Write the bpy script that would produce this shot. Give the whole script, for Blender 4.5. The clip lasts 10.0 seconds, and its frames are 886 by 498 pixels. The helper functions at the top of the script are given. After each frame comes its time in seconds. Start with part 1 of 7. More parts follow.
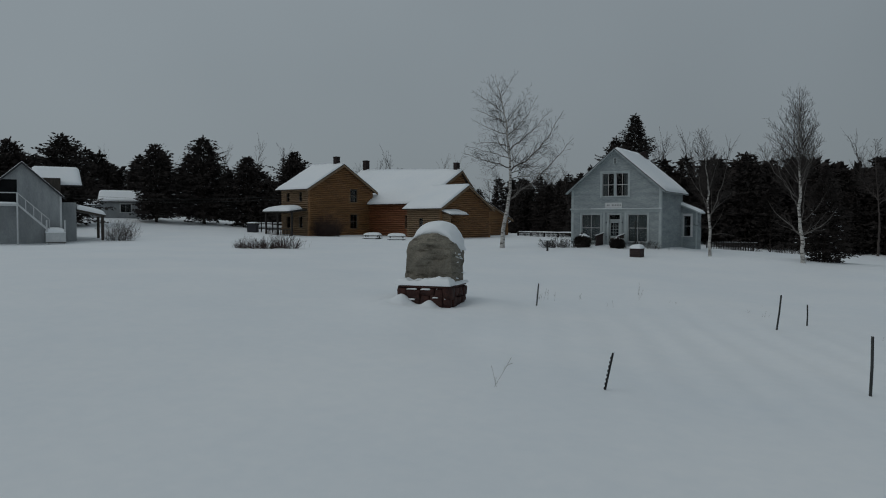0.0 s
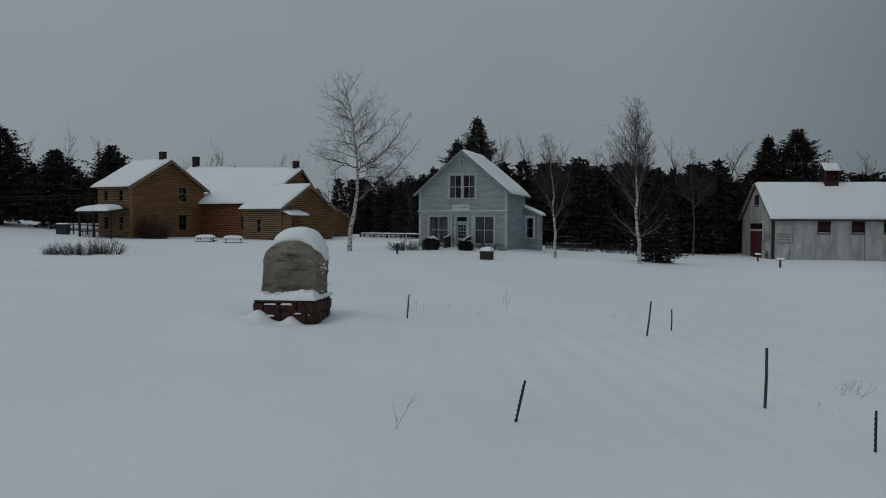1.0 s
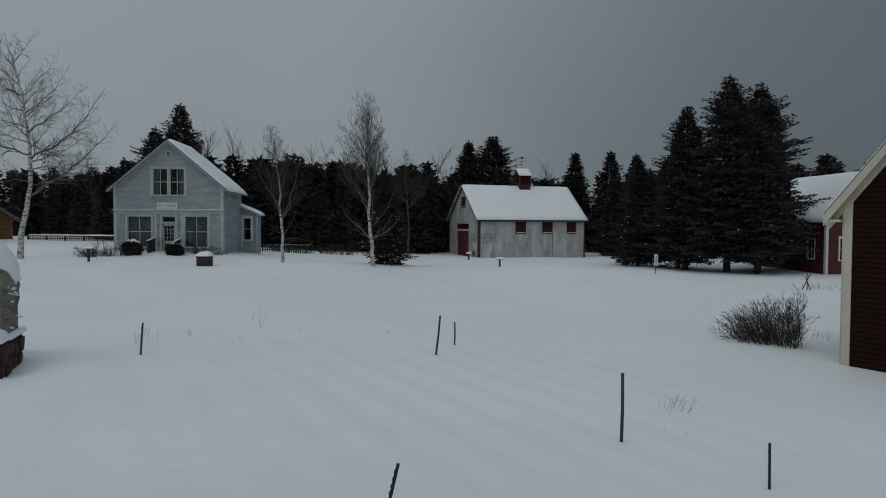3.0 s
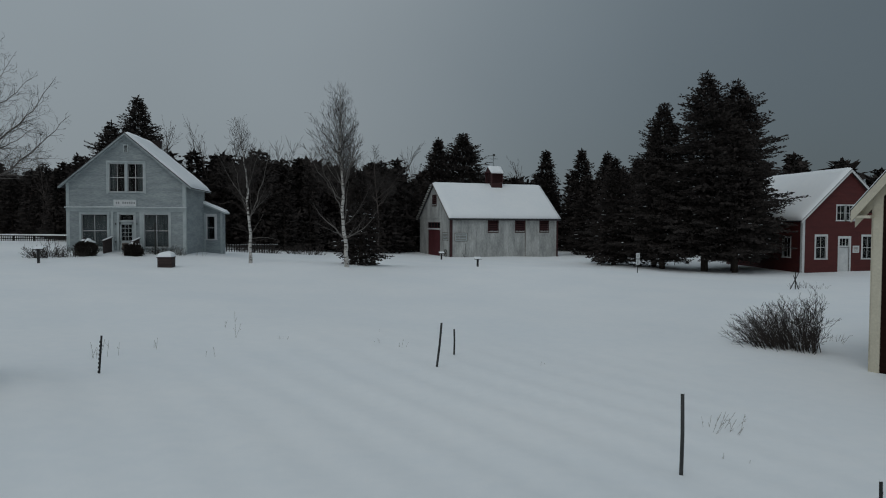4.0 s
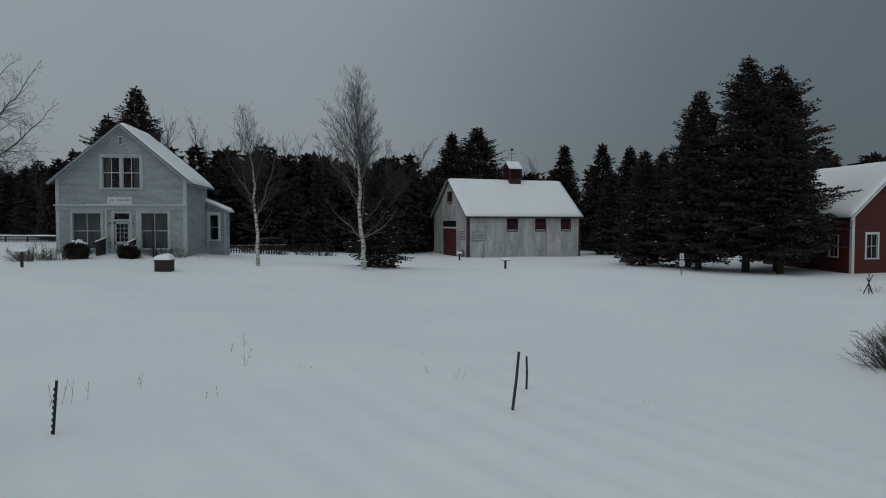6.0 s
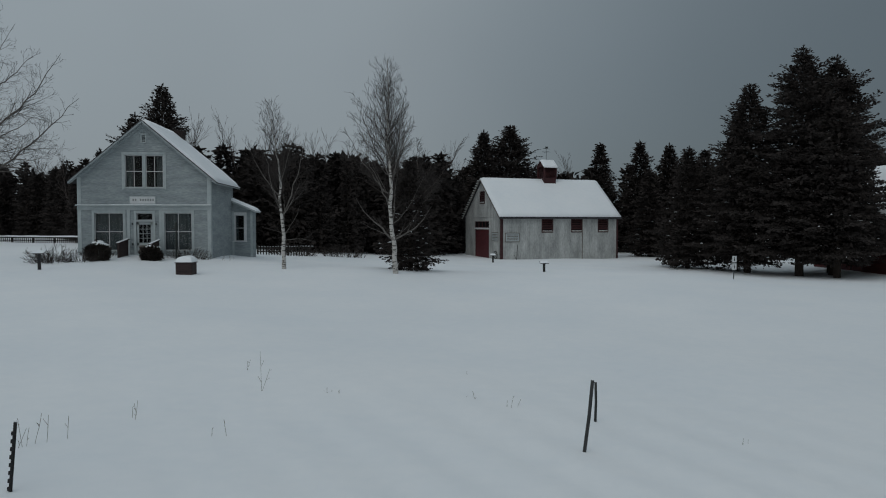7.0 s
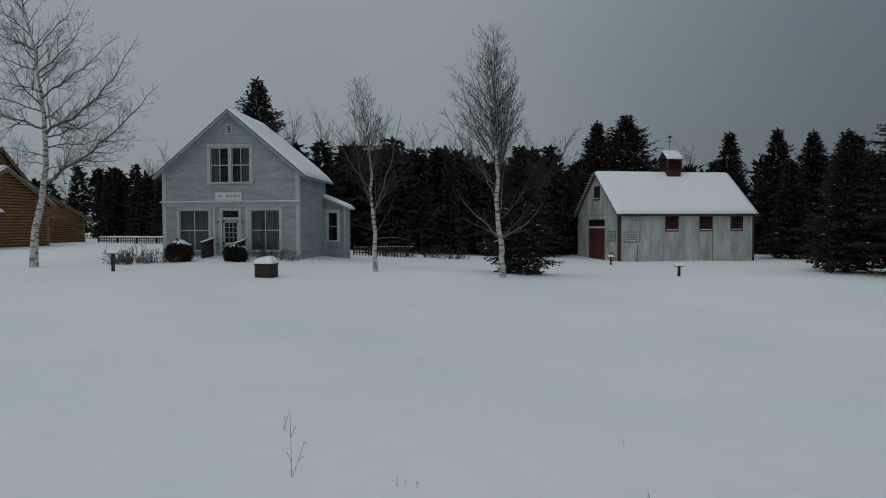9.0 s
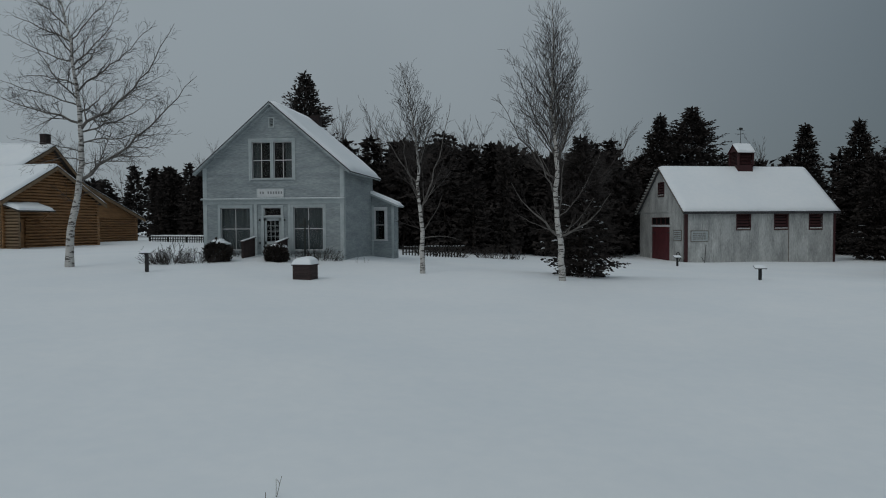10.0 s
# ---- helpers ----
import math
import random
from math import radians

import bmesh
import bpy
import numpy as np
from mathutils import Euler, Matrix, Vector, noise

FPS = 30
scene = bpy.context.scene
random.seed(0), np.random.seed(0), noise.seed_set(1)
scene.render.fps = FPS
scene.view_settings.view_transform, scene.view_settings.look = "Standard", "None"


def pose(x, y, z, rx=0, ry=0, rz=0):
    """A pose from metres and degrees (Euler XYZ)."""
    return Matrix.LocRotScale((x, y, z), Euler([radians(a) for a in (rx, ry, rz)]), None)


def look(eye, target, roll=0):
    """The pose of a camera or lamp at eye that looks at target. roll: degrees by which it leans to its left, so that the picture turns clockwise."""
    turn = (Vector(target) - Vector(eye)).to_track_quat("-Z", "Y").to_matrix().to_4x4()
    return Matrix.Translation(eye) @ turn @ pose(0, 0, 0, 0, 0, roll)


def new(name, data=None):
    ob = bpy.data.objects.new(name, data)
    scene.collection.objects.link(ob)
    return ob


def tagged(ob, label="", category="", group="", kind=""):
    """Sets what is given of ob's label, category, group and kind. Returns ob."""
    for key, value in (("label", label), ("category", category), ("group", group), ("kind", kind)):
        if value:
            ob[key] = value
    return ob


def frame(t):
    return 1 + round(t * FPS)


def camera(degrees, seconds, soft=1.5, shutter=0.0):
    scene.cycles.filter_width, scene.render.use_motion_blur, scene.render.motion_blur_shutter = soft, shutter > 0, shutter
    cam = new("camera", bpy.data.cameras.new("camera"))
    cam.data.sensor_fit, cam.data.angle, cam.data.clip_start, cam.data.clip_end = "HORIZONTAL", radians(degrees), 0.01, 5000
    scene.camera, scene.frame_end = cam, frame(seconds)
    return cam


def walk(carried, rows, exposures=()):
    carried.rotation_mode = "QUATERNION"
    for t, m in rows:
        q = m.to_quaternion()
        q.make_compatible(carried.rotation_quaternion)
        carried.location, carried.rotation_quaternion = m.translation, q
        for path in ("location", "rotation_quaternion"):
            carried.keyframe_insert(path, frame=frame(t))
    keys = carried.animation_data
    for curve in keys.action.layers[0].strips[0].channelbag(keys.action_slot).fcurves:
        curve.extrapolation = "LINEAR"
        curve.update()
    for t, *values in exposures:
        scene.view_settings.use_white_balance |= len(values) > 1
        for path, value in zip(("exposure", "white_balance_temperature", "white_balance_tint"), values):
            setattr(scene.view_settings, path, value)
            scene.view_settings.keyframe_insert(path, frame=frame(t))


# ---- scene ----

# The camera and its way: seconds, eye, heading (to the left of +y), pitch and roll in degrees.
ROWS = (
    (0, (20.662, -57.412, 2.316), 33.507, -2.102, 0.145),
    (0.5, (19.709, -56.853, 2.426), 26.771, -2.107, 0.099),
    (1, (18.828, -56.181, 2.512), 20.081, -2.094, 0.204),
    (1.5, (17.985, -55.467, 2.570), 12.973, -2.086, 0.223),
    (2, (17.239, -54.661, 2.615), 6.224, -2.108, 0.218),
    (2.5, (16.626, -53.751, 2.640), 0.198, -2.104, 0.200),
    (3, (16.055, -52.824, 2.652), -4.358, -2.089, 0.258),
    (3.2, (15.870, -52.410, 2.636), -5.688, -2.099, 0.249),
    (4.3, (15.076, -50.023, 2.569), -7.499, -2.142, 0.179),
    (4.5, (14.973, -49.556, 2.566), -7.520, -2.150, 0.146),
    (5, (14.751, -48.445, 2.540), -7.500, -2.160, 0.111),
    (5.5, (14.585, -47.432, 2.538), -7.492, -2.198, 0.127),
    (5.7, (14.530, -46.987, 2.531), -7.460, -2.214, 0.086),
    (6.8, (14.342, -44.444, 2.497), -5.349, -2.154, -0.035),
    (7, (14.334, -43.937, 2.486), -4.865, -2.138, -0.013),
    (7.5, (14.345, -42.654, 2.446), -3.231, -2.098, -0.082),
    (8, (14.299, -41.313, 2.384), -1.575, -2.052, -0.181),
    (8.5, (14.301, -39.925, 2.297), 0.509, -2.015, -0.179),
    (9, (14.291, -38.517, 2.207), 3.616, -1.981, -0.294),
    (9.5, (14.160, -37.100, 2.085), 6.108, -1.863, -0.408),
    (10, (14.149, -35.821, 2.144), 8.003, -2.021, -0.335),
)


def aim(eye, heading, pitch, roll):
    h, p = radians(heading), radians(pitch)
    ahead = Vector((-math.sin(h) * math.cos(p), math.cos(h) * math.cos(p), math.sin(p)))
    return look(eye, Vector(eye) + 10 * ahead, roll)


cam = camera(64.40, 10.0, soft=1.05)
walk(cam, [(t, aim(e, h, p, r)) for t, e, h, p, r in ROWS], exposures=((0.0, -0.20), (1.0, -0.12), (2.5, -0.02), (4.5, 0.06), (7.5, 0.09), (10.0, 0.06)))

# ---- light: an overcast winter afternoon, the cloud heavier towards +x ----
world = bpy.data.worlds.new("overcast_sky")
scene.world = world
world.use_nodes = True
wn, wl = world.node_tree.nodes, world.node_tree.links
wn.clear()
SUN_UP, SUN_TURN = radians(28), radians(215)


def wnode(kind, **values):
    n = wn.new(kind)
    for key, value in values.items():
        n.inputs[key].default_value = value
    return n


sky = wn.new("ShaderNodeTexSky")
sky.sky_type = "NISHITA"
sky.sun_disc = False
sky.sun_elevation, sky.sun_rotation = SUN_UP, SUN_TURN
sky.air_density, sky.dust_density = 1.0, 3.0
coord = wn.new("ShaderNodeTexCoord")
split = wn.new("ShaderNodeSeparateXYZ")
wl.new(coord.outputs["Generated"], split.inputs[0])
# cloud brightness grows from horizon to zenith, as under a closed overcast
rise = wn.new("ShaderNodeMapRange")
rise.inputs["From Min"].default_value, rise.inputs["From Max"].default_value = 0.0, 0.85
rise.inputs["To Min"].default_value, rise.inputs["To Max"].default_value = 1.02, 1.42
wl.new(split.outputs["Z"], rise.inputs["Value"])
side = wn.new("ShaderNodeVectorMath")
side.operation = "DOT_PRODUCT"
side.inputs[1].default_value = (0.80, 0.60, 0.0)
wl.new(coord.outputs["Generated"], side.inputs[0])
heavy = wn.new("ShaderNodeMapRange")
heavy.interpolation_type = "SMOOTHSTEP"
heavy.inputs["From Min"].default_value, heavy.inputs["From Max"].default_value = 0.50, 1.0
heavy.inputs["To Min"].default_value, heavy.inputs["To Max"].default_value = 1.12, 0.44
wl.new(side.outputs["Value"], heavy.inputs["Value"])
drift = wn.new("ShaderNodeTexNoise")
drift.inputs["Scale"].default_value, drift.inputs["Detail"].default_value = 2.2, 3.0
wl.new(coord.outputs["Generated"], drift.inputs["Vector"])
veil = wn.new("ShaderNodeMapRange")
veil.inputs["To Min"].default_value, veil.inputs["To Max"].default_value = 0.90, 1.10
wl.new(drift.outputs["Fac"], veil.inputs["Value"])
m1, m2 = wn.new("ShaderNodeMath"), wn.new("ShaderNodeMath")
m1.operation = m2.operation = "MULTIPLY"
lean = wn.new("ShaderNodeMapRange")
lean.inputs["From Min"].default_value, lean.inputs["From Max"].default_value = -0.4, 0.35
lean.inputs["To Min"].default_value, lean.inputs["To Max"].default_value = 1.18, 1.0
wl.new(side.outputs["Value"], lean.inputs["Value"])
m0 = wn.new("ShaderNodeMath")
m0.operation = "MULTIPLY"
wl.new(rise.outputs[0], m0.inputs[0]), wl.new(lean.outputs[0], m0.inputs[1])
wl.new(m0.outputs[0], m1.inputs[0]), wl.new(heavy.outputs[0], m1.inputs[1])
wl.new(m1.outputs[0], m2.inputs[0]), wl.new(veil.outputs[0], m2.inputs[1])
cloud = wn.new("ShaderNodeVectorMath")
cloud.operation = "SCALE"
tint = wn.new("ShaderNodeMix")
tint.data_type = "RGBA"
tint.inputs[6].default_value, tint.inputs[7].default_value = (0.180, 0.227, 0.258, 1), (0.198, 0.229, 0.249, 1)
hue = wn.new("ShaderNodeMapRange")
hue.inputs["From Min"].default_value, hue.inputs["From Max"].default_value = 0.40, 1.05
wl.new(heavy.outputs[0], hue.inputs["Value"])
wl.new(hue.outputs[0], tint.inputs[0])
wl.new(tint.outputs[2], cloud.inputs[0])
wl.new(m2.outputs[0], cloud.inputs["Scale"])
bg_cloud, bg_sky, both = wnode("ShaderNodeBackground", Strength=1.0), wnode("ShaderNodeBackground", Strength=0.05), wn.new("ShaderNodeMixShader")
both.inputs[0].default_value = 0.08
wl.new(cloud.outputs[0], bg_cloud.inputs["Color"])
wl.new(sky.outputs[0], bg_sky.inputs["Color"])
wl.new(bg_cloud.outputs[0], both.inputs[1]), wl.new(bg_sky.outputs[0], both.inputs[2])
wout = wn.new("ShaderNodeOutputWorld")
wl.new(both.outputs[0], wout.inputs[0])

sun = new("sun", bpy.data.lights.new("sun", "SUN"))
sun.data.energy, sun.data.angle, sun.data.color = 0.32, radians(35), (1.0, 0.96, 0.90)
sun.matrix_world = look((-25, -38, 62), (0, 0, 0))

# ---- helpers for meshes and materials ----
class Geo:
    """Vertices and faces that grow into one mesh."""

    def __init__(self):
        self.v, self.f, self.n = [], [], 0

    def add(self, verts, faces):
        base = self.n
        self.v.append(np.asarray(verts, float).reshape(-1, 3))
        self.f.extend([tuple(i + base for i in face) for face in faces])
        self.n += len(self.v[-1])
        return self

    def box(self, x0, x1, y0, y1, z0, z1, bevel=0.0):
        if bevel:
            b = bevel
            loops = [(b, z0), (0, z0 + b), (0, z1 - b), (b, z1)]
            verts = []
            for inset, z in loops:
                verts += [(x0 + inset, y0 + inset, z), (x1 - inset, y0 + inset, z), (x1 - inset, y1 - inset, z), (x0 + inset, y1 - inset, z)]
            faces = [(3, 2, 1, 0), (12, 13, 14, 15)]
            for k in range(3):
                for i in range(4):
                    j = (i + 1) % 4
                    faces.append((4 * k + i, 4 * k + j, 4 * k + 4 + j, 4 * k + 4 + i))
            return self.add(verts, faces)
        verts = [(x, y, z) for z in (z0, z1) for x, y in ((x0, y0), (x1, y0), (x1, y1), (x0, y1))]
        return self.add(verts, [(3, 2, 1, 0), (4, 5, 6, 7), (0, 1, 5, 4), (1, 2, 6, 5), (2, 3, 7, 6), (3, 0, 4, 7)])

    def prism(self, ring_a, ring_b):
        n = len(ring_a)
        faces = [tuple(range(n))[::-1], tuple(range(n, 2 * n))] + [(i, (i + 1) % n, n + (i + 1) % n, n + i) for i in range(n)]
        return self.add(list(ring_a) + list(ring_b), faces)

    def tube(self, points, radii, sides=6, cap=True):
        points = np.asarray(points, float)
        k = len(points)
        along = np.gradient(points, axis=0)
        along /= np.linalg.norm(along, axis=1, keepdims=True) + 1e-9
        ref = np.array((0.31, 0.17, 0.94)) if abs(along[0, 2]) < 0.8 else np.array((0.95, 0.2, 0.1))
        a = np.cross(along, ref)
        a /= np.linalg.norm(a, axis=1, keepdims=True) + 1e-9
        b = np.cross(along, a)
        turn = np.linspace(0, 2 * np.pi, sides, endpoint=False)
        ring = a[:, None] * np.cos(turn)[None, :, None] + b[:, None] * np.sin(turn)[None, :, None]
        verts = points[:, None] + ring * np.asarray(radii, float)[:, None, None]
        faces = [(i * sides + j, i * sides + (j + 1) % sides, (i + 1) * sides + (j + 1) % sides, (i + 1) * sides + j) for i in range(k - 1) for j in range(sides)]
        if cap:
            faces += [tuple(range(sides))[::-1], tuple(range((k - 1) * sides, k * sides))]
        return self.add(verts.reshape(-1, 3), faces)

    def mesh(self, name, smooth=False):
        me = bpy.data.meshes.new(name)
        me.from_pydata(np.concatenate(self.v).tolist(), [], self.f)
        if smooth:
            me.polygons.foreach_set("use_smooth", [True] * len(me.polygons))
        me.update()
        return me


def part(name, geo, material, parent=None, label="", smooth=False, m=None, kind=""):
    """Links a Geo (or a bmesh, or a mesh) as one object under a thing or under a part."""
    if isinstance(geo, Geo):
        me = geo.mesh(name, smooth)
    elif isinstance(geo, bmesh.types.BMesh):
        me = bpy.data.meshes.new(name)
        bmesh.ops.recalc_face_normals(geo, faces=geo.faces)
        geo.to_mesh(me)
        geo.free()
        if smooth:
            me.polygons.foreach_set("use_smooth", [True] * len(me.polygons))
    else:
        me = geo
    if material and not me.materials:
        me.materials.append(material)
    ob = new(name, me)
    if parent is not None:
        ob.parent = parent
    if m is not None:
        ob.matrix_basis = m
    return tagged(ob, label, kind=kind)


def thing(name, m, label, category, group="", kind=""):
    ob = new(name)
    ob.empty_display_size = 0.3
    ob.matrix_basis = m
    return tagged(ob, label, category, group, kind)


class Mat:
    """A node material round one Principled shader."""

    def __init__(self, name, rough=0.8, metal=0.0, spec=0.5):
        self.m = bpy.data.materials.new(name)
        self.m.use_nodes = True
        self.n, self.l = self.m.node_tree.nodes, self.m.node_tree.links
        self.bsdf = self.n["Principled BSDF"]
        self.bsdf.inputs["Roughness"].default_value = rough
        self.bsdf.inputs["Metallic"].default_value = metal
        self.bsdf.inputs["Specular IOR Level"].default_value = spec
        self.where = self.n.new("ShaderNodeTexCoord").outputs["Object"]

    def noise(self, scale, detail=4.0, rough=0.6, stretch=None):
        t = self.n.new("ShaderNodeTexNoise")
        t.inputs["Scale"].default_value, t.inputs["Detail"].default_value, t.inputs["Roughness"].default_value = scale, detail, rough
        where = self.where
        if stretch:
            mp = self.n.new("ShaderNodeMapping")
            mp.inputs["Scale"].default_value = stretch
            self.l.new(where, mp.inputs["Vector"])
            where = mp.outputs[0]
        self.l.new(where, t.inputs["Vector"])
        return t.outputs["Fac"]

    def ramp(self, fac, stops):
        r = self.n.new("ShaderNodeValToRGB")
        while len(r.color_ramp.elements) < len(stops):
            r.color_ramp.elements.new(0.5)
        for e, (at, colour) in zip(r.color_ramp.elements, stops):
            e.position, e.color = at, (*colour, 1)
        self.l.new(fac, r.inputs[0])
        return r.outputs[0]

    def mix(self, fac, a, b, mode="MIX"):
        x = self.n.new("ShaderNodeMix")
        x.data_type, x.blend_type = "RGBA", mode
        for socket, value in ((x.inputs[0], fac), (x.inputs[6], a), (x.inputs[7], b)):
            if isinstance(value, (int, float)):
                socket.default_value = value
            elif isinstance(value, tuple):
                socket.default_value = (*value, 1)
            else:
                self.l.new(value, socket)
        return x.outputs[2]

    def range(self, fac, a, b, c=0.0, d=1.0):
        r = self.n.new("ShaderNodeMapRange")
        for key, value in zip(("From Min", "From Max", "To Min", "To Max"), (a, b, c, d)):
            r.inputs[key].default_value = value
        self.l.new(fac, r.inputs["Value"])
        return r.outputs[0]

    def math(self, op, a, b=0.0):
        r = self.n.new("ShaderNodeMath")
        r.operation = op
        for socket, value in zip(r.inputs, (a, b)):
            if isinstance(value, (int, float)):
                socket.default_value = value
            else:
                self.l.new(value, socket)
        return r.outputs[0]

    def per_object(self):
        return self.n.new("ShaderNodeObjectInfo").outputs["Random"]

    def per_island(self):
        return self.n.new("ShaderNodeNewGeometry").outputs["Random Per Island"]

    def colour(self, value):
        if isinstance(value, tuple):
            self.bsdf.inputs["Base Color"].default_value = (*value, 1)
        else:
            self.l.new(value, self.bsdf.inputs["Base Color"])
        return self

    def rough(self, value):
        self.l.new(value, self.bsdf.inputs["Roughness"])
        return self

    def bump(self, height, strength=0.4, distance=0.01):
        b = self.n.new("ShaderNodeBump")
        b.inputs["Strength"].default_value, b.inputs["Distance"].default_value = strength, distance
        self.l.new(height, b.inputs["Height"])
        self.l.new(b.outputs[0], self.bsdf.inputs["Normal"])
        return self

# ---- materials ----
def grained(name, dark, light, scale=2.0, stretch=None, rough=0.8, fine=30.0, bump=0.3, depth=0.006, vary=0.15):
    """A surface with broad stains, fine grain and a little relief."""
    k = Mat(name, rough)
    broad, small = k.noise(scale, 4, 0.6, stretch), k.noise(fine, 3, 0.6, stretch)
    base = k.ramp(broad, ((0.30, dark), (0.70, light)))
    tone = k.ramp(small, ((0.25, (1 - vary * 1.6,) * 3), (0.75, (1 + vary * 0.4,) * 3)))
    k.colour(k.mix(1.0, base, tone, "MULTIPLY"))
    k.bump(small, bump, depth)
    if rough > 0.9:
        k.bsdf.inputs["Specular IOR Level"].default_value = 0.15
    return k.m


def snow_material(name, dirt=0.0):
    k = Mat(name, 0.62, 0.0, 0.35)
    k.bsdf.inputs["Subsurface Weight"].default_value = 0.0
    broad, mid, fine = k.noise(0.22, 4, 0.55), k.noise(3.0, 4, 0.6), k.noise(60.0, 2, 0.6)
    base = k.ramp(broad, ((0.30, (0.80, 0.84, 0.87)), (0.70, (0.88, 0.90, 0.91))))
    k.colour(k.mix(0.25, base, k.ramp(mid, ((0.3, (0.78, 0.82, 0.86)), (0.7, (0.92, 0.93, 0.94))))))
    k.bump(k.mix(0.35, mid, fine), 0.25, 0.02)
    return k.m


SNOW = snow_material("snow")
CLAP = grained("pale_painted_clapboard", (0.255, 0.295, 0.310), (0.40, 0.445, 0.455), 1.1, (0.6, 0.6, 2.6), 0.7, 7.0, 0.3, 0.004, 0.22)
TRIM = grained("pale_painted_trim", (0.34, 0.39, 0.40), (0.46, 0.50, 0.505), 2.0, None, 0.6, 18.0, 0.2, 0.003, 0.10)
WHITEWASH = grained("worn_whitewashed_boards", (0.30, 0.31, 0.305), (0.62, 0.635, 0.62), 0.55, (2.2, 2.2, 0.7), 0.9, 5.0, 0.4, 0.004, 0.22)
LOG = grained("honey_stained_logs", (0.20, 0.102, 0.042), (0.38, 0.200, 0.083), 1.3, (0.5, 0.5, 4), 0.6, 12.0, 0.3, 0.006, 0.2)
LOG_RED = grained("red_brown_stained_logs", (0.20, 0.074, 0.030), (0.31, 0.118, 0.048), 1.3, (0.5, 0.5, 4), 0.6, 12.0, 0.3, 0.006, 0.2)
LOG_PALE = grained("weathered_pale_logs", (0.17, 0.112, 0.064), (0.28, 0.190, 0.110), 1.3, (0.5, 0.5, 4), 0.7, 12.0, 0.3, 0.006, 0.2)
RED_PAINT = grained("barn_red_boards", (0.076, 0.012, 0.012), (0.112, 0.019, 0.017), 1.4, (0.6, 0.6, 3), 0.75, 14.0, 0.3, 0.004, 0.2)
DARK_RED = grained("dark_red_paint", (0.034, 0.0075, 0.009), (0.060, 0.012, 0.013), 2.0, None, 0.7, 16.0, 0.2, 0.003, 0.2)
DOOR_RED = grained("barn_door_red", (0.075, 0.012, 0.016), (0.115, 0.019, 0.024), 2.0, None, 0.7, 16.0, 0.2, 0.003, 0.2)
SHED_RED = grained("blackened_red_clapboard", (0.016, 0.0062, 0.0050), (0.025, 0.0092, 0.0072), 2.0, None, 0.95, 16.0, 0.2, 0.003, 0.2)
CREAM = grained("cream_painted_trim", (0.50, 0.46, 0.36), (0.60, 0.56, 0.45), 1.5, None, 0.6, 16.0, 0.2, 0.003, 0.1)
WHITE = grained("white_paint", (0.52, 0.54, 0.55), (0.66, 0.67, 0.67), 1.5, None, 0.6, 16.0, 0.2, 0.003, 0.1)
GREY_CLAP = grained("grey_white_clapboard", (0.27, 0.29, 0.30), (0.40, 0.42, 0.43), 1.2, (1, 1, 0.3), 0.7, 14.0, 0.3, 0.004, 0.12)
ROOFING = grained("dark_roofing", (0.035, 0.036, 0.040), (0.07, 0.07, 0.075), 2.0, None, 0.9, 40.0, 0.4, 0.004, 0.2)
DARKWOOD = grained("dark_weathered_wood", (0.035, 0.028, 0.024), (0.08, 0.064, 0.052), 2.0, (4, 4, 0.5), 0.85, 14.0, 0.4, 0.005, 0.25)
GREYWOOD = grained("grey_weathered_wood", (0.13, 0.11, 0.095), (0.24, 0.21, 0.18), 2.0, (4, 4, 0.5), 0.85, 14.0, 0.4, 0.005, 0.25)
BRICK = grained("chimney_brick", (0.016, 0.009, 0.009), (0.034, 0.018, 0.016), 6.0, None, 0.9, 30.0, 0.5, 0.006, 0.3)
# near-black: the darkness of unlit rooms is put into this colour
INSIDE = grained("near_black_interior_shade", (0.006, 0.0065, 0.007), (0.014, 0.015, 0.016), 0.8, None, 0.95, 6.0, 0.0, 0.0, 0.1)
# blue-grey for curtains; also the painted sky reflection of the shop windows
CURTAIN = grained("curtain_and_pane_reflection", (0.05, 0.060, 0.066), (0.10, 0.112, 0.118), 2.0, (8, 8, 0.3), 0.95, 10.0, 0.3, 0.01, 0.2)
METAL = grained("dark_painted_steel", (0.010, 0.014, 0.013), (0.026, 0.030, 0.028), 5.0, None, 0.55, 40.0, 0.2, 0.002, 0.3)
BARK = grained("conifer_bark", (0.030, 0.024, 0.020), (0.075, 0.060, 0.050), 3.0, (3, 3, 0.5), 0.95, 18.0, 0.7, 0.02, 0.3)


def glass_material():
    k = Mat("window_glass", 0.04, 0.0, 0.5)
    k.bsdf.inputs["Transmission Weight"].default_value = 1.0
    k.bsdf.inputs["IOR"].default_value = 1.27
    k.colour((0.85, 0.90, 0.90))
    return k.m


GLASS = glass_material()


def needle_material():
    k = Mat("spruce_needles", 0.9, 0.0, 0.04)
    island = k.per_island()
    green = k.ramp(island, ((0.0, (0.040, 0.0350, 0.0330)), (0.6, (0.046, 0.0400, 0.0375)), (1.0, (0.054, 0.0460, 0.0430))))
    k.colour(green)
    return k.m


NEEDLES = needle_material()


def birch_bark():
    k = Mat("birch_bark", 0.75)
    marks = k.noise(1.7, 4, 0.62, (1.6, 1.6, 7.0))
    fine = k.noise(14.0, 3, 0.6, (1, 1, 3))
    base = k.ramp(fine, ((0.3, (0.36, 0.345, 0.325)), (0.7, (0.54, 0.525, 0.50))))
    dark = k.range(marks, 0.520, 0.575)
    k.colour(k.mix(dark, base, (0.06, 0.05, 0.045)))
    k.bump(fine, 0.4, 0.01)
    return k.m


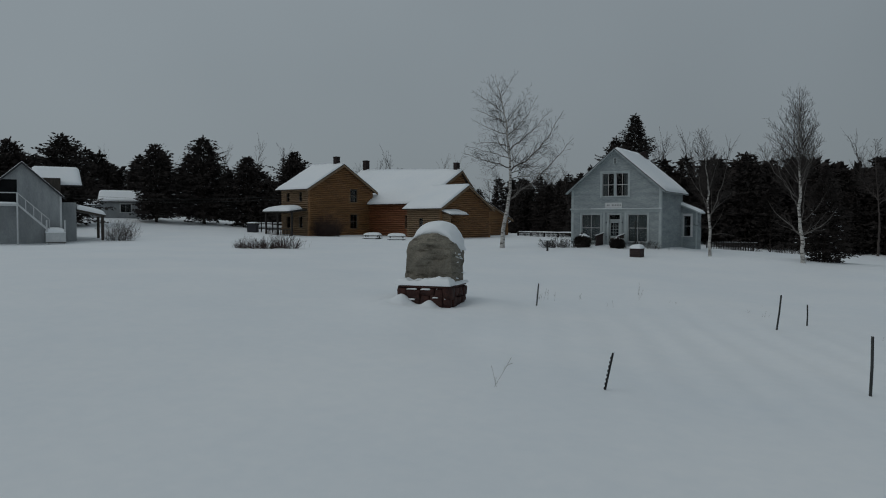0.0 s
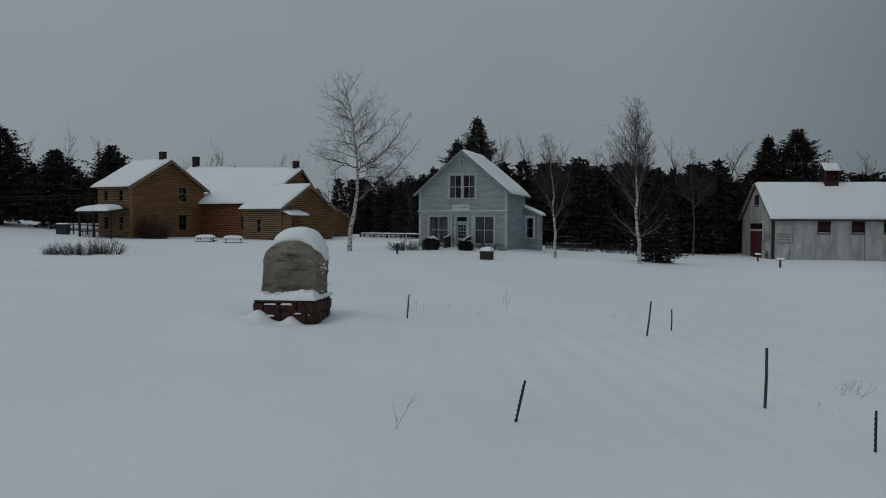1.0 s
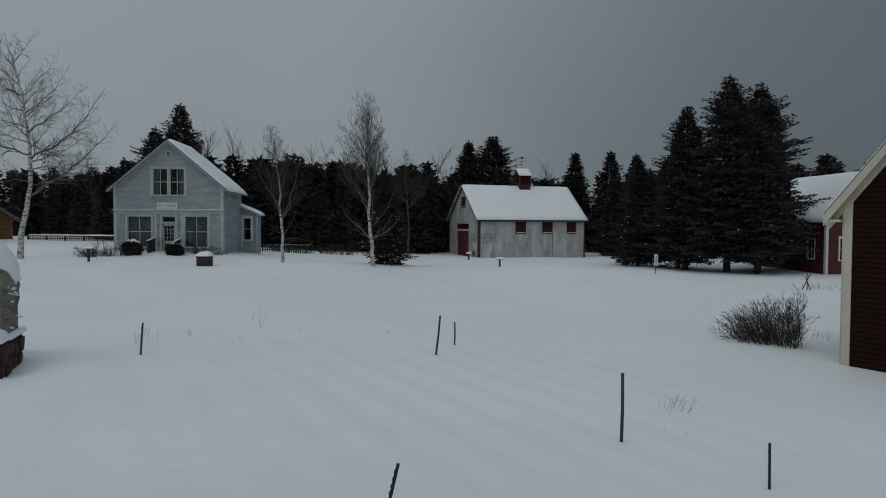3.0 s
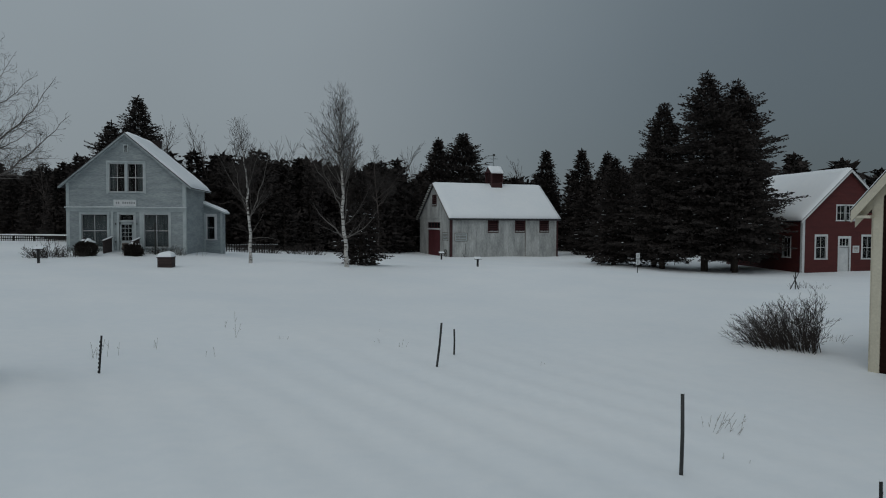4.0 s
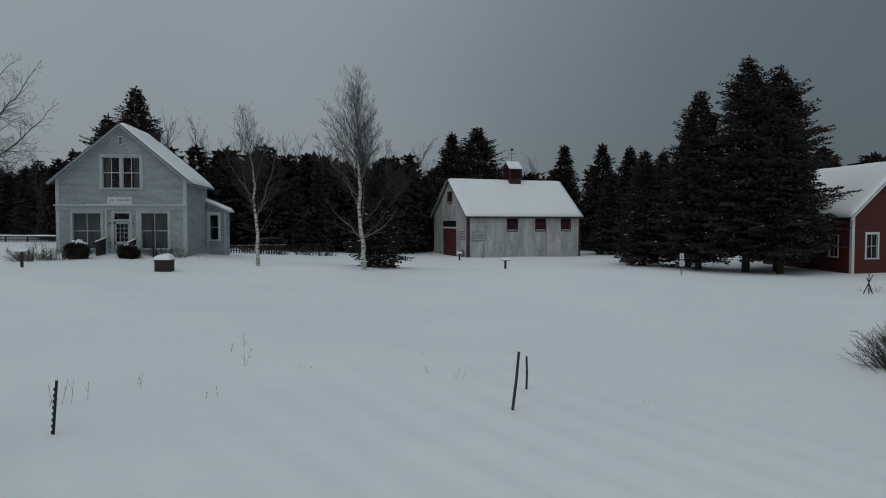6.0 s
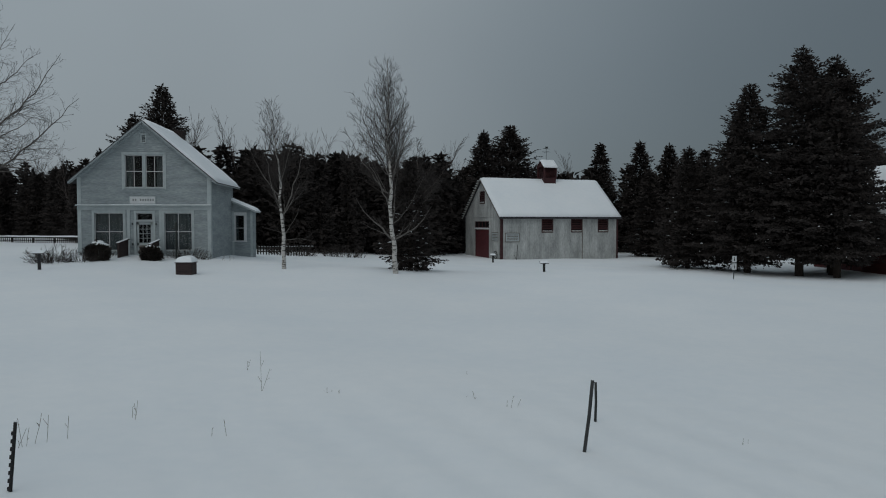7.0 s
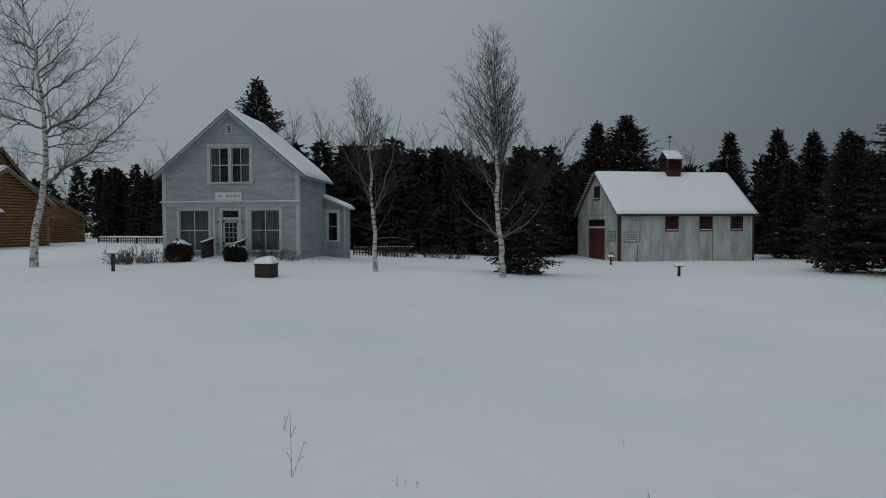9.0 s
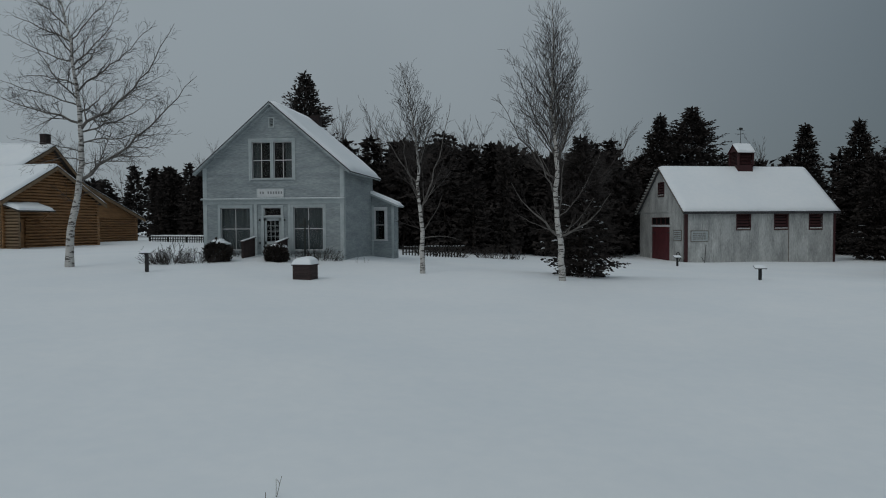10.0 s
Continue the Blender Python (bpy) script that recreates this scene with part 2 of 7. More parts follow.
BIRCH = birch_bark()
BIRCH_LIMB = grained("grey_birch_limbs", (0.075, 0.066, 0.060), (0.19, 0.175, 0.162), 4.0, None, 0.85, 20.0, 0.2, 0.004, 0.25)
TWIG = grained("brown_grey_twigs", (0.026, 0.021, 0.019), (0.055, 0.045, 0.041), 3.0, None, 0.85, 20.0, 0.0, 0.0, 0.2)
TWIG_DARK = grained("dark_twigs", (0.030, 0.023, 0.020), (0.070, 0.054, 0.046), 3.0, None, 0.85, 20.0, 0.0, 0.0, 0.2)
HARDWOOD = grained("brown_grey_hardwood", (0.055, 0.044, 0.040), (0.10, 0.083, 0.076), 0.4, None, 0.9, 6.0, 0.0, 0.0, 0.2)
SIGN_GREY = grained("faded_grey_lettering", (0.16, 0.17, 0.175), (0.24, 0.25, 0.255), 3.0, None, 0.8, 20.0, 0.0, 0.0, 0.2)
STRAW = grained("dry_grass", (0.11, 0.09, 0.068), (0.21, 0.18, 0.135), 3.0, None, 0.9, 20.0, 0.0, 0.0, 0.2)
BLACK = grained("black_powder_coat", (0.005, 0.005, 0.006), (0.012, 0.012, 0.013), 4.0, None, 0.6, 30.0, 0.1, 0.001, 0.2)
BLACKWOOD = grained("blackened_wood", (0.012, 0.010, 0.009), (0.032, 0.027, 0.024), 2.0, (4, 4, 0.5), 0.9, 14.0, 0.4, 0.005, 0.25)
BUSH_DARK = grained("dark_bush_stems", (0.020, 0.016, 0.014), (0.050, 0.038, 0.033), 3.0, None, 0.9, 20.0, 0.0, 0.0, 0.2)
RED_BRUSH = grained("red_brown_stems", (0.026, 0.015, 0.012), (0.060, 0.032, 0.025), 3.0, None, 0.9, 20.0, 0.0, 0.0, 0.2)

# ---- ground: one sheet of snow that falls gently towards +x ----
RISES = ((0, 3, 8, 0.470), (13, -5, 7, 0.529), (28, -3, 10, 0.588), (28, 25, 12, -0.048), (23, -40, 9, -0.292), (50, 8, 16, -0.345), (-8, -8, 9, -0.137), (29, -30, 5, -0.061), (9, -38, 7, -0.006), (40, -14, 9, 0.049), (-24, 12, 14, -0.037), (16, -48, 9, 0.100), (-84, 8, 26, 3.0), (-43, -27, 9, -0.40), (30.0, -34.5, 4, -0.12), (11.4, -42.8, 1.7, -0.15), (8.7, -41.9, 1.3, 0.10))


def bump_at(x, y, cx, cy, r, h):
    return h * np.exp(-((x - cx) ** 2 + (y - cy) ** 2) / (r * r))


def ground_z(x, y):
    x, y = np.asarray(x, float), np.asarray(y, float)
    z = -0.28 - 0.92 * np.tanh((x - 7.0) / 15.0)
    for cx, cy, r, h in RISES:
        z = z + bump_at(x, y, cx, cy, r, h)
    # wind drifts
    z = z + 0.045 * np.sin(0.55 * x + 0.9 * np.sin(0.21 * y)) * np.sin(0.38 * y + 0.4)
    ripple = np.exp(-(((x - 17.0) / 7.0) ** 2 + ((y + 38.0) / 8.0) ** 2))
    u = 0.88 * x + 0.47 * y
    z = z + 0.031 * ripple * (np.sin(5.4 * u + 0.6 * np.sin(0.7 * y)) + 0.5 * np.sin(9.1 * u + 1.0 + 0.4 * y))
    # old ruts, half filled
    for ax, ay, bx, by in ((8.5, -62.0, -0.4, -27.0), (9.2, -32.0, 5.6, -21.0)):
        ln = math.hypot(bx - ax, by - ay)
        along = ((x - ax) * (bx - ax) + (y - ay) * (by - ay)) / ln
        off = ((x - ax) * (by - ay) - (y - ay) * (bx - ax)) / ln + 0.5 * np.sin(0.18 * along)
        ends = 1 / (1 + np.exp(-(along - 1) * 1.5)) / (1 + np.exp((along - ln + 1) * 1.5)) * (0.55 + 0.45 * np.sin(1.3 * along) * np.sin(0.37 * along + 1))
        z = z - 0.045 * ends * (np.exp(-((off - 0.6) / 0.32) ** 2) + np.exp(-((off + 0.6) / 0.32) ** 2))
    # a banked ring of snow round the stone
    d = np.hypot(x - 8.0, y + 38.8)
    z = z + 0.14 * np.exp(-((d - 1.9) / 0.8) ** 2)
    return z


def zg(x, y):
    return float(ground_z(x, y))


def stretched(n, core, far):
    """Grid lines: even over the core, then wider and wider to the far end."""
    s = np.linspace(-1, 1, n)
    return core * s * 1.0 + np.sign(s) * (far - core) * np.abs(s) ** 9


def build_ground():
    xs, ys = stretched(300, 45, 900) + 8, stretched(300, 45, 900) - 24
    X, Y = np.meshgrid(xs, ys)
    Z = ground_z(X, Y)
    n = len(xs)
    idx = np.arange(n * n).reshape(n, n)
    faces = np.stack([idx[:-1, :-1], idx[:-1, 1:], idx[1:, 1:], idx[1:, :-1]], -1).reshape(-1, 4)
    me = bpy.data.meshes.new("ground")
    me.from_pydata(np.stack([X, Y, Z], -1).reshape(-1, 3).tolist(), [], faces.tolist())
    me.polygons.foreach_set("use_smooth", [True] * len(me.polygons))
    me.materials.append(SNOW)
    tagged(new("ground", me), "wide field of smooth wind-packed snow", "snow field", kind="structure")


build_ground()

# ---- building kit ----
def spans(u0, u1, cuts):
    """u0..u1 without the cuts."""
    out, at = [], u0
    for a, b in sorted(cuts):
        if a > at:
            out.append((at, min(a, u1)))
        at = max(at, b)
    if at < u1:
        out.append((at, u1))
    return [(a, b) for a, b in out if b - a > 0.005]


CLAPS = ((0.0, 0.042), (1.0, 0.002))
LOGS = ((0.0, -0.07), (0.09, -0.03), (0.20, 0.08), (0.5, 0.14), (0.80, 0.08), (0.91, -0.03), (1.0, -0.07))


def welded(g):
    """The same Geo with touching corners joined."""
    v = np.concatenate(g.v)
    _, first, back = np.unique(np.round(v, 4), axis=0, return_index=True, return_inverse=True)
    out = Geo()
    back = np.asarray(back).ravel()
    return out.add(v[first], [tuple(int(back[i]) for i in f) for f in g.f if len({int(back[i]) for i in f}) == len(f)])


def course_wall(place, u0, u1, z0, z1, apex=None, holes=(), course=0.13, profile=CLAPS, thick=0.14):
    """A wall of courses with real openings. place(u, d, z) gives the point d metres out of the wall's face. apex: (u, z) of a gable."""
    g = Geo()
    top = apex[1] if apex else z1
    marks = {round(z0 + k * course, 4) for k in range(int((top - z0) / course) + 1)} | {round(top, 4)}
    for a, b, c, d in holes:
        marks |= {round(c, 4), round(d, 4)}
    marks |= {round(z1, 4)}
    for k in range(int((top - z0) / course) + 2):
        for f, _ in profile[1:-1]:
            marks.add(round(z0 + (k + f) * course, 4))
    marks = sorted(m for m in marks if z0 <= m <= top + 1e-6)

    def ends(z):
        if not apex or z <= z1:
            return u0, u1
        f = (z - z1) / (apex[1] - z1)
        return u0 + (apex[0] - u0) * f, u1 + (apex[0] - u1) * f

    fr, dep = [p[0] for p in profile], [p[1] for p in profile]

    def out(z, upper):
        f = ((z - z0) / course) % 1.0
        if upper and f < 1e-3:
            f = 1.0
        elif not upper and f > 1 - 1e-3:
            f = 0.0
        return float(np.interp(f, fr, dep))

    for za, zb in zip(marks[:-1], marks[1:]):
        if zb - za < 1e-3:
            continue
        mid = (za + zb) / 2
        (la, ra), (lb, rb) = ends(za), ends(zb)
        lm, rm = ends(mid)
        for a, b in spans(lm, rm, [(h[0], h[1]) for h in holes if h[2] < mid < h[3]]):
            a0, a1 = (la, lb) if a == lm else (a, a)
            b0, b1 = (ra, rb) if b == rm else (b, b)
            da, db = out(za, False), out(zb, True)
            g.add([place(a0, -thick, za), place(b0, -thick, za), place(b0, da, za), place(a0, da, za),
                   place(a1, -thick, zb), place(b1, -thick, zb), place(b1, db, zb), place(a1, db, zb)],
                  [(3, 2, 1, 0), (4, 5, 6, 7), (0, 1, 5, 4), (1, 2, 6, 5), (2, 3, 7, 6), (3, 0, 4, 7)])
    return welded(g)


def board_wall(place, u0, u1, z0, z1, apex=None, holes=(), board=0.2, thick=0.06, gap=0.012, seed=1):
    """A wall of upright boards, each a little proud or back of its neighbour."""
    rng = random.Random(seed)
    g = Geo()

    def roof(u):
        if not apex:
            return z1
        f = (u - u0) / (apex[0] - u0) if u < apex[0] else (u1 - u) / (u1 - apex[0])
        return z1 + (apex[1] - z1) * max(0.0, min(1.0, f))

    marks = [u0 + k * board for k in range(int((u1 - u0) / board) + 1)] + [u1]
    for ba, bb in zip(marks[:-1], marks[1:]):
        d = rng.uniform(-0.006, 0.006)
        ba, bb = ba + gap / 2, bb - gap / 2
        if bb - ba < 0.02:
            continue
        inner = sorted({ba, bb} | {h[k] for h in holes for k in (0, 1) if ba < h[k] < bb} | ({apex[0]} if apex and ba < apex[0] < bb else set()))
        for a, b in zip(inner[:-1], inner[1:]):
            m = (a + b) / 2
            for lo, hi in spans(z0, max(roof(a), roof(b)), [(h[2], h[3]) for h in holes if h[0] < m < h[1]]):
                ha, hb = (roof(a), roof(b)) if hi >= min(roof(a), roof(b)) - 1e-6 else (hi, hi)
                if max(ha, hb) - lo < 0.01:
                    continue
                g.add([place(a, -thick, lo), place(b, -thick, lo), place(b, d, lo), place(a, d, lo), place(a, -thick, ha), place(b, -thick, hb), place(b, d, hb), place(a, d, ha)],
                      [(3, 2, 1, 0), (4, 5, 6, 7), (0, 1, 5, 4), (1, 2, 6, 5), (2, 3, 7, 6), (3, 0, 4, 7)])
    return g


def bar(g, place, u0, u1, z0, z1, d0, d1):
    """A straight member on a wall."""
    v = [Vector(place(u, d, z)) for z in (z0, z1) for u, d in ((u0, d0), (u1, d0), (u1, d1), (u0, d1))]
    f = [(3, 2, 1, 0), (4, 5, 6, 7), (0, 1, 5, 4), (1, 2, 6, 5), (2, 3, 7, 6), (3, 0, 4, 7)]
    if (v[1] - v[0]).cross(v[3] - v[0]).dot(v[4] - v[0]) < 0:
        f = [q[::-1] for q in f]
    return g.add([tuple(q) for q in v], f)


def strip(g, place, a, b, wide, d0, d1):
    """A board from (u, z) to (u, z) on a wall, hanging wide metres below that line."""
    (ua, za), (ub, zb) = a, b
    return g.add([place(ua, d0, za - wide), place(ub, d0, zb - wide), place(ub, d1, zb - wide), place(ua, d1, za - wide), place(ua, d0, za), place(ub, d0, zb), place(ub, d1, zb), place(ua, d1, za)],
                 [(3, 2, 1, 0), (4, 5, 6, 7), (0, 1, 5, 4), (1, 2, 6, 5), (2, 3, 7, 6), (3, 0, 4, 7)])


def window(parent, place, u0, u1, z0, z1, casing, sash, columns=1, rows=2, wide=0.12, curtain=None, name="window", deep=0.10, cas_label="", lined=True):
    """A window in an opening: casing and sill, sash bars, panes, and, if lined, a near-black box that paints the unlit
    room behind.
    """
    frame_geo = Geo()
    for a, b, c, d in ((u0 - wide, u0, z0, z1), (u1, u1 + wide, z0, z1), (u0 - wide, u1 + wide, z1, z1 + wide * 1.1)):
        bar(frame_geo, place, a, b, c, d, -deep, 0.045)
    top = part(name, frame_geo, casing, parent, cas_label)
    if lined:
        # added box, closed at the back; its near-black colour paints the room's shade
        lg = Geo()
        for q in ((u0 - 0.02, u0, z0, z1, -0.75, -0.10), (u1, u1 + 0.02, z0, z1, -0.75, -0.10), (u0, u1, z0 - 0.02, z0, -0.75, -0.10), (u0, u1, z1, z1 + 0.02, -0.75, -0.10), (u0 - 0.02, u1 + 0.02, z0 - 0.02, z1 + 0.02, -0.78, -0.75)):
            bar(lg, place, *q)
        part("room_shade_box", lg, INSIDE, top)
    sill = bar(Geo(), place, u0 - wide - 0.03, u1 + wide + 0.03, z0 - 0.07, z0, -deep, 0.085)
    part("sill", sill, casing, top)
    sg = Geo()
    t = 0.035
    for a, b, c, d in ((u0, u0 + t, z0, z1), (u1 - t, u1, z0, z1), (u0, u1, z0, z0 + t), (u0, u1, z1 - t, z1)):
        bar(sg, place, a, b, c, d, -0.075, -0.03)
    for k in range(1, columns):
        u = u0 + (u1 - u0) * k / columns
        bar(sg, place, u - 0.014, u + 0.014, z0 + t, z1 - t, -0.07, -0.035)
    for k in range(1, rows):
        z = z0 + (z1 - z0) * k / rows
        bar(sg, place, u0 + t, u1 - t, z - 0.02, z + 0.02, -0.072, -0.033)
    part("sash", sg, sash, top)
    for i in range(columns):
        for j in range(rows):
            a, b = u0 + (u1 - u0) * i / columns + 0.016, u0 + (u1 - u0) * (i + 1) / columns - 0.016
            c, d = z0 + (z1 - z0) * j / rows + 0.022, z0 + (z1 - z0) * (j + 1) / rows - 0.022
            p = part("pane", bar(Geo(), place, a, b, c, d, -0.058, -0.052), GLASS, top)
            p.visible_shadow = False
    if curtain is not None:
        cg = Geo()
        n = 14
        for a, b in curtain:
            ua, ub = u0 + (u1 - u0) * a, u0 + (u1 - u0) * b
            us = np.linspace(ua, ub, n)
            ring = [place(u, -0.20 + 0.02 * math.sin(9 * k), z) for z in (z0, z1) for k, u in enumerate(us)]
            back = [place(u, -0.212 + 0.02 * math.sin(9 * k), z) for z in (z0, z1) for k, u in enumerate(us)]
            cg.add(ring + back, [(k, k + 1, n + k + 1, n + k) for k in range(n - 1)] + [(2 * n + k, 3 * n + k, 3 * n + k + 1, 2 * n + k + 1) for k in range(n - 1)])
        part("curtain", cg, CURTAIN, top, "blue-grey hanging curtain, painting the sky's reflection in the shop windows")
    return top


def slab(g, a, b, c, d, thick):
    """A flat slab under the quad a b c d."""
    a, b, c, d = (Vector(p) for p in (a, b, c, d))
    n = (b - a).cross(d - a).normalized() * thick
    return g.add([a - n, b - n, c - n, d - n, a, b, c, d], [(3, 2, 1, 0), (4, 5, 6, 7), (0, 1, 5, 4), (1, 2, 6, 5), (2, 3, 7, 6), (3, 0, 4, 7)])


def snow_sheet(a, b, c, d, thick=0.22, seed=0, nu=28, nv=14, wave=0.03, lip=0.35, freq=1.0):
    """A snow blanket on the quad a b (lower edge) c d (upper edge): uneven top, rounded edges."""
    a, b, c, d = (Vector(p) for p in (a, b, c, d))
    up = (b - a).cross(d - a).normalized()
    g = Geo()
    top, low = [], []
    su, sv = (b - a).length, (d - a).length
    for j in range(nv + 1):
        for i in range(nu + 1):
            u, v = i / nu, j / nv
            p = (a * (1 - u) + b * u) * (1 - v) + (d * (1 - u) + c * u) * v
            e = min(u * su, (1 - u) * su, v * sv, 1e9)
            round_off = min(1.0, e / lip)
            h = thick * math.sqrt(max(0.0, 1 - (1 - round_off) ** 2)) * 0.9 + thick * 0.10
            w = noise.noise(p * 0.5 * freq + Vector((seed, 0, 0))) + 0.5 * noise.noise(p * 1.7 * freq + Vector((0, seed, 0)))
            h += wave * w * round_off
            top.append(p + up * max(h, 0.02))
            low.append(p + up * 0.004)
    n = (nu + 1) * (nv + 1)
    idx = lambda i, j: j * (nu + 1) + i  # noqa: E731
    faces = [(idx(i, j), idx(i + 1, j), idx(i + 1, j + 1), idx(i, j + 1)) for j in range(nv) for i in range(nu)]
    faces += [tuple(n + k for k in f[::-1]) for f in faces]
    for i in range(nu):
        faces += [(n + idx(i, 0), n + idx(i + 1, 0), idx(i + 1, 0), idx(i, 0)), (idx(i, nv), idx(i + 1, nv), n + idx(i + 1, nv), n + idx(i, nv))]
    for j in range(nv):
        faces += [(idx(0, j), idx(0, j + 1), n + idx(0, j + 1), n + idx(0, j)), (n + idx(nu, j), n + idx(nu, j + 1), idx(nu, j + 1), idx(nu, j))]
    return g.add(top + low, faces)


def gable_roof(parent, length0, length1, half, eave_z, ridge_z, centre=0.0, over=0.4, thick=0.14, snow=0.2, along="y", seed=1, board=ROOFING, sides=(1, 1), snow_parts=(1, 1), back=0.0):
    """Two slopes from wall plates at eave_z, half metres each side of the ridge; along: the ridge's axis."""
    rise = (ridge_z - eave_z) / half
    for k, s in enumerate((-1, 1)):
        if not sides[k]:
            continue
        lo = (centre + s * (half + over), eave_z - rise * over)
        hi = (centre, ridge_z)

        def pt(l, q):
            return (q[0], l, q[1]) if along == "y" else (l, q[0], q[1])

        quad = [pt(length0, lo), pt(length1, lo), pt(length1, hi), pt(length0, hi)]
        flip = (s == -1) == (along == "y")
        if flip:
            quad = [quad[1], quad[0], quad[3], quad[2]]
        lift = Vector((0, 0, thick + 0.02))
        quad = [Vector(q) + lift for q in quad]
        slope = part("roof", slab(Geo(), *quad, thick), board, parent)
        if snow_parts[k]:
            su = (quad[1] - quad[0]).length
            deep = snow[k] if isinstance(snow, tuple) else snow
            if back:
                step = (quad[1] - quad[0]).normalized() * back * (1 if (along == "y") != flip else -1)
                quad = [quad[0] + step, quad[1], quad[2], quad[3] + step] if step.dot(quad[1] - quad[0]) > 0 else [quad[0], quad[1] + step, quad[2] + step, quad[3]]
            part("snow_cover", snow_sheet(*quad, deep, seed + k, nu=max(10, int(su / 0.35)), nv=14), SNOW, slope, "thick blanket of snow", smooth=True)


def chimney(parent, x, y, z0, z1, wide=0.55, snow=0.0):
    """Bricks in courses with recessed joints and a corbelled head; snow: how deep it lies on top."""
    ch = part("chimney", Geo().box(x - wide / 2 + 0.015, x + wide / 2 - 0.015, y - wide / 2 + 0.015, y + wide / 2 - 0.015, z0, z1), ROOFING, parent, "dark brick chimney")
    g = Geo()
    k, z = 0, z0
    while z < z1 - 0.05:
        o = 0.03 if z > z1 - 0.2 else 0.0
        w = wide / 2 + o
        for i in range(2):
            for j in range(2):
                off = 0.5 * (k % 2) * 0.5
                xa, ya = x - w + (i + 0.0) * w, y - w + j * w
                g.box(xa + 0.006, xa + w - 0.006, ya + 0.006, ya + w - 0.006, z + 0.006, z + 0.07)
        z += 0.078
        k += 1
    part("bricks", g, BRICK, ch, kind="stuff")
    if snow:
        part("snow_cap", snow_sheet((x - wide / 2, y - wide / 2, z1), (x + wide / 2, y - wide / 2, z1), (x + wide / 2, y + wide / 2, z1), (x - wide / 2, y + wide / 2, z1), snow, 3, 6, 6, 0.01, 0.2), SNOW, ch, smooth=True)
    return ch

# ---- the pale clapboard store house ----
def flat_bars(parent, place, u0, u1, z0, z1, rows, material, depth=0.004, seed=1, name="lettering"):
    """Illegible writing: rows of short plain bars."""
    rng = random.Random(seed)
    g = Geo()
    h = (z1 - z0) / rows
    for r in range(rows):
        u = u0
        while u < u1 - 0.02:
            w = min(rng.uniform(0.5, 1.6) * h, u1 - u)
            bar(g, place, u, u + w * 0.8, z0 + h * (r + 0.25), z0 + h * (r + 0.75), depth, depth + 0.004)
            u += w
    return part(name, g, material, parent, kind="stuff")


def board_clad(parent, place, u0, u1, z0, z1, apex=None, holes=(), material=None, board=0.2, seed=1):
    """A wall sheathed in upright boards."""
    w = part("wall", course_wall(lambda u, d, z: place(u, d - 0.065, z), u0, u1, z0, z1, apex, holes, 30.0, ((0, 0), (1, 0)), 0.08), DARKWOOD, parent)
    part("cladding", board_wall(place, u0, u1, z0, z1, apex, holes, board, seed=seed), material, w, kind="stuff")
    return w


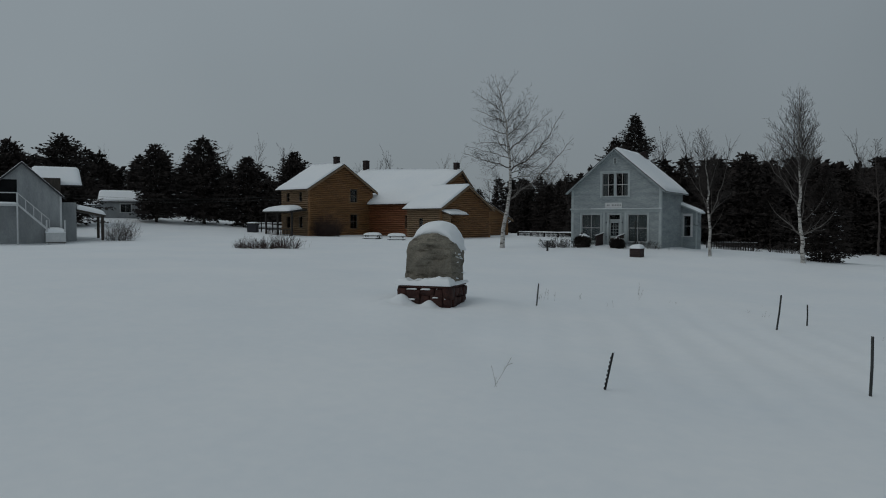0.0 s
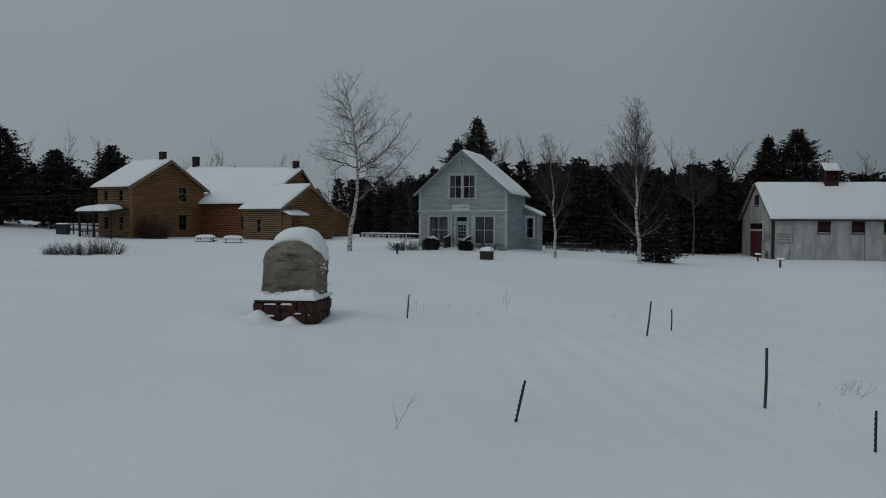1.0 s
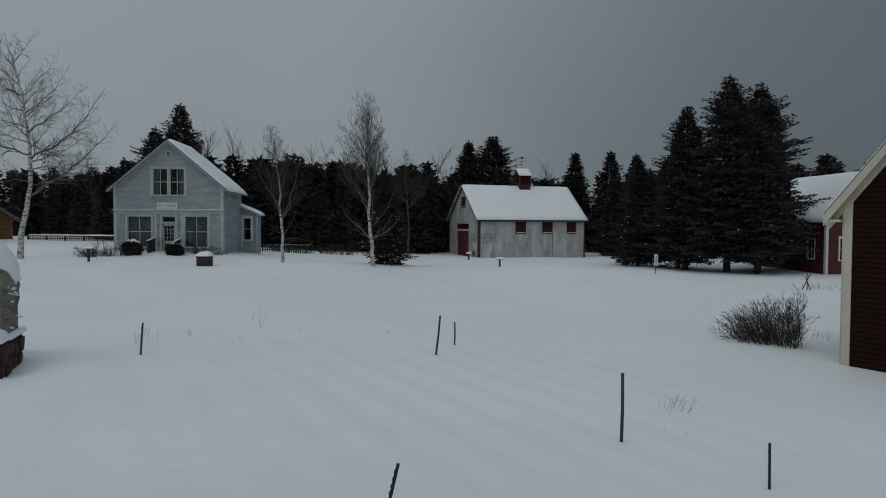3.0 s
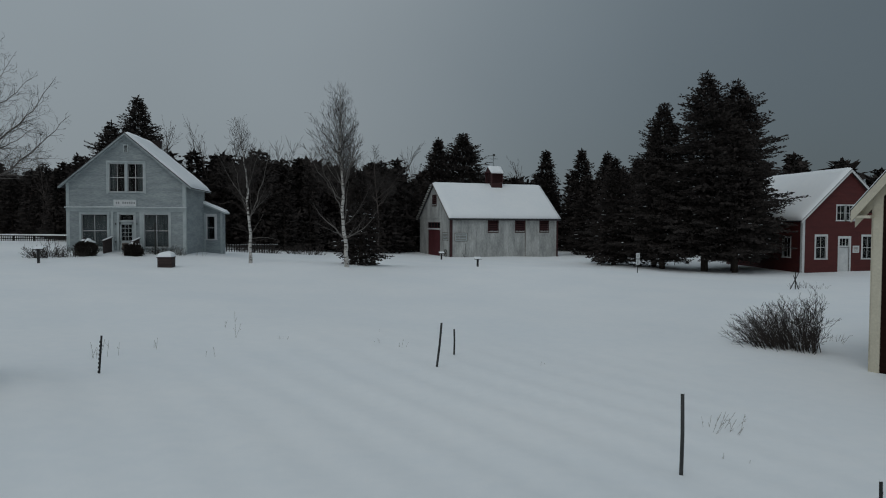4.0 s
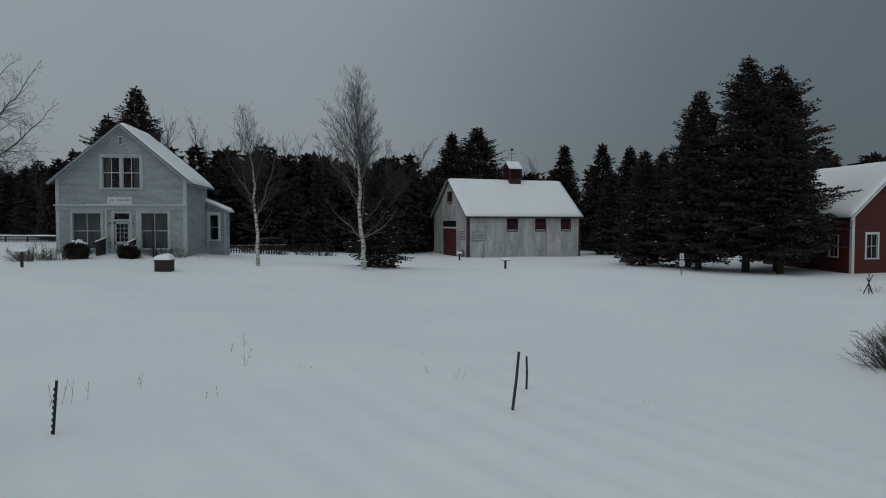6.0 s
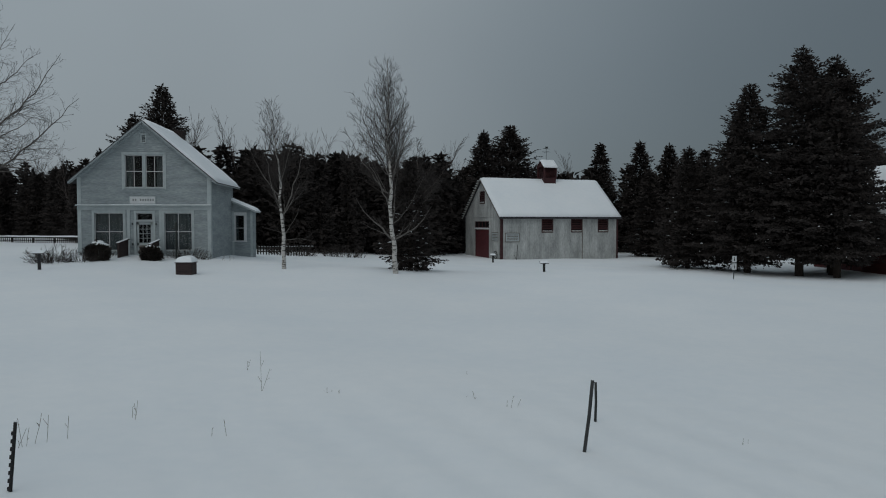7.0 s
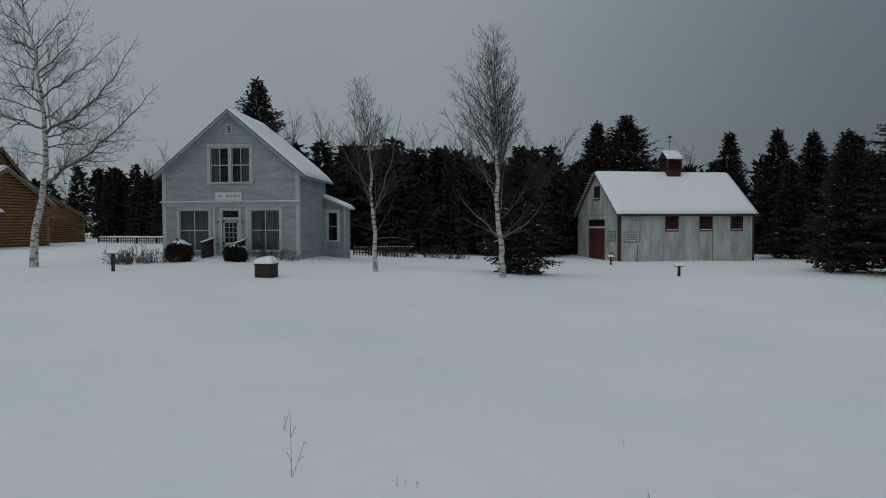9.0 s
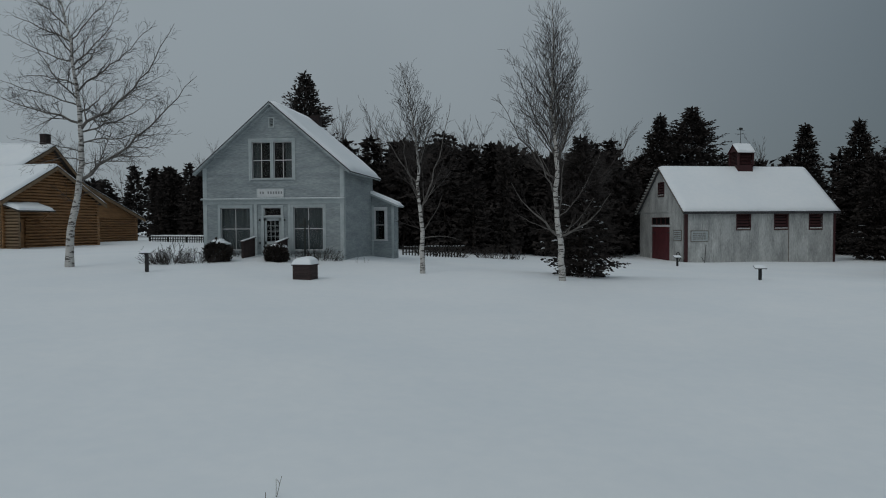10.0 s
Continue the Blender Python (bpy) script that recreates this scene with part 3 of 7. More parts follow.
def store_house():
    h = thing("store_house", pose(0, 0, 0), "pale grey-blue clapboard store house with a gabled front and snowy roof", "house")
    W, E, A, D = 3.88, 5.20, 8.50, 6.3
    front = lambda u, d, z: (u, -d, z)  # noqa: E731
    right = lambda u, d, z: (W + d, u, z)  # noqa: E731
    left = lambda u, d, z: (-W - d, u, z)  # noqa: E731
    back = lambda u, d, z: (u, D + d, z)  # noqa: E731
    shop = [(-2.94, -1.28, 0.82, 3.08), (1.14, 2.75, 0.82, 3.08)]
    upper = [(-1.12, -0.10, 4.62, 6.55), (0.08, 1.10, 4.62, 6.55)]
    door, transom, vent = (-0.50, 0.45, 0.30, 2.53), (-0.50, 0.45, 2.64, 3.08), (-0.11, 0.09, 7.36, 7.78)
    part("wall", course_wall(front, -W, W, -0.6, E, (0, A), shop + upper + [door, transom, vent], 0.125), CLAP, h)
    part("wall", course_wall(right, 0.0, D, -0.6, E, None, [], 0.125), CLAP, h)
    part("wall", course_wall(left, 0.0, D, -0.6, E, None, [], 0.125), CLAP, h)
    part("wall", course_wall(back, -W, W, -0.6, E, (0, A), [], 0.25), CLAP, h)
    # unseen floors and partition, coloured near-black to paint the rooms' shade
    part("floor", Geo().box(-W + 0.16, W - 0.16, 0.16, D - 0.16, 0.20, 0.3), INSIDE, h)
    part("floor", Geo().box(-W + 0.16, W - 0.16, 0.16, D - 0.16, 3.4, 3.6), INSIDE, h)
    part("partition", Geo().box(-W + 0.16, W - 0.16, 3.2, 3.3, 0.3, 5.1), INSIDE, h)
    gable_roof(h, -0.40, D + 0.42, W, E, A, over=0.46, snow=(0.03, 0.14), seed=3, thick=0.10, back=0.16)
    # shopfront trim
    g = Geo()
    bar(g, front, -W - 0.10, W + 0.10, 3.50, 3.56, 0.02, 0.22)
    bar(g, front, -W - 0.04, W + 0.04, 3.26, 3.50, 0.028, 0.06)
    part("cornice", g, TRIM, h)
    part("snow_ridge", snow_sheet((-W - 0.08, -0.21, 3.56), (W + 0.08, -0.21, 3.56), (W + 0.08, -0.03, 3.56), (-W - 0.08, -0.03, 3.56), 0.035, 4, 60, 4, 0.02, 0.05), SNOW, h, smooth=True)
    for u in (-W - 0.028, W - 0.19):
        for zz in ((-0.5, 3.26), (3.56, E)):
            part("corner_board", bar(Geo(), front, u, u + 0.218, zz[0], zz[1], 0.026, 0.05), TRIM, h)
    part("corner_board", bar(Geo(), right, 0.0, 0.17, -0.5, E, 0.026, 0.05), TRIM, h)
    for u in (-1.03, 0.84):
        part("pilaster", bar(Geo(), front, u, u + 0.16, -0.4, 3.26, 0.026, 0.07), TRIM, h)
    part("base_board", bar(Geo(), front, -W, W, -0.5, 0.62, 0.027, 0.045), TRIM, h)
    for s in (-1, 1):
        g = Geo()
        rise = (A - E) / W
        out = W + 0.42
        strip(g, front, (s * out, A + 0.105 - rise * out), (0, A + 0.105), 0.13, 0.37, 0.402)
        part("barge_board", g, CLAP, h)
        part("drip_edge", strip(Geo(), front, (s * out, A + 0.135 - rise * out), (0, A + 0.135), 0.05, 0.36, 0.42), ROOFING, h)
        g = Geo()
        strip(g, front, (s * W, A - rise * W - 0.02), (0, A - 0.02), 0.16, 0.020, 0.045)
        part("frieze_board", g, CLAP, h)
        part("soffit", strip(Geo(), front, (s * out, A + 0.012 - rise * out), (0, A + 0.012), 0.03, 0.045, 0.368), CLAP, h)
    part("fascia", bar(Geo(), right, -0.4, D + 0.4, E - 0.36, E - 0.20, 0.39, 0.42), TRIM, h)
    part("soffit", bar(Geo(), right, -0.36, D + 0.38, E - 0.23, E - 0.21, 0.02, 0.40), TRIM, h)
    for k, (u0, u1, z0, z1) in enumerate(shop):
        # the sheet across each shop window paints sky reflected in its panes
        window(h, front, u0, u1, z0, z1, TRIM, WHITE, 2, 2, 0.15, curtain=((0.0, 0.98),), lined=False)
    for (u0, u1, z0, z1), drawn in zip(upper, (((0.0, 0.40),), ((0.58, 1.0),))):
        window(h, front, u0, u1, z0, z1, TRIM, WHITE, 2, 2, 0.085, curtain=drawn)
    part("casing", bar(Geo(), front, -1.30, 1.28, 6.64, 6.74, 0.02, 0.08), TRIM, h)
    for u in (-1.30, 1.19):
        part("casing", bar(Geo(), front, u, u + 0.09, 4.50, 6.64, 0.02, 0.055), TRIM, h)
    window(h, front, *transom, TRIM, WHITE, 1, 1, 0.13, name="transom_window")
    # vent
    g = Geo()
    bar(g, front, vent[0] - 0.06, vent[1] + 0.06, vent[3], vent[3] + 0.07, -0.08, 0.05)
    bar(g, front, vent[0] - 0.06, vent[1] + 0.06, vent[2] - 0.06, vent[2], -0.08, 0.06)
    for u in (vent[0] - 0.06, vent[1]):
        bar(g, front, u, u + 0.06, vent[2], vent[3], -0.08, 0.045)
    v = part("gable_vent", g, TRIM, h)
    for k in range(5):
        z = vent[2] + 0.05 + k * 0.08
        part("slat", Geo().add([front(vent[0], -0.06, z + 0.05), front(vent[1], -0.06, z + 0.05), front(vent[1], 0.01, z), front(vent[0], 0.01, z), front(vent[0], -0.06, z + 0.062), front(vent[1], -0.06, z + 0.062), front(vent[1], 0.01, z + 0.012), front(vent[0], 0.01, z + 0.012)], [(3, 2, 1, 0), (4, 5, 6, 7), (0, 1, 5, 4), (1, 2, 6, 5), (2, 3, 7, 6), (3, 0, 4, 7)]), TRIM, v)
    # storm door: frame, twelve lights, lower panel
    g = Geo()
    for a, b in ((-0.66, -0.50), (0.45, 0.61)):
        bar(g, front, a, b, 0.1, 2.64, -0.1, 0.06)
    bar(g, front, -0.66, 0.61, 2.53, 2.64, -0.1, 0.065)
    part("door_casing", g, TRIM, h)
    g = Geo()
    a, b = -0.49, 0.44
    for q in ((a, a + 0.12, 0.3, 2.52), (b - 0.12, b, 0.3, 2.52), (a, b, 2.38, 2.52), (a, b, 1.12, 1.28), (a, b, 0.3, 0.42)):
        bar(g, front, *q, -0.06, -0.015)
    d = part("door", g, TRIM, h, "white storm door with small panes")
    g = Geo()
    for k in range(1, 3):
        u = a + 0.12 + (b - a - 0.24) * k / 3
        bar(g, front, u - 0.012, u + 0.012, 1.28, 2.38, -0.05, -0.025)
    for k in range(1, 4):
        z = 1.28 + 1.10 * k / 4
        bar(g, front, a + 0.12, b - 0.12, z - 0.012, z + 0.012, -0.05, -0.025)
    part("glazing_bar", g, TRIM, d)
    for i in range(3):
        for j in range(4):
            u0, z0 = a + 0.12 + (b - a - 0.24) * i / 3, 1.28 + 1.10 * j / 4
            part("pane", bar(Geo(), front, u0 + 0.012, u0 + (b - a - 0.24) / 3 - 0.012, z0 + 0.012, z0 + 0.263, -0.04, -0.035), GLASS, d).visible_shadow = False
    part("panel", bar(Geo(), front, a + 0.12, b - 0.12, 0.42, 1.12, -0.05, -0.03), GREYWOOD, d)
    part("handle", Geo().tube([front(b - 0.06, 0.0, 1.12), front(b - 0.06, 0.05, 1.14), front(b - 0.06, 0.05, 1.26), front(b - 0.06, 0.0, 1.28)], [0.012] * 4, 6), METAL, d)
    for u in (-0.72, 0.66):
        for z in (2.42, 1.2):
            part("hook", bar(Geo(), front, u - 0.035, u + 0.035, z - 0.05, z + 0.05, 0.05, 0.10), METAL, h)
    # name board over the door; its lettering is left as plain bars
    sg = part("sign_board", bar(Geo(), front, -0.85, 0.64, 3.63, 4.08, 0.03, 0.07), WHITE, h, "white name board")
    g = Geo()
    for a0, b0, c0, d0 in ((-0.87, 0.66, 4.06, 4.10), (-0.87, 0.66, 3.61, 3.65), (-0.87, -0.83, 3.65, 4.06), (0.62, 0.66, 3.65, 4.06)):
        bar(g, front, a0, b0, c0, d0, 0.03, 0.09)
    part("border", g, TRIM, sg)
    for k in range(9):
        u = -0.70 + k * 0.145
        if k == 2:
            continue
        part("letter_bar", bar(Geo(), front, u + 0.01, u + 0.085, 3.80, 3.93, 0.071, 0.077), SIGN_GREY, sg)
    chimney(h, 0.46, 6.0, 7.6, 8.78, 0.6)
    # the ell behind, with its own lower roof
    F = 5.97
    ef = lambda u, d, z: (u, F - d, z)  # noqa: E731
    er = lambda u, d, z: (5.28 + d, u, z)  # noqa: E731
    hole = (4.12, 4.72, 1.22, 3.02)
    part("wall", course_wall(ef, W + 0.03, 5.28, -0.6, 3.32, None, [hole], 0.125), CLAP, h)
    g = Geo().prism([ef(W + 0.03, 0.0, 3.32), ef(5.28, 0.0, 3.32), ef(W + 0.03, 0.0, 3.92)], [ef(W + 0.03, -0.14, 3.32), ef(5.28, -0.14, 3.32), ef(W + 0.03, -0.14, 3.92)])
    part("wall", g, CLAP, h)
    part("wall", course_wall(er, F, F + 1.2, -0.6, 3.30, None, [], 0.125), CLAP, h)
    window(h, ef, *hole, WHITE, WHITE, 1, 2, 0.17, curtain=((0.0, 0.3),))
    for u in (4.0 - 0.1, 5.28 - 0.14):
        part("corner_board", bar(Geo(), ef, u, u + 0.15, -0.5, 3.3, 0.026, 0.05), TRIM, h)
    quad = [(5.62, F - 0.3, 3.28), (5.62, F + 1.45, 3.28), (3.6, F + 1.45, 4.15), (3.6, F - 0.3, 4.15)]
    r = part("roof", slab(Geo(), *quad, 0.10), TRIM, h)
    part("snow_cover", snow_sheet(*quad, 0.16, 8, 18, 8, 0.04), SNOW, r, "blanket of snow", smooth=True)
    part("wall", course_wall(lambda u, d, z: (u, F + 1.2 + d, z), W - 0.6, 5.28, -0.6, 3.3, None, [], 0.4), CLAP, h)
    return h


store_house()


def louvred(parent, place, u0, u1, z0, z1):
    """A dark red window frame with louvre slats over a near-black sheet that paints the shade inside."""
    g = Geo()
    w = 0.09
    for a, b, c, d in ((u0 - w, u0, z0 - w, z1 + w), (u1, u1 + w, z0 - w, z1 + w), (u0, u1, z1, z1 + w), (u0, u1, z0 - w, z0)):
        bar(g, place, a, b, c, d, -0.1, 0.04)
    f = part("window", g, DARK_RED, parent, "dark red window frame")
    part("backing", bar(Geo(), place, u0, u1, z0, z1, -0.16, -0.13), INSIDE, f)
    n = 5
    for k in range(n):
        z = z0 + (z1 - z0) * (k + 0.1) / n
        t = (z1 - z0) / n
        part("slat", Geo().add([place(u0, -0.1, z + t * 0.7), place(u1, -0.1, z + t * 0.7), place(u1, 0.0, z), place(u0, 0.0, z), place(u0, -0.1, z + t * 0.7 + 0.02), place(u1, -0.1, z + t * 0.7 + 0.02), place(u1, 0.0, z + 0.02), place(u0, 0.0, z + 0.02)], [(3, 2, 1, 0), (4, 5, 6, 7), (0, 1, 5, 4), (1, 2, 6, 5), (2, 3, 7, 6), (3, 0, 4, 7)]), DARK_RED, f)
    part("sill", bar(Geo(), place, u0 - 0.02, u1 + 0.02, z0 - 0.02, z0 + 0.07, 0.0, 0.07), GREYWOOD, f)
    part("snow_ridge", bar(Geo(), place, u0, u1, z0 + 0.07, z0 + 0.11, 0.005, 0.06), SNOW, f)
    return f


def left_box(place, v, z):
    return bar(Geo(), place, v - 0.05, v + 0.42, z - 0.05, z + 0.06, 0.20, 0.32)


def plaque(parent, place, u0, u1, z0, z1, rows, seed):
    p = part("notice_board", bar(Geo(), place, u0, u1, z0, z1, 0.02, 0.05), TRIM, parent, "pale notice board with small print")
    g = Geo()
    for a, b, c, d in ((u0 - 0.05, u1 + 0.05, z1, z1 + 0.06), (u0 - 0.05, u1 + 0.05, z0 - 0.06, z0), (u0 - 0.05, u0, z0, z1), (u1, u1 + 0.05, z0, z1)):
        bar(g, place, a, b, c, d, 0.02, 0.065)
    part("border", g, GREYWOOD, p)
    flat_bars(p, place, u0 + 0.12, u1 - 0.12, z0 + 0.08, z1 - 0.08, rows, GREYWOOD, 0.051, seed)
    return p


def barn():
    b = thing("barn", pose(25.85, 24.77, -1.25, 0, 0, 15.54), "whitewashed board barn with dark red door and snowy roof", "barn")
    L, D, E, R = 13.6, 9.0, 4.45, 8.20
    front = lambda u, d, z: (u, -d, z)  # noqa: E731
    left = lambda u, d, z: (-d, u, z)  # noqa: E731
    right = lambda u, d, z: (L + d, u, z)  # noqa: E731
    back = lambda u, d, z: (u, D + d, z)  # noqa: E731
    wins = [(4.68, 5.82, 2.82, 4.02), (8.08, 9.20, 2.82, 4.02), (11.26, 12.35, 2.82, 4.02)]
    door, trans, loft = (2.60, 6.25, -0.4, 3.05), (2.65, 6.25, 3.24, 3.88), (3.85, 4.95, 5.78, 6.92)
    board_clad(b, front, 0, L, -0.5, E, None, wins, WHITEWASH, 0.2, 2)
    board_clad(b, left, 0, D, -0.5, E, (D / 2, R), [door, trans, loft], WHITEWASH, 0.2, 3)
    board_clad(b, right, 0, D, -0.5, E, (D / 2, R), [], WHITEWASH, 0.4, 4)
    board_clad(b, back, 0, L, -0.5, E, None, [], WHITEWASH, 0.4, 5)
    gable_roof(b, -0.25, L + 0.3, D / 2, E, R, centre=D / 2, over=0.3, snow=0.17, along="x", seed=9, thick=0.10)
    for w in wins:
        louvred(b, front, *w)
    louvred(b, left, *loft)
    part("corner_board", bar(Geo(), front, -0.02, 0.30, -0.5, E - 0.1, 0.012, 0.05), DARK_RED, b)
    part("corner_board", bar(Geo(), front, L - 0.16, L + 0.03, -0.5, E - 0.1, 0.012, 0.05), DARK_RED, b)
    part("fascia", bar(Geo(), front, -0.25, L + 0.3, E - 0.34, E - 0.21, 0.26, 0.335), ROOFING, b)
    part("seam_board", bar(Geo(), front, 9.30, 9.36, -0.5, E - 0.2, 0.012, 0.04), GREYWOOD, b)
    part("belt_board", bar(Geo(), left, 0.0, D, 4.32, 4.44, 0.012, 0.045), WHITEWASH, b)
    rise = (R - E) / (D / 2)
    for s, e in ((0.0, -0.3), (D, D + 0.3)):
        part("barge_board", strip(Geo(), left, (e, R + 0.1 - rise * (D / 2 + 0.3)), (D / 2, R + 0.1), 0.16, 0.22, 0.26), GREYWOOD, b)
    # stepped shingle ends along the far rake
    for k in range(17):
        f = (k + 0.5) / 17
        v, z = D + 0.42 - f * (D / 2 + 0.42), E - 0.32 + f * (R - E + 0.36)
        part("shingle", left_box(left, v, z), WHITEWASH, b)
    # double door with frame, lintel and light over it
    for a in (door[0] - 0.12, door[1]):
        part("door_jamb", bar(Geo(), left, a, a + 0.12, -0.5, 3.95, -0.05, 0.05), WHITEWASH, b)
    part("lintel", bar(Geo(), left, door[0] - 0.12, door[1] + 0.12, 3.05, 3.22, -0.03, 0.07), WHITE, b)
    for k in range(2):
        a = door[0] + k * (door[1] - door[0]) / 2 + 0.01
        w = (door[1] - door[0]) / 2 - 0.02
        lf = part("door", bar(Geo(), left, a, a + w, -0.45, 3.04, -0.06, -0.02), DOOR_RED, b, "dark red plank door leaf")
        for j in range(7):
            part("plank", bar(Geo(), left, a + w * j / 7 + 0.006, a + w * (j + 1) / 7 - 0.006, -0.45, 3.03, -0.02, -0.004 + 0.004 * (j % 2)), DOOR_RED, lf)
        part("hinge", bar(Geo(), left, a + (0.0 if k == 0 else w - 0.5), a + (0.5 if k == 0 else w), 2.5, 2.57, -0.004, 0.012), METAL, lf)
    t = part("transom_window", bar(bar(Geo(), left, trans[0], trans[1], trans[2] - 0.02, trans[2] + 0.07, -0.06, 0.02), left, trans[0], trans[1], trans[3] - 0.07, trans[3], -0.06, 0.02), DARK_RED, b, "dark red transom light")
    for k in range(5):
        u = trans[0] + (trans[1] - trans[0] - 0.07) * k / 4
        part("glazing_bar", bar(Geo(), left, u, u + 0.07, trans[2] + 0.07, trans[3] - 0.07, -0.055, 0.015), DARK_RED, t)
    # near-black sheet painting the dark behind the transom
    part("backing", bar(Geo(), left, trans[0], trans[1], trans[2], trans[3], -0.12, -0.09), INSIDE, t)
    plaque(b, front, 0.60, 2.05, 1.88, 2.68, 4, 4)
    plaque(b, left, 0.45, 1.85, 1.95, 2.72, 4, 6)
    # cupola
    cx, cy = 7.65, D / 2
    w, z0, ze, za = 0.70, 7.0, 9.72, 10.42
    cp = part("cupola", Geo().box(cx - w, cx + w, cy - w, cy + w, z0, 8.55), DARK_RED, b, "louvred dark red cupola")
    g = Geo()
    for sx in (-1, 1):
        for sy in (-1, 1):
            part("corner_post", Geo().box(cx + sx * w - 0.08, cx + sx * w + 0.08, cy + sy * w - 0.08, cy + sy * w + 0.08, 8.55, ze + 0.1), DARK_RED, cp)
    # near-black box behind the slats; paints the shade inside the cupola
    part("core", Geo().box(cx - w + 0.16, cx + w - 0.16, cy - w + 0.16, cy + w - 0.16, 8.5, ze + 0.1), INSIDE, cp)
    for k in range(9):
        z = 8.60 + k * 0.125
        g = Geo()
        i, o = w - 0.10, w + 0.02
        ring = [(-1, -1), (1, -1), (1, 1), (-1, 1)]
        vin = [(cx + a * i, cy + c * i, z + 0.10) for a, c in ring] + [(cx + a * o, cy + c * o, z) for a, c in ring]
        vin += [(x, y, q + 0.018) for x, y, q in vin]
        g.add(vin, [f for q in range(4) for f in ((q, (q + 1) % 4, 4 + (q + 1) % 4, 4 + q), (8 + q, 12 + q, 12 + (q + 1) % 4, 8 + (q + 1) % 4), (4 + q, 4 + (q + 1) % 4, 12 + (q + 1) % 4, 12 + q))])
        part("slat", g, DARK_RED, cp)
    g = Geo()
    for xx in (cx - w - 0.10, cx + w + 0.02):
        part("gable_end", Geo().prism([(xx, cy - w - 0.12, ze), (xx, cy + w + 0.12, ze), (xx, cy, za - 0.03)], [(xx + 0.08, cy - w - 0.12, ze), (xx + 0.08, cy + w + 0.12, ze), (xx + 0.08, cy, za - 0.03)]), DARK_RED, cp)
    slope = (za - ze) / (w + 0.1)
    for s in (-1, 1):
        lo, hi = (cy + s * (w + 0.22), ze - slope * 0.12), (cy, za)
        quad = [(cx - w - 0.17, lo[0], lo[1]), (cx + w + 0.17, lo[0], lo[1]), (cx + w + 0.17, hi[0], hi[1]), (cx - w - 0.17, hi[0], hi[1])]
        if s == 1:
            quad = [quad[1], quad[0], quad[3], quad[2]]
        part("roof", slab(Geo(), *quad, 0.06), DARK_RED, cp)
        part("snow_cover", snow_sheet(*quad, 0.14, 2 + s, 12, 8, 0.02, 0.25), SNOW, cp, smooth=True)
    vane = part("weathervane", Geo().tube([(cx - 0.1, cy, za), (cx - 0.1, cy, za + 1.55)], [0.026, 0.016], 6), METAL, b, "iron weathervane with crossed arms")
    part("arm", Geo().tube([(cx - 0.65, cy, za + 0.95), (cx + 0.45, cy, za + 0.95)], [0.016, 0.016], 5), METAL, vane)
    part("arm", Geo().tube([(cx - 0.1, cy - 0.55, za + 0.95), (cx - 0.1, cy + 0.55, za + 0.95)], [0.016, 0.016], 5), METAL, vane)
    part("arrow", Geo().tube([(cx - 0.55, cy - 0.2, za + 1.30), (cx + 0.40, cy + 0.2, za + 1.30)], [0.03, 0.012], 5), METAL, vane)
    part("ornament", Geo().box(cx - 0.22, cx + 0.10, cy - 0.015, cy + 0.015, za + 1.33, za + 1.52, 0.01), METAL, vane)
    return b


barn()


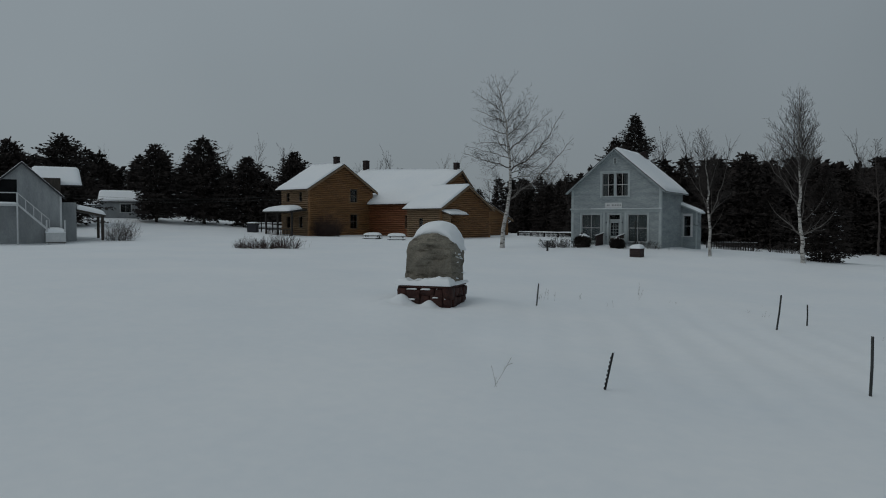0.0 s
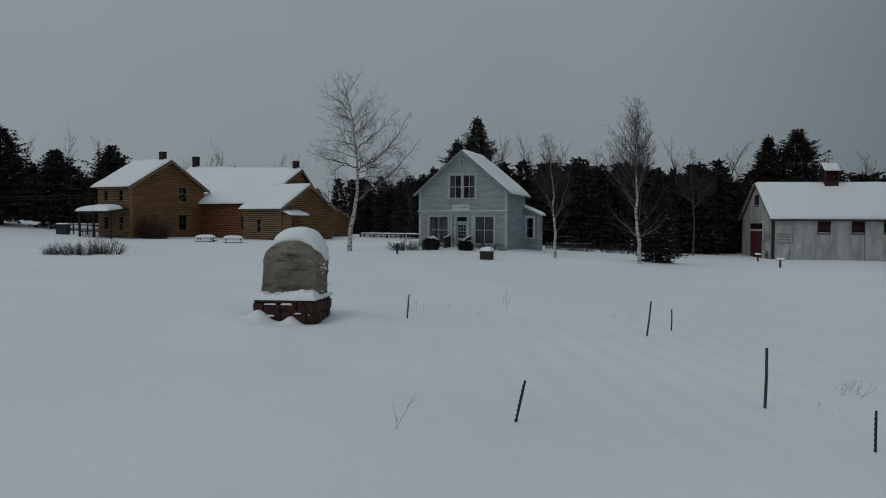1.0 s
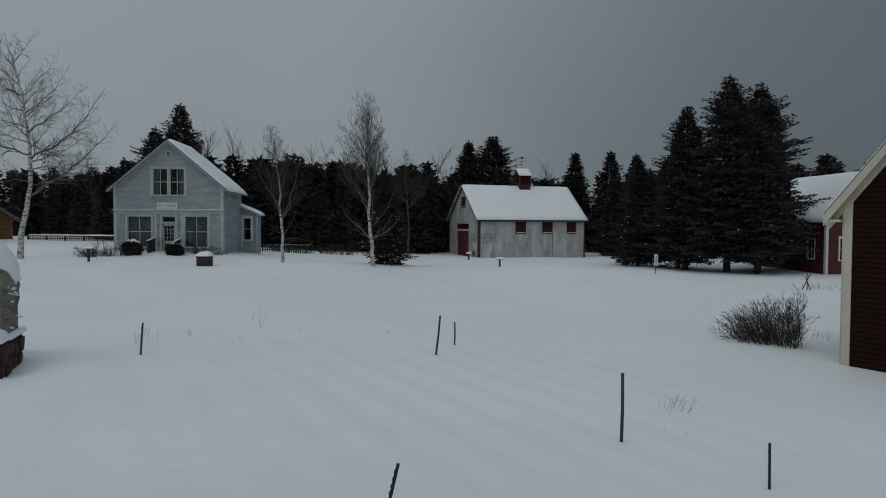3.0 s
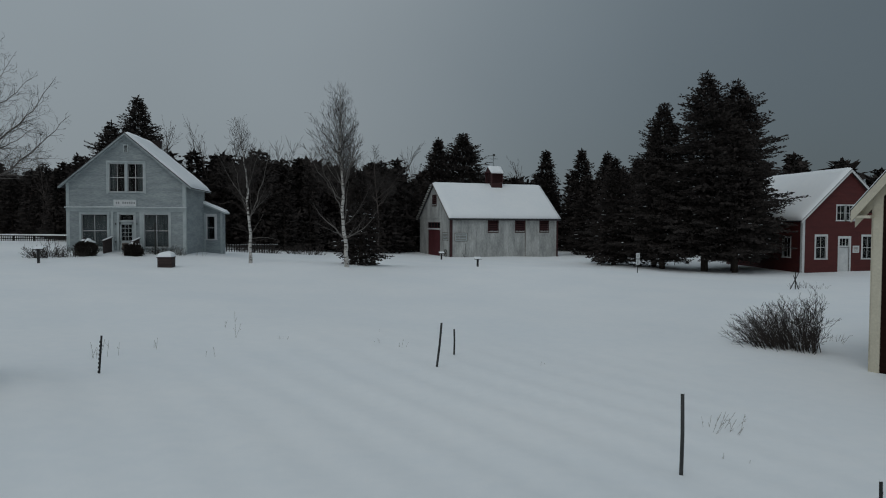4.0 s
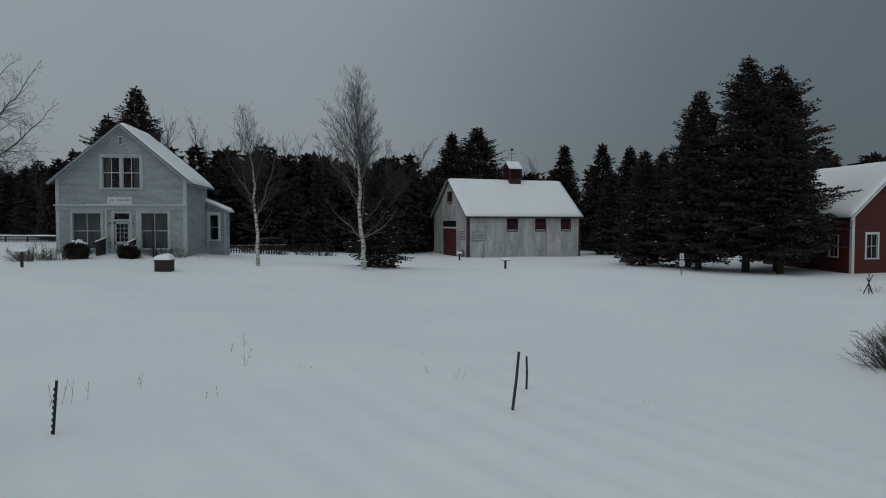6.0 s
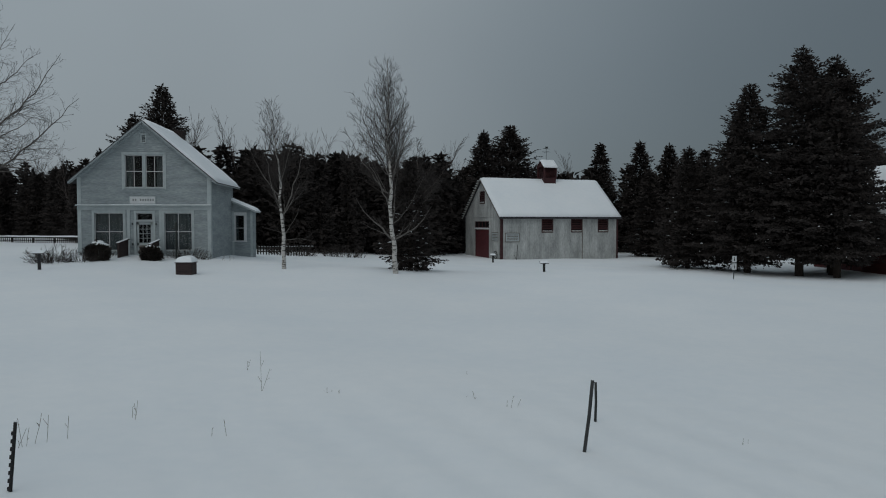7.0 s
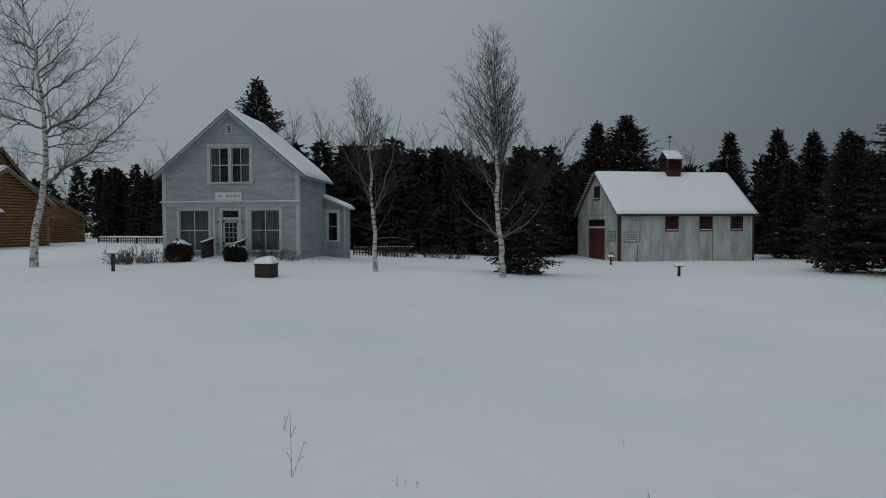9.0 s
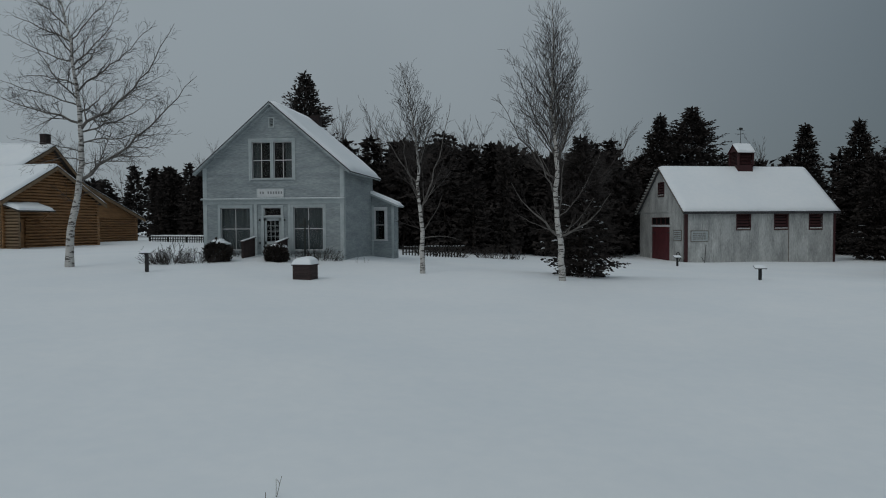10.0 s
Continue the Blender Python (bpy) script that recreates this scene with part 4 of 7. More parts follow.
# ---- the log house with its wings ----
def log_house():
    c = thing("log_house", pose(-24.0, 9.1, 0.5, 0, 0, -5), "honey-stained log house with several gabled wings under snow", "house")
    gx = lambda x0: (lambda u, d, z: (x0 + d, u, z))  # noqa: E731
    gy = lambda y0: (lambda u, d, z: (u, y0 - d, z))  # noqa: E731
    lw = dict(course=0.235, profile=LOGS, thick=0.24)

    def roof_quad(quad, seed, snow=0.2, nu=26):
        r = part("roof", slab(Geo(), *quad, 0.10), DARKWOOD, c)
        part("snow_cover", snow_sheet(*quad, snow, seed, nu, 14, 0.05, 0.16), SNOW, r, "thick blanket of snow", smooth=True)

    def rake(place, lo, hi, d):
        part("barge_board", strip(Geo(), place, lo, hi, 0.26, d - 0.05, d + 0.02), LOG_PALE, c)

    # low wing with a hooded door in its gable
    door = (1.35, 2.42, -0.2, 2.25)
    wg, wl = gx(0), gy(0.4)
    part("wall", course_wall(wg, 0.4, 10.2, -0.5, 3.6, (5.3, 6.22), [door], **lw), LOG, c)
    hole = (-3.2, -2.6, 0.9, 2.4)
    part("wall", course_wall(wl, -5.05, 0, -0.5, 3.6, None, [hole], **lw), LOG_PALE, c)
    part("wall", course_wall(lambda u, d, z: (-5.05 - d, u, z), 0.4, 3.6, -0.5, 3.6, None, [], **lw), LOG_PALE, c)
    window(c, wl, *hole, LOG_PALE, GREYWOOD, 1, 2, 0.1)
    roof_quad([(-5.5, -0.1, 3.50), (0.45, -0.1, 3.50), (0.45, 5.3, 6.36), (-5.3, 5.3, 6.36)], 5)
    roof_quad([(0.45, 10.75, 3.50), (-5.3, 10.75, 3.50), (-5.3, 5.3, 6.36), (0.45, 5.3, 6.36)], 6)
    rake(wg, (-0.1, 3.42), (5.3, 6.28), 0.45), rake(wg, (10.75, 3.42), (5.3, 6.28), 0.45)
    for u in (0.5, 10.1):
        part("corner_post", bar(Geo(), wg, u - 0.14, u + 0.14, -0.5, 3.4, 0.02, 0.09), LOG, c)
    d = part("door", bar(Geo(), wg, door[0] + 0.03, door[1] - 0.03, -0.2, 2.2, -0.12, -0.06), LOG, c, "wooden door with a square light")
    part("pane", bar(Geo(), wg, door[0] + 0.28, door[1] - 0.28, 1.25, 1.95, -0.058, -0.05), GLASS, d)
    # near-black sheet behind the door's pane, painted as the dark room
    part("light_backing", bar(Geo(), wg, door[0] + 0.27, door[1] - 0.27, 1.24, 1.96, -0.0595, -0.0585), INSIDE, d)
    hd = part("hood", slab(Geo(), (1.45, 0.40, 2.80), (1.45, 3.85, 2.80), (0.05, 3.85, 3.25), (0.05, 0.40, 3.25), 0.1), DARKWOOD, c, "hood over the door")
    part("snow_cover", snow_sheet((1.45, 0.40, 2.81), (1.45, 3.85, 2.81), (0.05, 3.85, 3.26), (0.05, 0.40, 3.26), 0.20, 7, 18, 8, 0.05), SNOW, hd, smooth=True)
    part("cheek_wall", course_wall(lambda u, d, z: (u, 0.62 - d, z), 0.15, 1.25, -0.5, 2.85, None, [], 0.23, LOGS, 0.1), LOG_PALE, hd)
    part("bracket", Geo().prism([(0.14, 3.50, 1.9), (0.14, 3.62, 1.9), (0.24, 3.62, 1.9), (0.24, 3.50, 1.9)], [(1.25, 3.50, 2.74), (1.25, 3.62, 2.74), (1.35, 3.62, 2.74), (1.35, 3.50, 2.74)]), LOG, hd)
    # long main range
    mg, mf = gx(-5.5), gy(3.6)
    part("wall", course_wall(mg, 3.6, 14.9, -0.5, 4.45, (11.2, 8.55), [], **lw), LOG, c)
    g = Geo()
    part("wall", course_wall(mg, 14.9, 22.6, -0.5, 2.55, None, [], **lw), LOG, c)
    part("wall", g.prism([mg(14.9, 0.04, 2.5), mg(22.6, 0.04, 2.5), mg(14.9, 0.04, 5.4)], [mg(14.9, -0.2, 2.5), mg(22.6, -0.2, 2.5), mg(14.9, -0.2, 5.4)]), LOG, c)
    hole = (-8.2, -7.25, 1.1, 2.8)
    part("wall", course_wall(mf, -14.6, -5.5, -0.5, 4.35, None, [hole], **lw), LOG_RED, c)
    window(c, mf, *hole, LOG_PALE, GREYWOOD, 1, 2, 0.1)
    roof_quad([(-23.6, 3.0, 4.22), (-5.0, 3.0, 4.22), (-5.0, 11.2, 8.72), (-23.6, 11.2, 9.50)], 8, 0.2, 50)
    roof_quad([(-5.0, 14.7, 5.62), (-23.6, 14.7, 5.62), (-23.6, 11.2, 9.50), (-5.0, 11.2, 8.72)], 9)
    roof_quad([(-5.0, 23.4, 2.42), (-23.6, 23.4, 2.42), (-23.6, 14.7, 5.60), (-5.0, 14.7, 5.60)], 10)
    rake(mg, (3.0, 4.12), (11.2, 8.62), 0.5), rake(mg, (14.7, 5.5), (11.2, 8.62), 0.5), rake(mg, (23.4, 2.3), (14.7, 5.5), 0.5)
    part("corner_post", bar(Geo(), mg, 22.35, 22.65, -0.5, 2.5, 0.02, 0.09), LOG, c)
    part("wall", course_wall(lambda u, d, z: (u, 22.6 + d, z), -23.2, -5.5, -0.5, 2.5, None, [], 0.8, ((0, 0), (1, 0)), 0.2), LOG, c)
    part("wall", course_wall(lambda u, d, z: (-23.2 - d, u, z), 3.6, 22.6, -0.5, 2.5, (11.2, 8.55), [], 0.8, ((0, 0), (1, 0)), 0.2), LOG, c)
    chimney(c, -6.0, 11.2, 8.3, 9.75, 0.62)
    chimney(c, -22.6, 11.2, 8.3, 10.9, 0.7)
    # two-storey end with a porch
    tg, tl = gx(-14.5), gy(-6.7)
    holes = [(0.10, 1.36, 4.45, 6.1), (0.10, 1.36, 1.1, 2.9)]
    part("wall", course_wall(tg, -6.7, 4.1, -0.5, 6.0, (-1.3, 9.0), holes, **lw), LOG, c)
    for q in holes:
        window(c, tg, *q, LOG_PALE, GREYWOOD, 2, 2, 0.13)
    lh = [(-18.45, -17.85, 4.35, 5.5), (-16.15, -15.55, 4.35, 5.5), (-18.45, -17.8, 1.2, 2.6), (-16.2, -15.5, 1.2, 2.6)]
    part("wall", course_wall(tl, -19.4, -14.5, -0.5, 6.0, None, lh, **lw), LOG_PALE, c)
    for q in lh:
        window(c, tl, *q, LOG_PALE, GREYWOOD, 1, 2, 0.1)
    part("wall", course_wall(lambda u, d, z: (u, 4.1 + d, z), -19.4, -14.5, -0.5, 6.0, None, [], 0.8, ((0, 0), (1, 0)), 0.2), LOG, c)
    part("wall", course_wall(lambda u, d, z: (-19.4 - d, u, z), -6.7, 4.1, -0.5, 6.0, (-1.3, 9.0), [], 0.8, ((0, 0), (1, 0)), 0.2), LOG, c)
    roof_quad([(-20.0, -7.3, 5.83), (-14.0, -7.3, 5.83), (-14.0, -1.3, 9.15), (-20.0, -1.3, 9.15)], 11)
    roof_quad([(-14.0, 4.7, 5.83), (-20.0, 4.7, 5.83), (-20.0, -1.3, 9.15), (-14.0, -1.3, 9.15)], 12)
    rake(tg, (-7.3, 5.73), (-1.3, 9.05), 0.5), rake(tg, (4.7, 5.73), (-1.3, 9.05), 0.5)
    for v in (-6.6, 4.0):
        part("corner_post", bar(Geo(), tg, v - 0.14, v + 0.14, -0.5, 5.9, 0.02, 0.09), LOG, c)
    chimney(c, -15.4, -1.3, 8.8, 10.1, 0.6)
    pr = part("porch", slab(Geo(), (-19.8, -9.2, 3.15), (-14.6, -9.2, 3.15), (-14.6, -6.8, 3.45), (-19.8, -6.8, 3.45), 0.16), BLACKWOOD, c, "open porch with a snow-heaped roof")
    part("snow_cover", snow_sheet((-19.9, -9.3, 3.17), (-14.9, -9.3, 3.17), (-14.9, -7.3, 3.43), (-19.9, -7.3, 3.43), 0.55, 13, 22, 12, 0.08, 1.6), SNOW, pr, smooth=True)
    part("deck", Geo().box(-19.7, -14.6, -9.1, -6.8, -0.4, 0.15), DARKWOOD, pr)
    for u in (-19.6, -17.4, -14.8):
        part("post", Geo().box(u - 0.09, u + 0.09, -9.05, -8.87, 0.1, 3.1, 0.015), BLACKWOOD, pr)
    for u0, u1 in ((-19.5, -17.5), (-17.3, -14.9)):
        part("rail", Geo().box(u0, u1, -9.0, -8.92, 0.95, 1.05), BLACKWOOD, pr)
        for k in range(9):
            u = u0 + (u1 - u0) * (k + 0.5) / 9
            part("baluster", Geo().box(u - 0.025, u + 0.025, -8.985, -8.935, 0.15, 0.95), BLACKWOOD, pr)
    return c


log_house()


# ---- the grey house with the outside stair, by the edge of the clearing ----
def stair_house():
    h = thing("stair_house", pose(-46.2, -25.3, -0.1, 0, 0, -24), "grey clapboard house with an outside stair to an upper door", "house")
    g0 = lambda u, d, z: (d, u, z)  # noqa: E731
    H, E, A, D = 3.1, 4.85, 7.75, 7.0
    door, low = (-1.75, -0.40, 4.08, 6.25), (-3.2, -1.9, 0.3, 3.0)
    part("wall", course_wall(g0, -H, H, -0.5, E, (0, A), [door, low], 0.21), GREY_CLAP, h)
    part("wall", course_wall(lambda u, d, z: (u, H + d, z), -D, 0, -0.5, E, None, [], 0.21), GREY_CLAP, h)
    part("wall", course_wall(lambda u, d, z: (u, -H - d, z), -D, 0, -0.5, E, None, [], 0.3), GREY_CLAP, h)
    part("wall", course_wall(lambda u, d, z: (-D - d, u, z), -H, H, -0.5, E, (0, A), [], 0.3), GREY_CLAP, h)
    part("door", Geo().box(-0.16, -0.10, door[0], door[1], door[2], door[3]), INSIDE, h, "dark recessed upper door")
    part("door", Geo().box(-0.16, -0.10, low[0], low[1], low[2], low[3]), DARKWOOD, h, "dark lower door")
    gable_roof(h, -D - 0.3, 0.35, H, E, A, over=0.22, snow=0.05, along="x", seed=21, thick=0.10)
    for s in (-1, 1):
        part("barge_board", strip(Geo(), g0, (s * (H + 0.3), A + 0.1 - (A - E) / H * (H + 0.3)), (0, A + 0.1), 0.2, 0.32, 0.36), ROOFING, h)
    part("corner_board", bar(Geo(), g0, H - 0.14, H + 0.03, -0.5, E, 0.026, 0.05), WHITE, h)
    dk = part("deck", Geo().box(0.03, 1.9, -6.0, -0.35, 3.85, 4.03), WHITE, h, "white upper landing")
    part("snow_cover", snow_sheet((1.9, -6.0, 4.03), (1.9, -0.35, 4.03), (0.04, -0.35, 4.03), (0.04, -6.0, 4.03), 0.16, 3, 20, 8, 0.03), SNOW, dk, smooth=True)
    for v in (-0.45, -3.2, -5.9):
        part("post", Geo().box(1.76, 1.88, v - 0.06, v + 0.06, -0.5, 5.0), WHITE, dk)
    part("rail", Geo().box(1.78, 1.86, -5.9, -0.4, 4.95, 5.03), WHITE, dk)
    lo = part("lean_to", Geo().box(-6.5, -2.5, -H - 5.0, -H - 0.1, -0.5, 4.6), GREY_CLAP, h, "grey lean-to at the back")
    lq = [(-2.2, -H - 5.3, 4.6), (-2.2, -H + 0.6, 4.6), (-6.0, -H + 0.6, 6.75), (-6.0, -H - 5.3, 6.75)]
    part("roof", slab(Geo(), *lq, 0.12), ROOFING, lo)
    part("snow_cover", snow_sheet(*lq, 0.2, 7, 16, 10, 0.03), SNOW, lo, smooth=True)
    st = part("stair", Geo().prism([(0.7, -0.4, 3.9), (0.7, -0.4, 4.05), (0.7, 2.0, 1.75), (0.7, 2.0, 1.55)], [(0.78, -0.4, 3.9), (0.78, -0.4, 4.05), (0.78, 2.0, 1.75), (0.78, 2.0, 1.55)]), WHITE, h, "white outside stair")
    part("stringer", Geo().prism([(1.72, -0.4, 3.85), (1.72, -0.4, 4.05), (1.72, 2.0, 1.75), (1.72, 2.0, 1.5)], [(1.80, -0.4, 3.85), (1.80, -0.4, 4.05), (1.80, 2.0, 1.75), (1.80, 2.0, 1.5)]), WHITE, st)
    for k in range(12):
        f = (k + 0.5) / 12
        v, z = -0.4 + 2.4 * f, 4.0 - 2.3 * f
        part("tread", Geo().box(0.78, 1.72, v - 0.1, v + 0.1, z - 0.04, z), WHITE, st)
    part("handrail", Geo().prism([(1.74, -0.4, 4.93), (1.74, -0.4, 5.01), (1.74, 2.0, 2.7), (1.74, 2.0, 2.62)], [(1.80, -0.4, 4.93), (1.80, -0.4, 5.01), (1.80, 2.0, 2.7), (1.80, 2.0, 2.62)]), WHITE, st)
    for k in range(5):
        f = k / 4
        part("baluster", Geo().box(1.745, 1.795, 2.4 * f - 0.43, 2.4 * f - 0.37, 4.0 - 2.3 * f, 4.95 - 2.3 * f), WHITE, st)
    lb = part("landing", Geo().box(0.4, 1.9, 1.75, 3.25, -0.3, 1.45), WHITE, h, "white boarded foot of the stair heaped with snow")
    part("snow_cover", snow_sheet((1.95, 1.7, 1.45), (1.95, 3.3, 1.45), (0.35, 3.3, 1.45), (0.35, 1.7, 1.45), 0.5, 5, 12, 12, 0.05, 0.6), SNOW, lb, smooth=True)
    part("cap_rail", Geo().box(1.88, 1.96, 1.7, 3.3, 0.55, 0.62), DARKWOOD, lb)
    for v in (1.78, 3.22):
        part("post", Geo().box(1.82, 1.94, v - 0.06, v + 0.06, -0.4, 2.6), WHITE, lb)
    # darker extension behind, with a raised roof
    ex = part("extension", course_wall(lambda u, d, z: (-1.6 + d, u, z), H + 0.05, H + 1.35, -0.5, 4.3, None, [], 0.21), GREY_CLAP, h, "narrow grey extension")
    part("side_wall", course_wall(lambda u, d, z: (u, H + 1.35 + d, z), -7.5, -1.6, -0.5, 4.3, None, [], 0.3), GREY_CLAP, ex)
    part("dormer", Geo().box(-6.5, -1.9, 1.6, H + 0.1, 4.3, 6.6), DARKWOOD, h, "dark raised rear storey")
    q2 = [(-2.6, 1.0, 6.0), (-2.6, H + 2.0, 6.0), (-5.6, H + 2.0, 7.75), (-5.6, 1.0, 7.75)]
    r2 = part("roof", slab(Geo(), *q2, 0.12), ROOFING, h)
    part("snow_cover", snow_sheet(*q2, 0.2, 6, 16, 10, 0.03), SNOW, r2, smooth=True)
    pq = [(-1.2, H + 3.9, 3.1), (-5.0, H + 3.9, 3.1), (-5.0, H + 1.40, 3.65), (-1.2, H + 1.40, 3.65)]
    pr = part("porch", slab(Geo(), *pq, 0.14), DARKWOOD, h, "open side porch under a snow heap")
    part("snow_cover", snow_sheet(*pq, 0.5, 16, 14, 10, 0.05, 1.2), SNOW, pr, smooth=True)
    for x, v in ((-1.4, H + 3.6), (-4.8, H + 3.6)):
        part("post", Geo().box(x - 0.12, x + 0.12, v - 0.12, v + 0.12, -0.5, 3.0), DARKWOOD, pr)
    return h


stair_house()


def far_house():
    x, y = -73.0, 0.5
    h = thing("far_house", pose(x, y, zg(x, y) - 0.1, 0, 0, 55), "small white house among far trees", "house")
    g0 = lambda u, d, z: (u, -d, z)  # noqa: E731
    hole = (0.3, 1.7, 0.9, 2.1)
    part("wall", course_wall(g0, -2.2, 3.0, -0.6, 2.5, None, [hole], 0.2), GREY_CLAP, h)
    window(h, g0, *hole, WHITE, WHITE, 2, 1, 0.1)
    part("wall", course_wall(lambda u, d, z: (-2.2 - d, u, z), 0, 5, -0.6, 2.5, (2.5, 3.9), [], 0.2), GREY_CLAP, h)
    part("wall", course_wall(lambda u, d, z: (3.0 + d, u, z), 0, 5, -0.6, 2.5, (2.5, 3.9), [], 0.4), GREY_CLAP, h)
    part("wall", course_wall(lambda u, d, z: (u, 5 + d, z), -2.2, 3.0, -0.6, 2.5, None, [], 0.4), GREY_CLAP, h)
    gable_roof(h, -2.6, 3.4, 2.5, 2.5, 3.8, centre=2.5, over=0.4, snow=0.2, along="x", seed=31)
    an = part("annex", Geo().box(-4.2, -2.25, 0.4, 3.5, -0.6, 1.9), GREY_CLAP, h, "low grey annex")
    quad = [(-4.5, 0.1, 1.9), (-2.2, 0.1, 1.9), (-2.2, 2.2, 2.6), (-4.5, 2.2, 2.6)]
    part("roof", slab(Geo(), *quad, 0.1), ROOFING, an)
    part("snow_cover", snow_sheet(*quad, 0.18, 4, 10, 8, 0.03), SNOW, an, smooth=True)


far_house()


# ---- the red hall and the red shed ----
def red_hall():
    h = thing("red_hall", pose(57.18, 4.2, -1.6), "barn-red wooden hall with white window casings and snowy roof", "house")
    g0 = lambda u, d, z: (u, -d, z)  # noqa: E731
    gl = lambda u, d, z: (-4.2 - d, u, z)  # noqa: E731
    W, E, A, D = 4.2, 4.6, 8.70, 12.0
    wins = [(-2.95, -2.02, 1.25, 3.15), (1.36, 2.30, 1.25, 3.15)]
    up = [(-1.08, -0.33, 4.5, 5.75), (-0.27, 0.48, 4.5, 5.75)]
    door = (-0.80, 0.12, 0.0, 3.0)
    part("wall", course_wall(g0, -W, W, -0.6, E, (0, A), wins + up + [door], 0.14), RED_PAINT, h)
    lw = [(1.6, 2.6, 1.3, 3.0), (6.0, 7.0, 1.3, 3.0)]
    part("wall", course_wall(gl, 0, D, -0.6, E, None, lw, 0.14), RED_PAINT, h)
    part("wall", course_wall(lambda u, d, z: (W + d, u, z), 0, D, -0.6, E, None, [], 0.4), RED_PAINT, h)
    part("wall", course_wall(lambda u, d, z: (u, D + d, z), -W, W, -0.6, E, (0, A), [], 0.4), RED_PAINT, h)
    gable_roof(h, -0.3, D + 0.3, W, E, A, over=0.3, snow=0.18, seed=41)
    for q in wins:
        window(h, g0, *q, WHITE, WHITE, 2, 2, 0.14)
    for q in up:
        window(h, g0, *q, WHITE, WHITE, 2, 2, 0.09)
    for q in lw:
        window(h, gl, *q, WHITE, WHITE, 2, 2, 0.14)
    for u in (-W - 0.03, W - 0.2):
        part("corner_board", bar(Geo(), g0, u, u + 0.23, -0.6, E, 0.026, 0.05), WHITE, h)
    part("corner_board", bar(Geo(), gl, 0.0, 0.2, -0.6, E, 0.026, 0.05), WHITE, h)
    for s in (-1, 1):
        part("barge_board", strip(Geo(), g0, (s * (W + 0.3), A + 0.1 - (A - E) / W * (W + 0.3)), (0, A + 0.1), 0.2, 0.27, 0.31), WHITE, h)
    g = Geo()
    for a, b, c, d in ((-0.94, -0.80, -0.2, 3.0), (0.12, 0.26, -0.2, 3.0), (-0.94, 0.26, 3.0, 3.16)):
        bar(g, g0, a, b, c, d, -0.1, 0.05)
    part("door_casing", g, WHITE, h)
    d = part("door", bar(Geo(), g0, -0.80, 0.12, 0.0, 2.2, -0.1, -0.04), WHITE, h, "white panelled door")
    for a, b in ((-0.68, -0.40), (-0.28, 0.0)):
        for c, e in ((0.3, 1.0), (1.15, 2.0)):
            part("panel", bar(Geo(), g0, a, b, c, e, -0.04, -0.025), WHITE, d)
    window(h, g0, -0.78, 0.10, 2.32, 2.98, WHITE, WHITE, 3, 1, 0.02, name="transom_window")
    p = part("notice_board", bar(Geo(), g0, 0.42, 1.02, 1.75, 2.35, 0.03, 0.06), WHITE, h, "white notice board")
    flat_bars(p, g0, 0.5, 0.94, 1.83, 2.27, 4, GREYWOOD, 0.061, 8)


red_hall()


def red_shed():
    # its gable wall runs from the corner at the origin along +x, facing -y
    h = thing("red_shed", pose(29.05, -33.65, -1.45, 0, 0, -60.4), "dark red clapboard shed with cream corner boards and eaves", "shed")
    g0 = lambda u, d, z: (u, -d, z)  # noqa: E731
    W, D = 5.2, 6.0
    E, slope = 4.85, 1.19
    A = E + slope * W / 2
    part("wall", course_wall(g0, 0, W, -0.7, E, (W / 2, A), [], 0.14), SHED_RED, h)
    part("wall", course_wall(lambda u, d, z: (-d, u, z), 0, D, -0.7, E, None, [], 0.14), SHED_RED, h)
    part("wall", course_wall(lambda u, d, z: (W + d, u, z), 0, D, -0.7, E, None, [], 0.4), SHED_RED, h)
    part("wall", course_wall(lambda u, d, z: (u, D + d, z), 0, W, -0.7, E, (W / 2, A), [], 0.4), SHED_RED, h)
    gable_roof(h, -0.32, D + 0.3, W / 2, E, A, centre=W / 2, over=0.48, snow=0.05, seed=51, thick=0.12)
    part("corner_board", bar(Geo(), g0, -0.04, 0.21, -0.7, E, 0.026, 0.06), CREAM, h)
    part("corner_board", bar(Geo(), lambda u, d, z: (-d, u, z), -0.06, 0.2, -0.7, E, 0.026, 0.06), CREAM, h)
    part("corner_board", bar(Geo(), g0, W - 0.21, W + 0.04, -0.7, E, 0.026, 0.06), CREAM, h)
    for s in (-1, 1):
        o = W / 2 + 0.48
        lo, hi = (W / 2 + s * o, A + 0.10 - slope * o), (W / 2, A + 0.10)
        part("barge_board", strip(Geo(), g0, lo, hi, 0.30, 0.27, 0.325), CREAM, h)
        part("soffit", strip(Geo(), g0, (lo[0], lo[1] - 0.12), (hi[0], hi[1] - 0.12), 0.03, 0.03, 0.30), CREAM, h)
        part("frieze_board", strip(Geo(), g0, (W / 2 + s * o, A - slope * o), (W / 2, A), 0.34, 0.020, 0.046), CREAM, h)
    part("eave_return", Geo().box(-0.50, 0.0, -0.30, D, E - slope * 0.48 - 0.09, E - slope * 0.48 - 0.02), CREAM, h)


red_shed()

